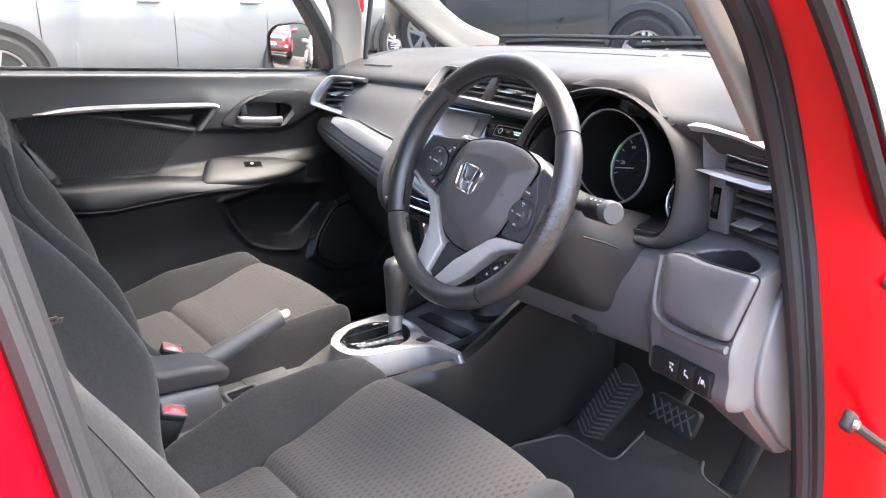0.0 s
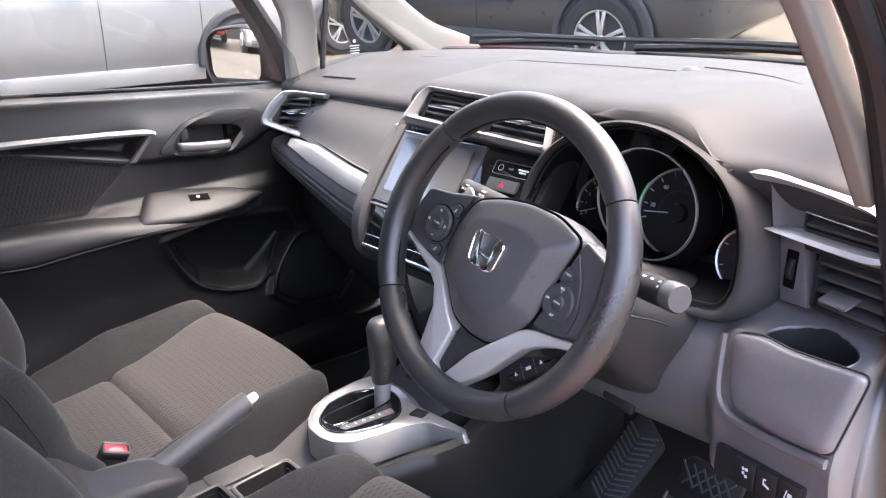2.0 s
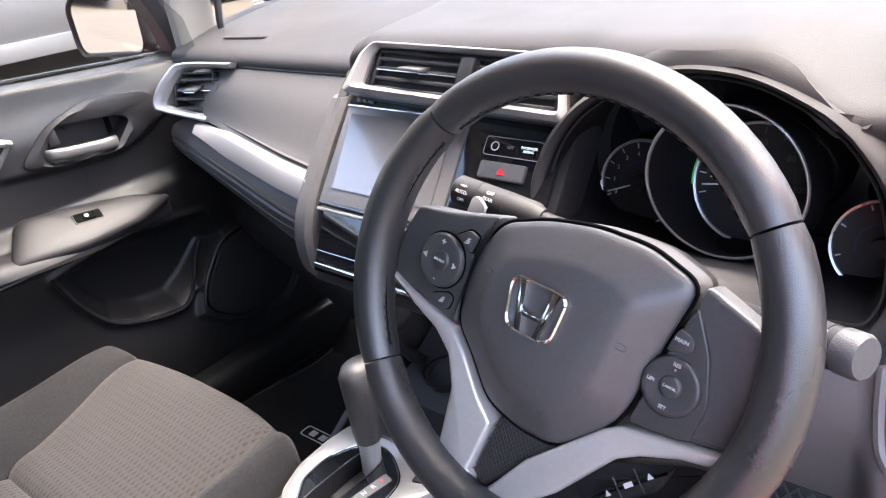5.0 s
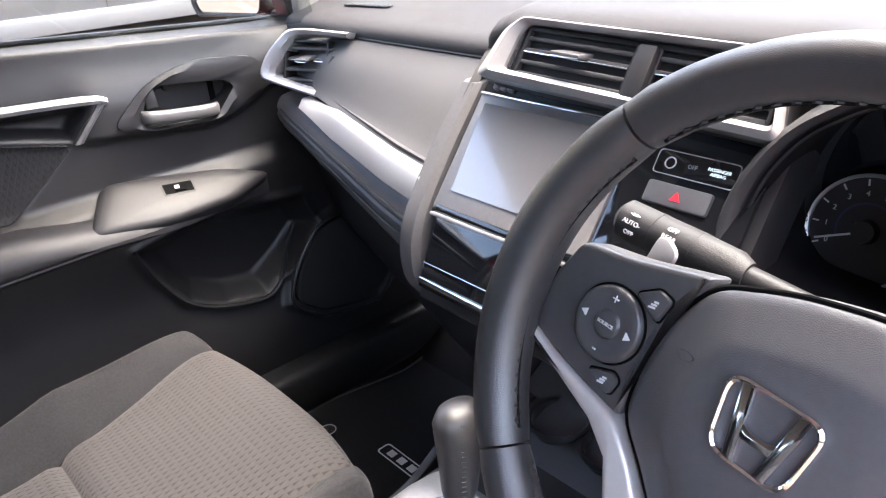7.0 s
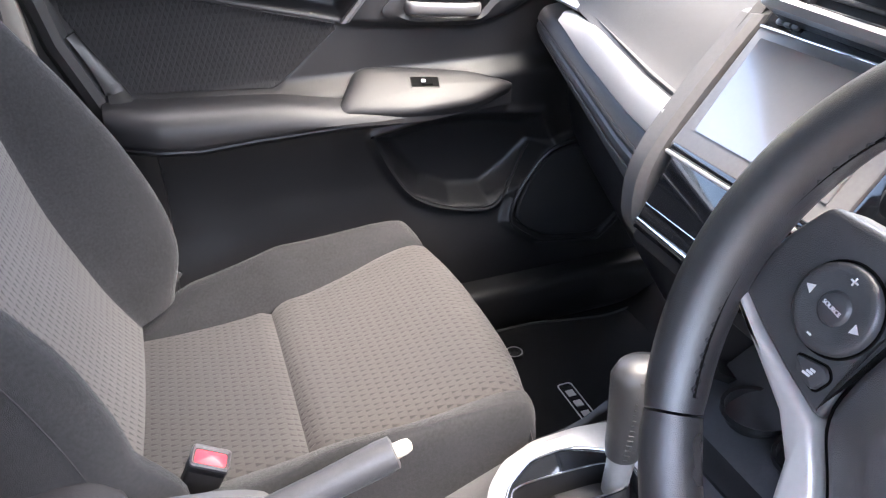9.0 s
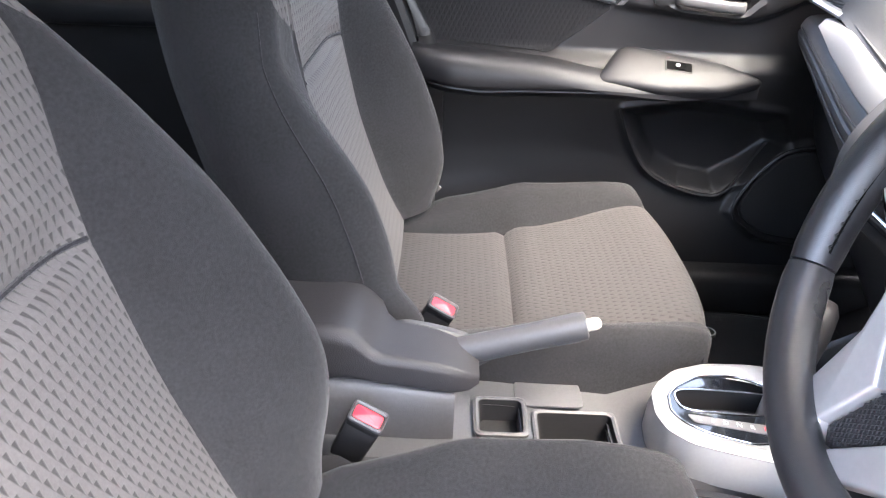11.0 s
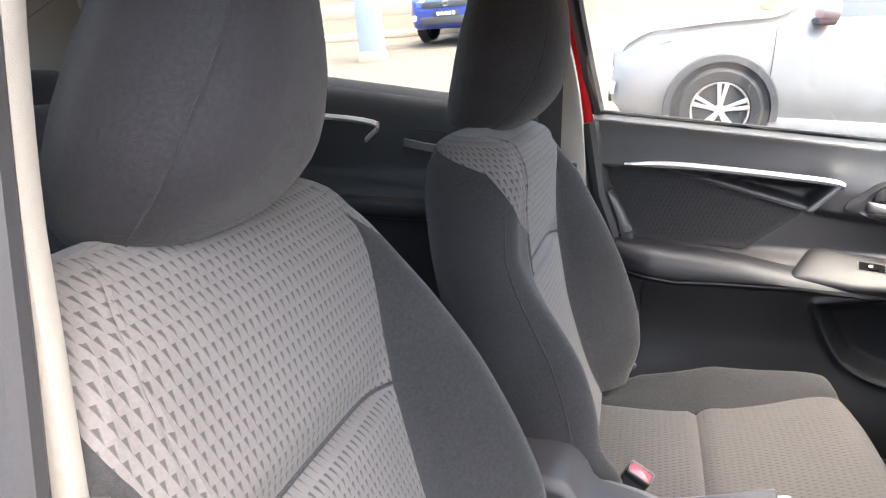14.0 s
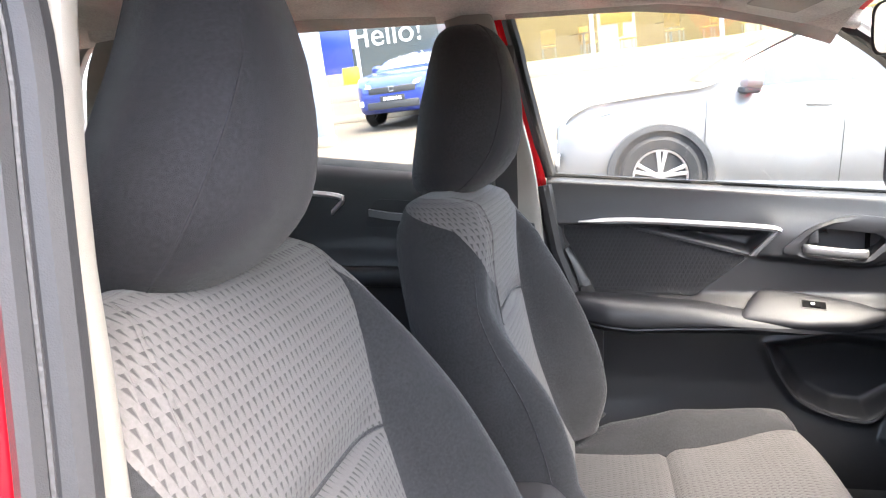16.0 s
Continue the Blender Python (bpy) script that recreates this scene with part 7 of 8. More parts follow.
open_tray("coin_tray", 0.072, 0.066, 0.026, axes((-0.020, 0.276, 0.529), (1, 0, 0), (0, 1, 0)), "small dark coin tray")
open_tray("front_tray", 0.11, 0.105, 0.040, axes((0.012, 0.368, 0.522), (1, 0, 0), (0, 1, 0)), "shallow dark tray before the armrest")
part("tray_lid", prism(rounded([(-0.024, -0.043), (0.024, -0.043), (0.024, 0.043), (-0.024, 0.043)], 0.008), 0.0022, axes((-0.073, 0.340, 0.5245), (1, 0, 0), (0, 1, 0)), 0.001), M["console"], CON)
rows = []
for p in spline([(-0.100, 0.02, 0.622), (-0.104, 0.12, 0.614), (-0.105, 0.225, 0.594), (-0.108, 0.285, 0.556), (-0.104, 0.38, 0.536), (-0.100, 0.455, 0.530)], 26):
    rows.append([p + Vector((0.006, 0, -0.06)), p + Vector((0.006, 0, -0.003)), p + Vector((0.003, 0, 0)), p + Vector((-0.006, 0, 0)), p + Vector((-0.009, 0, -0.004)), p + Vector((-0.010, 0, -0.09))])
part("side_rail", loft(rows), M["grip"], CON, "pale grey rail beside the handbrake slot")

gs = thing("gear_selector", (-0.008, 0.594, 0.56), "black leather automatic gear lever with stitched seam", "gear lever")
g0, g1 = Vector((-0.008, 0.592, 0.556)), Vector((-0.008, 0.614, 0.722))
part("shaft", add_tube(bmesh.new(), [g0, g0.lerp(g1, 0.35)], [0.013, 0.015], 16), M["silver"], gs, "satin grey shaft")
hr = []
for t, w, d in ((0.30, 0.017, 0.018), (0.38, 0.020, 0.021), (0.55, 0.0215, 0.024), (0.75, 0.0225, 0.028), (0.90, 0.022, 0.029), (0.97, 0.0175, 0.024), (1.0, 0.008, 0.012)):
    c = g0.lerp(g1, t) + Vector((0, -0.006 * bump1(t, 0.6, 1), 0))
    hr.append([c + Vector((w * math.cos(a), d * math.sin(a), 0)) for a in np.linspace(0, 2 * math.pi, 20, endpoint=False)])
part("knob", loft(hr), M["leather"], gs, "black leather knob", smooth=60)
bm = bmesh.new()
for k in range(16):
    z = lerp(0.36, 0.92, k / 15)
    c = g0.lerp(g1, z) + Vector((0.0195, -0.010 - 0.004 * z, 0))
    add_tube(bm, [c + Vector((0, -0.003, 0.002)), c + Vector((0, 0.003, -0.001))], 0.0007, 5)
part("stitching", bm, M["thread"], gs)

hb = thing("handbrake", (-0.05, 0.22, 0.52), "grey handbrake lever with ivory release button", "handbrake")
h0, h1 = Vector((-0.052, 0.205, 0.598)), Vector((-0.048, 0.372, 0.651))
rings = []
for t, r in ((0, 0.016), (0.15, 0.0165), (0.6, 0.0155), (0.92, 0.0165), (0.99, 0.0155), (1.0, 0.012)):
    c = h0.lerp(h1, t)
    rings.append([c + Vector((r * 0.95 * math.cos(a), -0.3 * r * math.sin(a), r * 1.1 * math.sin(a))) for a in np.linspace(0, 2 * math.pi, 18, endpoint=False)])
part("grip", loft(rings), M["grip"], hb)
part("release_button", add_tube(bmesh.new(), [h1 + (h1 - h0).normalized() * q for q in (0, 0.010, 0.015, 0.017)], [0.0078, 0.0076, 0.006, 0.002], 14), M["ivory"], hb, "ivory release button")
part("gaiter", loft([[c + Vector((r * math.cos(a), 0.5 * r * math.sin(a), 0.9 * r * math.sin(a))) for a in np.linspace(0, 2 * math.pi, 14, endpoint=False)] for c, r in ((Vector((-0.052, 0.17, 0.57)), 0.036), (Vector((-0.052, 0.20, 0.58)), 0.026), (Vector((-0.052, 0.225, 0.60)), 0.017))]), M["dark"], hb)

# armrest box behind the lever
ab = thing("console_armrest", (-0.02, 0.10, 0.50), "dark grey padded console armrest with stepped lid", "armrest")


def box_ring(y, w, z0, z1, cx=-0.050):
    return [Vector((cx + p[0] * w, y, lerp(z0, z1, p[1]))) for p in rounded([(-1, 0), (1, 0), (1.0, 0.80), (0.86, 1), (-0.86, 1), (-1.0, 0.80)], 0.16, 5)]


lid_tab = [(-0.14, 0.066, 0.612, 0.668), (0.0, 0.068, 0.608, 0.674), (0.080, 0.068, 0.606, 0.674), (0.100, 0.068, 0.605, 0.669), (0.112, 0.068, 0.604, 0.658), (0.122, 0.066, 0.603, 0.645, -0.048), (0.134, 0.050, 0.602, 0.640, -0.032), (0.145, 0.044, 0.601, 0.638, -0.026), (0.17, 0.042, 0.598, 0.635, -0.024), (0.195, 0.041, 0.594, 0.630, -0.024), (0.218, 0.038, 0.590, 0.622, -0.024), (0.234, 0.031, 0.588, 0.612, -0.025), (0.246, 0.020, 0.590, 0.602, -0.026)]
part("lid", loft([box_ring(*q) for q in lid_tab]), M["armrest"], ab, "stepped padded lid", smooth=40)
part("bin", loft([[v + Vector((0.006, 0, 0)) for v in box_ring(q[0], q[1] - 0.002, 0.49, q[2] - 0.003, *q[4:])] for q in lid_tab[:-2]]), M["console"], ab, "grey plastic bin under the lid", smooth=50)


def buckle(x, y, z, along, face):
    """A buckle with the middle of its top at x, y, z; along: its broad way, face: the way its button looks."""
    b = thing("belt_buckle", (x, y, z - 0.1), "seat belt buckle with a red press button", "seat belt buckle", "belt buckles")
    a, f = Vector(along).normalized(), Vector(face)
    m = axes((x, y, z), a, f.cross(a))
    part("case", loft([[m @ Vector((p[0] * k, p[1] * k, h)) for p in rounded([(-0.020, -0.0135), (0.020, -0.0135), (0.020, 0.0135), (-0.020, 0.0135)], 0.005, 3)] for k, h in ((0.94, -0.001), (1.0, -0.004), (1.0, -0.012), (0.975, -0.0125), (0.975, -0.0135), (1.0, -0.014), (0.96, -0.075), (0.86, -0.088))]), M["black"], b, smooth=40)
    part("rim", ring(rounded([(-0.0205, -0.0138), (0.0205, -0.0138), (0.0205, 0.0138), (-0.0205, 0.0138)], 0.005), rounded([(-0.0178, -0.0100), (0.0178, -0.0100), (0.0178, 0.0088), (-0.0178, 0.0088)], 0.004), 0.0045, m @ Matrix.Translation((0, 0, -0.004)), 0.001), M["grip"], b, "thin pale rim of the buckle")
    part("button", pillow(rounded([(-0.0172, -0.0095), (0.0172, -0.0095), (0.0172, 0.0082), (-0.0172, 0.0082)], 0.004), 0.004, m @ Matrix.Translation((0, 0, -0.004)), 0.002), M["red_plastic"], b, "red press button")
    part("stem", box((0.024, 0.010, 0.14), m @ Matrix.Translation((0, 0, -0.15)), 0.003), M["black"], b)


buckle(0.0700, 0.1250, 0.601, (0.17, 0.90, -0.40), (0.30, 0.33, 0.9))
buckle(-0.1598, 0.2015, 0.601, (0.16, 0.90, -0.45), (0.25, 0.38, 0.9))

# ---- footwells ----
def floor_mat(name, pts, label, hole=None):
    t = thing(name, (pts[0][0], pts[0][1], 0.31), label, "floor mat", "floor mats")
    pts = rounded(pts, 0.03, 5)
    part("mat_pad", prism(pts, 0.008, Matrix.Translation((0, 0, 0.306)), 0.002), M["mat"], t)
    part("binding", tube([Vector((p[0], p[1], 0.3135)) for p in pts], 0.0032, 6, closed=True), M["binding"], t, "grey bound edge")
    return t


pm = floor_mat("floor_mat", [(-0.150, 0.56), (-0.620, 0.56), (-0.635, 0.78), (-0.600, 0.95), (-0.62, 1.06), (-0.17, 1.06)], "black pile passenger mat with a small sewn badge")
part("eyelet", revolve([(0.0, 0.002), (0.006, 0.003), (0.008, 0.006), (0.015, 0.006), (0.017, 0.0)], Matrix.Translation((-0.551, 0.727, 0.314)), 24), M["dark"], pm, "grey fixing eyelet")
part("eyelet_rim", revolve([(0.0135, 0.0065), (0.0155, 0.0075), (0.0165, 0.0065)], Matrix.Translation((-0.551, 0.727, 0.314)), 24), M["grey_print"], pm)
JB = axes((-0.372, 0.772, 0.3145), (1, 0.0, 0), (0, 1, 0))
jo = rounded([(-0.070, -0.014), (0.070, -0.014), (0.070, 0.014), (-0.070, 0.014)], 0.008)
part("badge", ring(jo, [(p[0] * 0.965, p[1] * 0.84) for p in jo], 0.001, JB), M["white"], pm, "white oblong sewn badge with bars")
for k in range(4):
    part("badge_bar", box((0.016, 0.014, 0.001), JB @ Matrix.Translation((-0.042 + 0.028 * k, 0, 0.0008)), 0), M["white"], pm)
dm = floor_mat("floor_mat", [(0.150, 0.45), (0.60, 0.45), (0.60, 0.93), (0.47, 0.96), (0.43, 1.045), (0.29, 1.07), (0.335, 0.87), (0.20, 0.876), (0.150, 0.72)], "black pile driver's mat")

fr_ = thing("footrest", (0.24, 0.97, 0.31), "black ribbed rubber footrest pad", "footrest")
FT = axes((0.232, 0.975, 0.355), (1, 0.0, -0.25), (0.10, 0.62, 0.78))
part("pad", prism(rounded([(-0.048, -0.095), (0.036, -0.095), (0.046, 0.070), (-0.004, 0.098), (-0.030, 0.098)], 0.010), 0.012, FT, 0.003), M["black"], fr_)
for k in range(13):
    for s in (-1, 1):
        part("rib", box((0.034, 0.0035, 0.003), FT @ Matrix.Translation((s * 0.017 - 0.002, -0.072 + 0.0115 * k, 0.0125)) @ Matrix.Rotation(s * radians(28), 4, "Z"), 0), M["grip"], fr_)

bp = thing("brake_pedal", (0.425, 0.94, 0.42), "black ribbed rubber brake pedal", "pedal")
BP = axes((0.425, 0.935, 0.435), (1, 0, -0.06), (0, 0.45, 0.9))
part("pad", prism(rounded([(-0.052, -0.030), (0.050, -0.030), (0.054, 0.026), (-0.046, 0.030)], 0.012), 0.016, BP, 0.004), M["black"], bp)
for k in range(9):
    part("rib", box((0.048, 0.003, 0.003), BP @ Matrix.Translation((-0.036 + 0.009 * k, 0, 0.017)) @ Matrix.Rotation(radians(52 if k % 2 else -52), 4, "Z"), 0), M["grip"], bp)
part("arm", tube([BP @ Vector((0, 0.01, -0.004)), (0.425, 1.06, 0.55), (0.42, 1.08, 0.68)], 0.009, 8), M["dark"], bp)
ap = thing("accelerator_pedal", (0.57, 0.94, 0.38), "black ribbed accelerator pedal", "pedal")
AP = axes((0.570, 0.93, 0.408), (1, 0, -0.05), (0.10, 0.5, 0.86))
part("pad", prism(rounded([(-0.021, -0.058), (0.017, -0.058), (0.024, 0.050), (-0.010, 0.054)], 0.008), 0.012, AP, 0.003), M["black"], ap)
for k in range(5):
    part("rib", box((0.002, 0.09, 0.002), AP @ Matrix.Translation((-0.014 + 0.0075 * k, 0, 0.0125)), 0), M["dark"], ap)
part("arm", tube([AP @ Vector((0, 0.045, 0)), (0.585, 1.03, 0.56), (0.58, 1.06, 0.66)], 0.009, 8), M["dark"], ap)

# ---- the driver's door opening ----
body = thing("body_side", (0.76, 0.4, 0.3), "red painted body side round the open driver's doorway", "car body", kind="structure")
inner = [(0.640, 0.38, 1.365), (0.672, 0.50, 1.275), (0.690, 0.587, 1.182), (0.692, 0.657, 1.089), (0.703, 0.712, 0.945), (0.722, 0.730, 0.81), (0.726, 0.785, 0.60), (0.722, 0.815, 0.45), (0.710, 0.78, 0.36), (0.700, 0.40, 0.335), (0.680, 0.05, 0.345), (0.665, -0.055, 0.45), (0.655, -0.078, 0.70), (0.640, -0.100, 0.93), (0.622, -0.114, 1.06), (0.597, -0.132, 1.22), (0.560, -0.15, 1.40), (0.575, 0.12, 1.435), (0.600, 0.28, 1.415)]
ip = spline(inner + inner[:1], 120)[:-1]
part("door_seal", tube(ip, 0.013, 10, closed=True), M["seal"], body, "dark grey rubber door seal")
part("door_seal_bead", tube([p + Vector((0.012, 0.006 * math.copysign(1, p.y - 0.35), 0)) for p in ip], 0.0042, 6, closed=True), M["rib"], body, "ribbed rubber bead")
part("door_seal_lip", tube([p + Vector((0.018, 0.012 * math.copysign(1, p.y - 0.35), 0)) for p in ip], 0.009, 8, closed=True), M["seal"], body)


def red_flange(d1, d2, mat, name, lab=""):
    """The painted return of the doorway: a band outside the seal."""
    rows = []
    for p in ip + ip[:1]:
        o = Vector((0, p.y - 0.32, p.z - 0.88))
        o = Vector((0, o.y / 0.5, o.z / 0.55)).normalized()
        row = []
        for dx, dr in d1:
            row.append(p + Vector((dx, o.y * dr, o.z * dr)))
        rows.append(row)
    return part(name, sheet(rows, 0.004, (0, 0.2, 1)), mat, body, lab, smooth=50)


red_flange([(0.008, 0.010), (0.03, 0.030), (0.060, 0.042), (0.080, 0.060), (0.092, 0.085), (0.094, 0.30)], 0, M["red"], "door_frame", "glossy red painted door frame")
# the open driver's door, whose quarter window edge stands past the hinge pillar
OD = thing("door_4", (0.86, 0.86, 0.4), "open driver's door with black window gasket", "car door", kind="structure")
gk = [(0.80, 0.500, 1.215), (0.80, 0.548, 1.180), (0.80, 0.645, 1.080), (0.80, 0.735, 0.975), (0.80, 0.800, 0.900), (0.80, 0.840, 0.86)]
part("gasket", tube(spline(gk, 16), 0.011, 8), M["seal"], OD, "black rubber window gasket")
part("gasket_edge", tube([p + Vector((0.012, 0.012, 0.004)) for p in spline(gk, 16)], 0.003, 6), M["black"], OD)
og = part("window", prism([(0.555, 1.19), (0.65, 1.092), (0.80, 0.915), (1.05, 0.90), (0.92, 1.06), (0.72, 1.20)], 0.004, axes((0.812, 0, 0), (0, 1, 0), (0, 0, 1))), M["tint"], OD, "grey quarter window of the open door")
part("outer_frame", tube([(0.816, 0.58, 1.215), (0.816, 0.72, 1.205), (0.82, 0.92, 1.07), (0.82, 1.06, 0.91)], 0.016, 8), M["red"], OD, "red window frame")
part("hinge", box((0.03, 0.03, 0.022), Matrix.Translation((0.815, 0.805, 0.845)), 0.006), M["red"], OD)
part("bolt", revolve([(0.0, 0.006), (0.008, 0.005), (0.010, 0.0)], axes((0.803, 0.790, 0.845), (0, 1, 0), (0, 0, 1)), 14), M["dark"], OD)
# cream inner pillar trims on the driver's side
side_pillar("pillar_trim_driver", [(0.600, -0.1375, 0.970), (0.596, -0.144, 1.06), (0.590, -0.152, 1.14), (0.573, -0.160, 1.26), (0.535, -0.170, 1.42)], 0.07, 0.020, M["cream"], "cream centre pillar trim by the driver")
side_pillar("pillar_lower_driver", [(0.630, -0.125, 0.40), (0.620, -0.130, 0.80), (0.603, -0.1365, 0.967)], 0.07, 0.024, M["dark"], "dark grey lower pillar trim by the driver")
side_pillar("pillar_trim_screen", [(0.655, 1.00, 1.06), (0.635, 0.92, 1.17), (0.61, 0.80, 1.29), (0.58, 0.60, 1.42)], 0.05, 0.04, M["cream"], "cream plastic windscreen pillar trim")
side_pillar("pillar_trim_corner", [(0.672, 0.70, 1.03), (0.665, 0.62, 1.13), (0.648, 0.52, 1.25), (0.60, 0.40, 1.40)], 0.04, 0.02, M["cream"], "cream trim along the door frame")
# belt anchor on the driver's pillar
an = thing("seat_belt", (0.61, -0.09, 0.98), "black seat belt tongue beside the cream pillar", "seat belt")
TG = axes((0.604, -0.092, 0.984), (-0.62, 0.75, -0.2), (0.1, 0.3, 1)) @ Matrix.Scale(0.30, 4)
part("webbing", prism([(-0.018, -0.024), (0.018, -0.024), (0.019, -0.004), (-0.017, -0.004)], 0.003, TG), M["black"], an)
part("tongue", ring(rounded([(-0.028, -0.010), (0.030, -0.010), (0.030, 0.010), (-0.028, 0.010)], 0.004), rounded([(-0.020, -0.003), (0.022, -0.003), (0.022, 0.004), (-0.020, 0.004)], 0.002), 0.004, TG), M["dark"], an, "dark belt tongue with a slot")
part("tongue_tip", box((0.026, 0.014, 0.003), TG @ Matrix.Translation((0.038, -0.004, 0.001)), 0.001), M["dark"], an)
# bracket of the door check strap
ck = thing("door_check_strap", (0.80, 0.93, 0.55), "black steel door check strap at the hinge pillar", "door check")
part("strap", tube([(0.797, 0.757, 0.660), (0.803, 0.79, 0.635), (0.812, 0.83, 0.604), (0.825, 0.90, 0.545)], 0.0065, 8), M["dark"], ck)
part("bracket", box((0.014, 0.026, 0.026), Matrix.Translation((0.797, 0.757, 0.660)) @ pose(0, 0, 0, -40), 0.004), M["black"], ck)
part("bolt", revolve([(0.0, 0.006), (0.006, 0.005), (0.007, 0.0)], axes((0.805, 0.757, 0.660), (0, 1, 0), (0, 0, 1)), 14), M["steel"], ck)

# ---- outside: forecourt, parked cars, showroom ----
OUT = Matrix(((0.9972, -0.0112, 0.0740, -0.068), (0.0168, 0.9970, -0.0761, 0.071), (-0.0729, 0.0772, 0.9943, -0.010), (0, 0, 0, 1)))
asphalt = material("forecourt_asphalt", (0.070, 0.056, 0.039), 0.9, var=0.25, scale=8, bump=0.4, bscale=120)


def ground_z(x, y):
    """The forecourt climbs gently towards the showroom."""
    return 0.72 * bump1(-x, 7.0, 15.0) + 0.55 * bump1(-x, 15.0, 19.0) - 0.11 * min(max(y - 0.72, 0.0), 6.0) * bump1(-x, 3.6, 4.6) * (1 - bump1(-x, 9.0, 11.0))


rows = []
for x in list(np.linspace(-400, -30, 6)) + list(np.linspace(-26, 12, 60)) + list(np.linspace(20, 400, 6)):
    rows.append([OUT @ Vector((x, y, ground_z(x, y))) for y in list(np.linspace(-400, -30, 6)) + list(np.linspace(-25, 25, 30)) + list(np.linspace(30, 400, 6))])
whole("ground", loft(rows, closed=False), asphalt, "sun-bleached tan asphalt of the car forecourt", "ground", kind="structure")

PAINT = {
    "silver": material("silver_car_paint", (0.23, 0.23, 0.232), 0.35, metal=0.2, coat=0.8, var=0.03),
    "dark": material("dark_grey_car_paint", (0.03, 0.035, 0.04), 0.3, coat=1.0, var=0.04),
    "blue": material("blue_car_paint", (0.012, 0.035, 0.24), 0.3, coat=1.0, var=0.04),
    "white": material("white_car_paint", (0.7, 0.7, 0.7), 0.35, coat=0.8, var=0.03),
    "maroon": material("maroon_car_paint", (0.25, 0.01, 0.02), 0.3, coat=0.8, var=0.03),
}
tinted = material("tinted_car_glass", (0.05, 0.06, 0.065), 0.06, var=0.03, coat=1.0)
tyre_m = material("tyre_rubber", (0.02, 0.02, 0.021), 0.8, bump=0.3, bscale=200)
alloy = material("silver_alloy", (0.6, 0.6, 0.62), 0.3, metal=0.85, var=0.05)
cladding = material("grey_cladding", (0.035, 0.036, 0.038), 0.7, bump=0.3, bscale=300)
lamp_m = material("headlamp_glass", (0.6, 0.62, 0.64), 0.08, coat=1.0, var=0.05)
screen_m = material("car_windscreen", (0.16, 0.175, 0.18), 0.1, coat=0.5, var=0.05)
redlamp = material("tail_lamp_glass", (0.45, 0.01, 0.015), 0.1, coat=1.0, var=0.05)
plate_y = material("yellow_plate", (0.8, 0.55, 0.02), 0.4, var=0.03)
plate_w = material("white_plate", (0.75, 0.75, 0.75), 0.4, var=0.03)


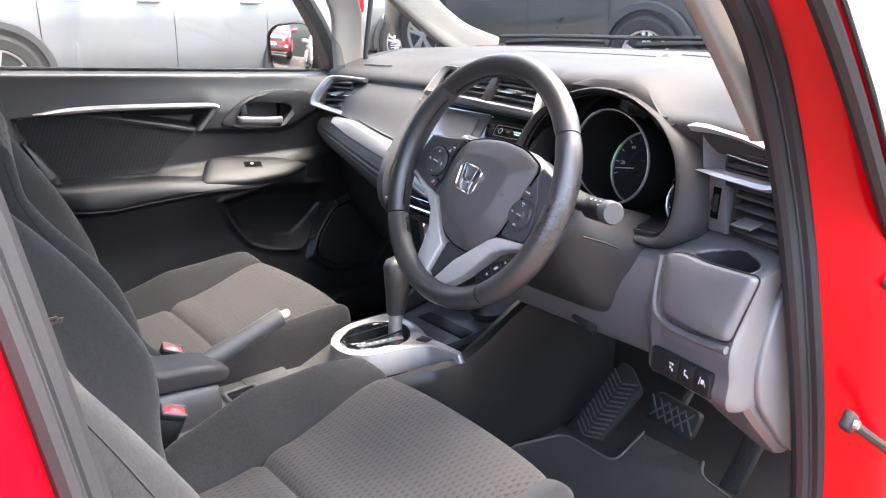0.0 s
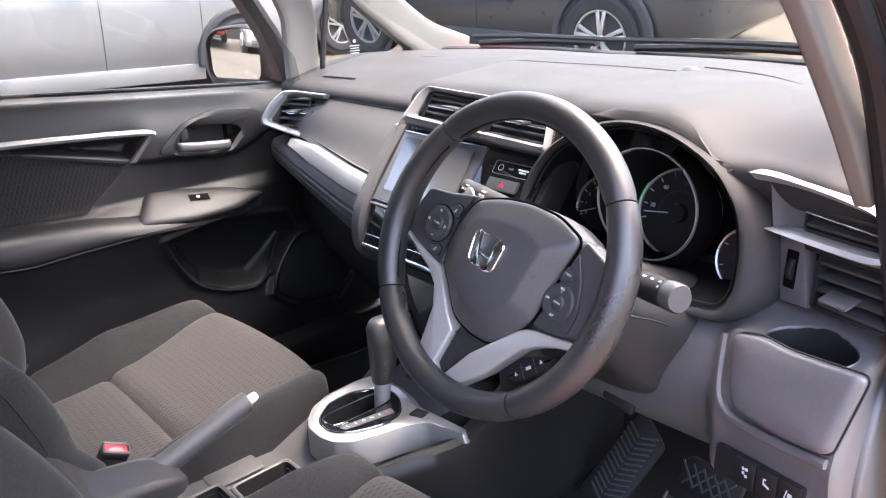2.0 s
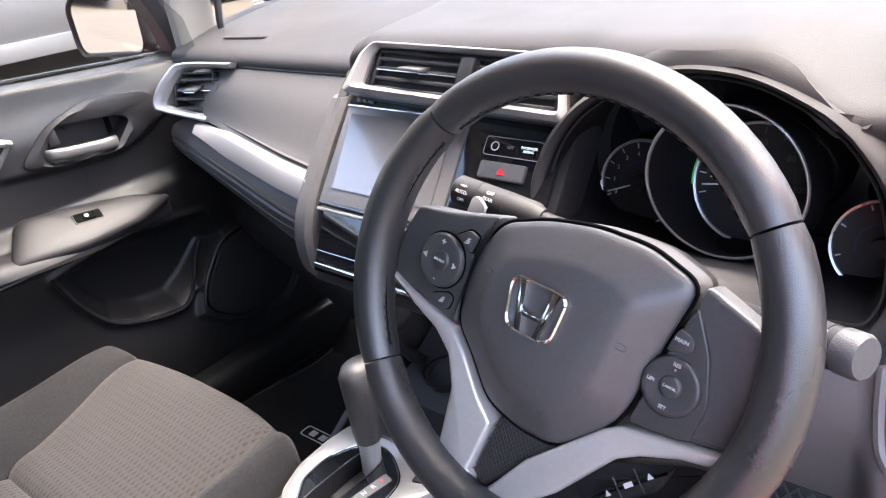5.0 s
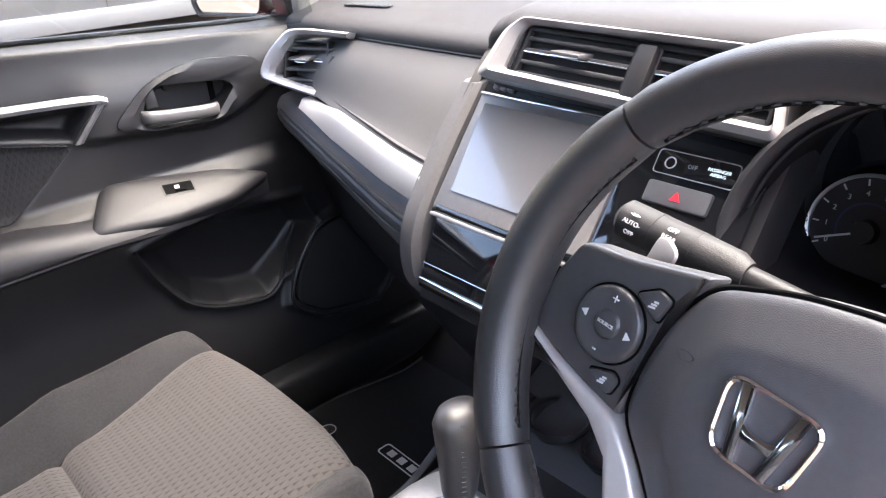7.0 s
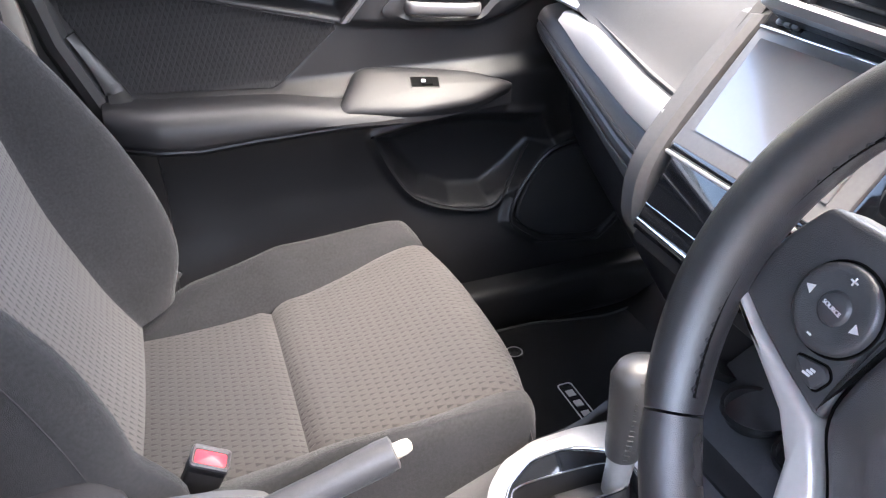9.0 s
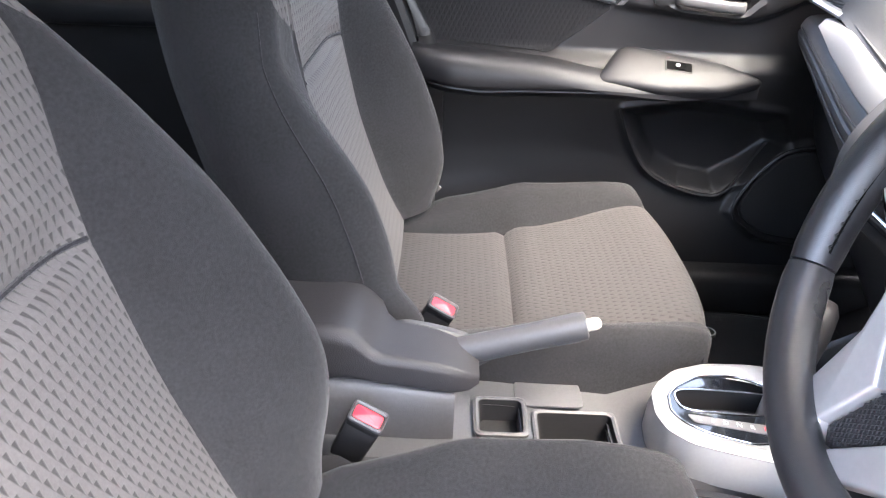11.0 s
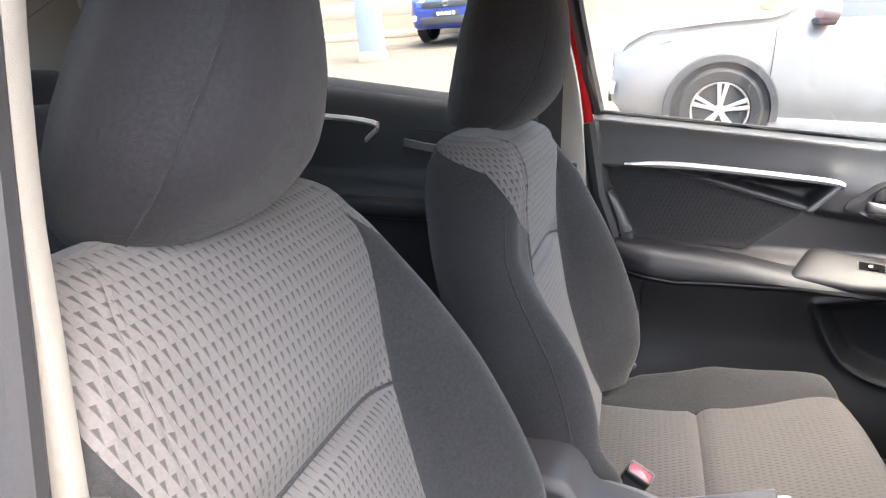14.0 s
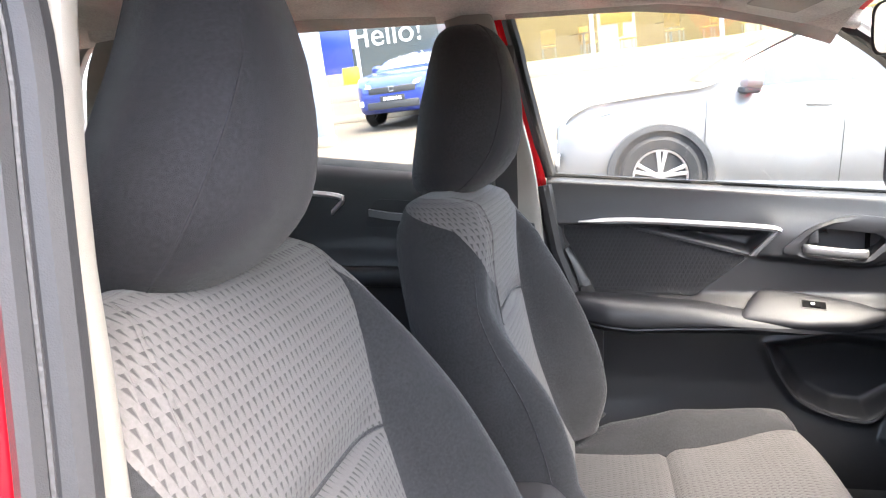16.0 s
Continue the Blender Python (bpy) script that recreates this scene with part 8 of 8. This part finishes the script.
def parked_car(paint, m, label, L=4.3, Wd=1.77, H=1.6, suv=True, rim=0.225, cat="car", dashes=False, skirt=True):
    """A parked car: nose towards its own -y, resting on z = 0 of the frame m."""
    car = thing("parked_car", m, label, cat, "parked cars")
    h = Wd / 2
    wr = 0.335
    front, rear = -L / 2, L / 2
    hub_f, hub_r = front + 0.86, rear - 0.82
    # stations along the length: y, half width, sill, belt, roof
    st = [(front, 0.62, 0.34, 0.62, 0.64), (front + 0.05, 0.74, 0.26, 0.74, 0.78), (front + 0.25, 0.82, 0.22, 0.88, 0.92), (front + 0.8, 0.865, 0.22, 0.97, 1.01), (front + 1.2, 0.88, 0.22, 1.01, 1.06), (front + 1.55, 0.885, 0.22, 1.03, 1.30), (front + 2.0, 0.885, 0.22, 1.04, H - 0.07), (front + 2.5, 0.885, 0.22, 1.05, H), (front + 3.2, 0.885, 0.22, 1.08, H - 0.02), (rear - 0.55, 0.875, 0.22, 1.11, H - 0.08), (rear - 0.22, 0.85, 0.26, 1.11, 1.28), (rear - 0.05, 0.80, 0.30, 1.0, 1.05), (rear, 0.70, 0.36, 0.80, 0.84)]
    arr = np.array(st)
    ys = np.linspace(front, rear, 46)
    P = [np.interp(ys, arr[:, 0], arr[:, k]) for k in range(1, 5)]
    rings = []
    for y, w, s, b, r in zip(ys, *P):
        w = w * h / 0.885
        g = max(r - b, 0.01)
        top = w - 0.27 * min(g, 0.62) / 0.55 * 0.8
        sec = [(w * 0.90, s), (w * 0.985, s + 0.06), (w, 0.55), (w * 0.995, 0.75), (w * 0.97, b - 0.03), (w * 0.95, b), (lerp(w * 0.94, top, 0.55), b + g * 0.6), (top, b + g * 0.88), (top * 0.7, b + g * 0.985), (0, b + g)]
        rings.append([m @ Vector((x, y, z)) for x, z in sec] + [m @ Vector((-x, y, z)) for x, z in sec[::-1][1:]])
    part("body", loft(rings), paint, car, smooth=80)

    def section_at(y, t, out=0.006):
        w, s, b, r = (float(np.interp(y, arr[:, 0], arr[:, k])) for k in range(1, 5))
        w = w * h / 0.885
        g = max(r - b, 0.01)
        top = w - 0.27 * min(g, 0.62) / 0.55 * 0.8
        if t < 0.6:
            return lerp(w * 0.945, lerp(w * 0.94, top, 0.55), t / 0.6) + out, b + g * t
        return lerp(lerp(w * 0.94, top, 0.55), top, (t - 0.6) / 0.28) + out, b + g * t
    for sx in (-1, 1):
        for y0, y1 in ((front + 1.52, front + 2.22), (front + 2.28, front + 3.08), (front + 3.14, rear - 0.50)):
            rows = []
            for y in np.linspace(y0, y1, 8):
                rows.append([m @ Vector((sx * section_at(y, t)[0], y, section_at(y, t)[1])) for t in (0.10, 0.3, 0.5, 0.62, 0.74, 0.80)])
            part("window", sheet(rows, 0.004, tuple(m.to_3x3() @ Vector((-sx, 0, 0)))), tinted, car, "dark side window")
        for y in (front + 1.20, front + 2.25, front + 3.11):
            part("shut_line", tube([m @ Vector((sx * (h * z_w + 0.001), y, z)) for z, z_w in ((0.30, 0.985), (0.55, 1.0), (0.75, 0.995), (0.98, 0.965))], 0.0032, 5), tyre_m, car)
        for y in (front + 2.05, front + 2.95):
            part("door_handle", box((0.03, 0.20, 0.028), m @ Matrix.Translation((sx * (h + 0.005), y, 0.92)), 0.012), paint, car)
        part("sill_cladding", box((0.03, hub_r - hub_f - 0.75, 0.14), m @ Matrix.Translation((sx * (h - 0.012), (hub_f + hub_r) / 2, 0.27 if skirt else 0.23)), 0.012), cladding if skirt else paint, car)
        mir = part("mirror", loft([[m @ Vector((sx * (h + 0.10 + 0.125 * math.cos(a) * k), front + 1.52 + q, 1.11 + 0.09 * math.sin(a) * k)) for a in np.linspace(0, 2 * math.pi, 14, endpoint=False)] for q, k in ((-0.10, 0.35), (-0.06, 0.85), (0.0, 1.0), (0.05, 0.95))]), paint, car, "painted door mirror on a dark foot")
        part("mirror_foot", box((0.26, 0.13, 0.05), m @ Matrix.Translation((sx * (h + 0.06), front + 1.50, 1.035)), 0.02), cladding, mir)
        for hy in (hub_f, hub_r):
            q = m @ axes((sx * (h - 0.068), hy, wr), (0, sx, 0), (0, 0, 1))
            part("wheel_arch", revolve([(0.0, 0.075), (0.385, 0.075)], q, 36), tyre_m, car, "dark wheel arch")
            part("arch_trim", revolve([(0.375, 0.07), (0.380, 0.105), (0.43, 0.100), (0.44, 0.07)], q, 30, (-8, 188)), cladding if suv else paint, car)
            wl = part("wheel", revolve([(rim, 0.085), (rim + 0.01, 0.105), (wr - 0.03, 0.110), (wr - 0.005, 0.09), (wr, 0.06), (wr, -0.10)], q, 40), tyre_m, car, "black tyre on a silver alloy rim")
            part("rim", revolve([(rim - 0.02, 0.06), (rim - 0.012, 0.098), (rim, 0.100), (rim + 0.004, 0.085)], q, 40), alloy, wl)
            for k in range(5):
                a = 2 * math.pi * k / 5 + 0.3
                for d in (-0.16, 0.16):
                    part("spoke", prism([(0.03, -0.012), (rim - 0.01, -0.016), (rim - 0.01, 0.016), (0.03, 0.014)], 0.016, q @ Matrix.Translation((0, 0, 0.078)) @ Matrix.Rotation(a + d * 0.9, 4, "Z"), 0.004), alloy, wl)
            part("hub_cap", revolve([(0.0, 0.100), (0.035, 0.098), (0.045, 0.085)], q, 20), alloy, wl)
        part("headlamp", loft([[m @ Vector((sx * x * 1.03, y - 0.045, z + 0.01)) for x, y, z in ring_] for ring_ in (
            [(h * 0.50, front + 0.03, 0.70), (h * 0.82, front + 0.16, 0.74), (h * 0.93, front + 0.46, 0.84), (h * 0.86, front + 0.30, 0.86), (h * 0.52, front + 0.045, 0.77)],
            [(h * 0.50, front + 0.10, 0.70), (h * 0.80, front + 0.24, 0.74), (h * 0.90, front + 0.50, 0.84), (h * 0.84, front + 0.38, 0.86), (h * 0.52, front + 0.12, 0.77)])]), lamp_m, car, "clear headlamp")
        part("tail_lamp", box((0.20, 0.10, 0.16), m @ Matrix.Translation((sx * (h - 0.13), rear - 0.15, 0.92)), 0.02), redlamp, car, "red tail lamp")
        part("fog_lamp", revolve([(0.0, 0.02), (0.05, 0.015), (0.06, -0.02)], m @ axes((sx * h * 0.76, front + 0.005, 0.44), (1, 0, 0), (0, 0, 1)), 16), lamp_m, car)
    # windscreen, grille, plates
    for y0, y1, nm in ((front + 1.24, front + 1.96, "windscreen"), (rear - 0.24, rear - 0.53, "rear_window")):
        rows = []
        for y in np.linspace(y0, y1, 6):
            w, s, b, r = (float(np.interp(y, arr[:, 0], arr[:, k])) for k in range(1, 5))
            ww = (w * h / 0.885 - 0.27 * min(r - b, 0.62) / 0.55 * 0.8) * 0.86
            rows.append([m @ Vector((ww * u, y - 0.004, r + 0.008 - 0.012 * u * u)) for u in np.linspace(-1, 1, 9)])
        part(nm, sheet(rows, 0.004, tuple(m.to_3x3() @ Vector((0, 0, -1)))), screen_m if nm == "windscreen" else tinted, car, "pale reflecting windscreen" if nm == "windscreen" else "")
    part("grille", box((1.0, 0.05, 0.13), m @ Matrix.Translation((0, front + 0.012, 0.66)), 0.02), cladding, car, "black front grille")
    part("badge", ring(rounded([(-0.05, -0.045), (0.05, -0.045), (0.055, 0.045), (-0.055, 0.045)], 0.015), rounded([(-0.036, -0.033), (0.036, -0.033), (0.04, 0.033), (-0.04, 0.033)], 0.01), 0.01, m @ axes((0, front - 0.014, 0.67), (1, 0, 0), (0, 0, 1))), M["chrome"], car)
    part("lower_grille", box((1.1, 0.04, 0.14), m @ Matrix.Translation((0, front - 0.005, 0.38)), 0.02), cladding, car)
    pl = part("front_plate", box((0.52, 0.012, 0.11), m @ Matrix.Translation((0, front - 0.018, 0.50)), 0.004), plate_w if not dashes else cladding, car)
    for k in range(5):
        part("plate_bar", box((0.06, 0.004, 0.06), m @ Matrix.Translation((-0.16 + 0.08 * k, front - 0.026, 0.50)), 0), plate_w if dashes else cladding, pl)
    part("rear_plate", box((0.52, 0.012, 0.11), m @ Matrix.Translation((0, rear + 0.006, 0.80)), 0.004), plate_y, car)
    return car


def on_ground(x, y, turn):
    return OUT @ Matrix.Translation((x, y, ground_z(x, y))) @ Matrix.Rotation(radians(turn), 4, "Z")


# nose of each car points to its own -y; turn is measured from there
parked_car(PAINT["silver"], OUT @ Matrix.Translation((-6.36, 2.01, -0.14)) @ Matrix.Rotation(-math.atan(0.11), 4, "X"), "silver crossover parked beside the red hatchback", skirt=False)
parked_car(PAINT["silver"], OUT @ Matrix.Translation((-8.15, 7.05, -0.62)) @ Matrix.Rotation(-math.atan(0.08), 4, "X"), "silver crossover parked behind another one", skirt=False)
tail = Vector((-2.57, 4.70))
parked_car(PAINT["dark"], on_ground(tail.x - 0.80 * math.sin(0) - 1.33, tail.y + 0.86, -86), "dark grey crossover parked ahead of the bonnet")
parked_car(PAINT["dark"], on_ground(-0.8, 9.4, -86), "dark crossover in the row ahead")
parked_car(PAINT["blue"], on_ground(-15.3, -2.85, 78), "blue hatchback facing the forecourt by the showroom", L=4.5, Wd=1.8, H=1.43, suv=False, dashes=True)
for k, (pn, lab) in enumerate((("white", "white hatchback in the distant row"), ("maroon", "maroon hatchback in the distant row"), ("silver", "silver hatchback in the distant row"), ("white", "white hatchback in the distant row"), ("dark", "dark hatchback in the distant row"), ("white", "white hatchback in the distant row"))):
    parked_car(PAINT[pn], on_ground(-19.5 + 1.95 * k, -22.3 - 1.25 * k, 147), lab, L=4.0, Wd=1.7, H=1.5, suv=False)

# showroom
wall_m = material("rendered_wall", (0.27, 0.23, 0.175), 0.85, var=0.08, scale=4)
frame_m = material("window_frame_grey", (0.35, 0.38, 0.42), 0.5, var=0.05)
dark_glass = material("dark_showroom_glass", (0.06, 0.075, 0.08), 0.08, coat=0.6, var=0.05)
post_m = material("pale_blue_post", (0.22, 0.255, 0.31), 0.5, var=0.04)
warm = glow("lit_showroom_ceiling", (1.0, 0.86, 0.55), 1.6)
wood = material("light_wood", (0.55, 0.38, 0.16), 0.5, var=0.15)
BX = -19.6


def B(x, y, z):
    return OUT @ Matrix.Translation((x, y, z))


shop = thing("showroom", B(BX, 3.0, 1.2), "single-storey car showroom with lit glass front", "building")
base = 1.20
part("plinth", box((0.3, 34, 0.55), B(BX, 3.0, base + 0.20), 0.02), wall_m, shop, "cream rendered low wall")
part("fascia", box((0.6, 34, 1.6), B(BX - 0.1, 3.0, base + 5.0), 0.02), frame_m, shop)
part("side_wall", box((0.3, 5.0, 4.6), B(BX - 0.02, -9.6, base + 2.2), 0.02), wall_m, shop)
part("floor_slab", box((9, 30, 0.1), B(BX - 4.7, 4.0, base + 0.35), 0), wall_m, shop)
part("back_wall", box((0.2, 30, 4.6), B(BX - 9, 4.0, base + 2.4), 0), wall_m, shop)
part("lit_ceiling", box((8.6, 26, 0.1), B(BX - 4.7, 6.0, base + 4.15), 0), warm, shop, "bright warm showroom ceiling")
p_ = part("sign_pane", box((0.04, 3.0, 3.6), B(BX, -4.6, base + 2.4), 0.005), dark_glass, shop, "dark glass pane with white greeting")
writing("writing", "Hello!", 0.85, OUT @ axes((BX + 0.04, -4.9, base + 1.72), (0, 1, 0), (0, 0, 1)), material("sign_white", (0.55, 0.57, 0.56), 0.5, var=0.02), p_, 0.01)
pb = part("poster", box((0.03, 0.9, 1.7), B(BX + 0.02, -6.35, base + 1.7), 0.005), PAINT["blue"], shop, "blue poster in the window")
part("price_board", box((0.03, 0.5, 0.45), B(BX + 0.05, -6.0, base + 0.75), 0.005), plate_y, shop, "yellow notice in the window")
for y in (-8.0, -5.75, -2.6, 0.6, 3.8, 7.0, 10.2, 13.4):
    part("mullion", box((0.12, 0.10, 4.0), B(BX, y, base + 2.3), 0.01), frame_m, shop)
for k, y in enumerate((-1.0, 2.2, 5.4, 8.6, 11.8)):
    g_ = part("pane", box((0.02, 3.08, 3.7), B(BX, y, base + 2.35), 0), M["glass"], shop, "clear showroom pane")
    g_.visible_shadow = False


def cafe_chair(m):
    c = thing("cafe_chair", m, "light wood showroom chair with slim legs", "chair", "showroom chairs")
    part("seat", box((0.42, 0.42, 0.05), m @ Matrix.Translation((0, 0, 0.46)), 0.015), wood, c)
    part("backrest", box((0.05, 0.42, 0.40), m @ Matrix.Translation((-0.2, 0, 0.74)), 0.015), wood, c)
    for sx in (-1, 1):
        for sy in (-1, 1):
            part("leg", box((0.035, 0.035, 0.44), m @ Matrix.Translation((0.18 * sx, 0.18 * sy, 0.22)), 0.005), frame_m, c)
    return c


fl = base + 0.40
for k in range(9):
    x, y = BX - 1.6 - 0.9 * (k % 3), -0.6 + 1.15 * k
    cafe_chair(B(x, y, fl) @ Matrix.Rotation(0.9 * k, 4, "Z"))
for k in range(4):
    t_ = thing("cafe_table", B(BX - 2.1, 0.4 + 2.4 * k, fl), "round pale showroom table", "table", "showroom tables")
    mm = B(BX - 2.1, 0.4 + 2.4 * k, fl)
    part("top", revolve([(0.0, 0.74), (0.40, 0.74), (0.41, 0.72), (0.0, 0.71)], mm, 28), wall_m, t_)
    part("column", tube([mm @ Vector((0, 0, 0.02)), mm @ Vector((0, 0, 0.72))], 0.04, 10), frame_m, t_)
    part("foot", revolve([(0.0, 0.03), (0.24, 0.02), (0.25, 0.0)], mm, 20), frame_m, t_)
for k, y in enumerate((1.5, 6.1, 9.4)):
    d_ = thing("display_unit", B(BX - 5.5, y, fl), "tall pale display unit inside the showroom", "display unit", "display units")
    part("body", box((0.5, 1.2, 1.9), B(BX - 5.5, y, fl + 0.95), 0.02), plate_w, d_)
    part("panel", box((0.03, 1.0, 0.7), B(BX - 5.22, y, fl + 1.4), 0.01), wood, d_)
# gate post before the showroom, with its concrete foot
gp = thing("gate_post", B(-12.3, -4.55, 0.6), "pale blue square steel post on a foot", "post")
part("shaft", box((0.28, 0.42, 3.4), B(-12.3, -4.55, 2.35), 0.02), post_m, gp)
part("foot", box((0.34, 0.48, 0.22), B(-12.3, -4.55, 0.58), 0.03), wall_m, gp)
kerb = whole("kerb", box((0.16, 12.0, 0.16), B(-15.9, -9.0, 0.86), 0.02), wall_m, "pale concrete kerb before the showroom", "kerb", kind="structure")
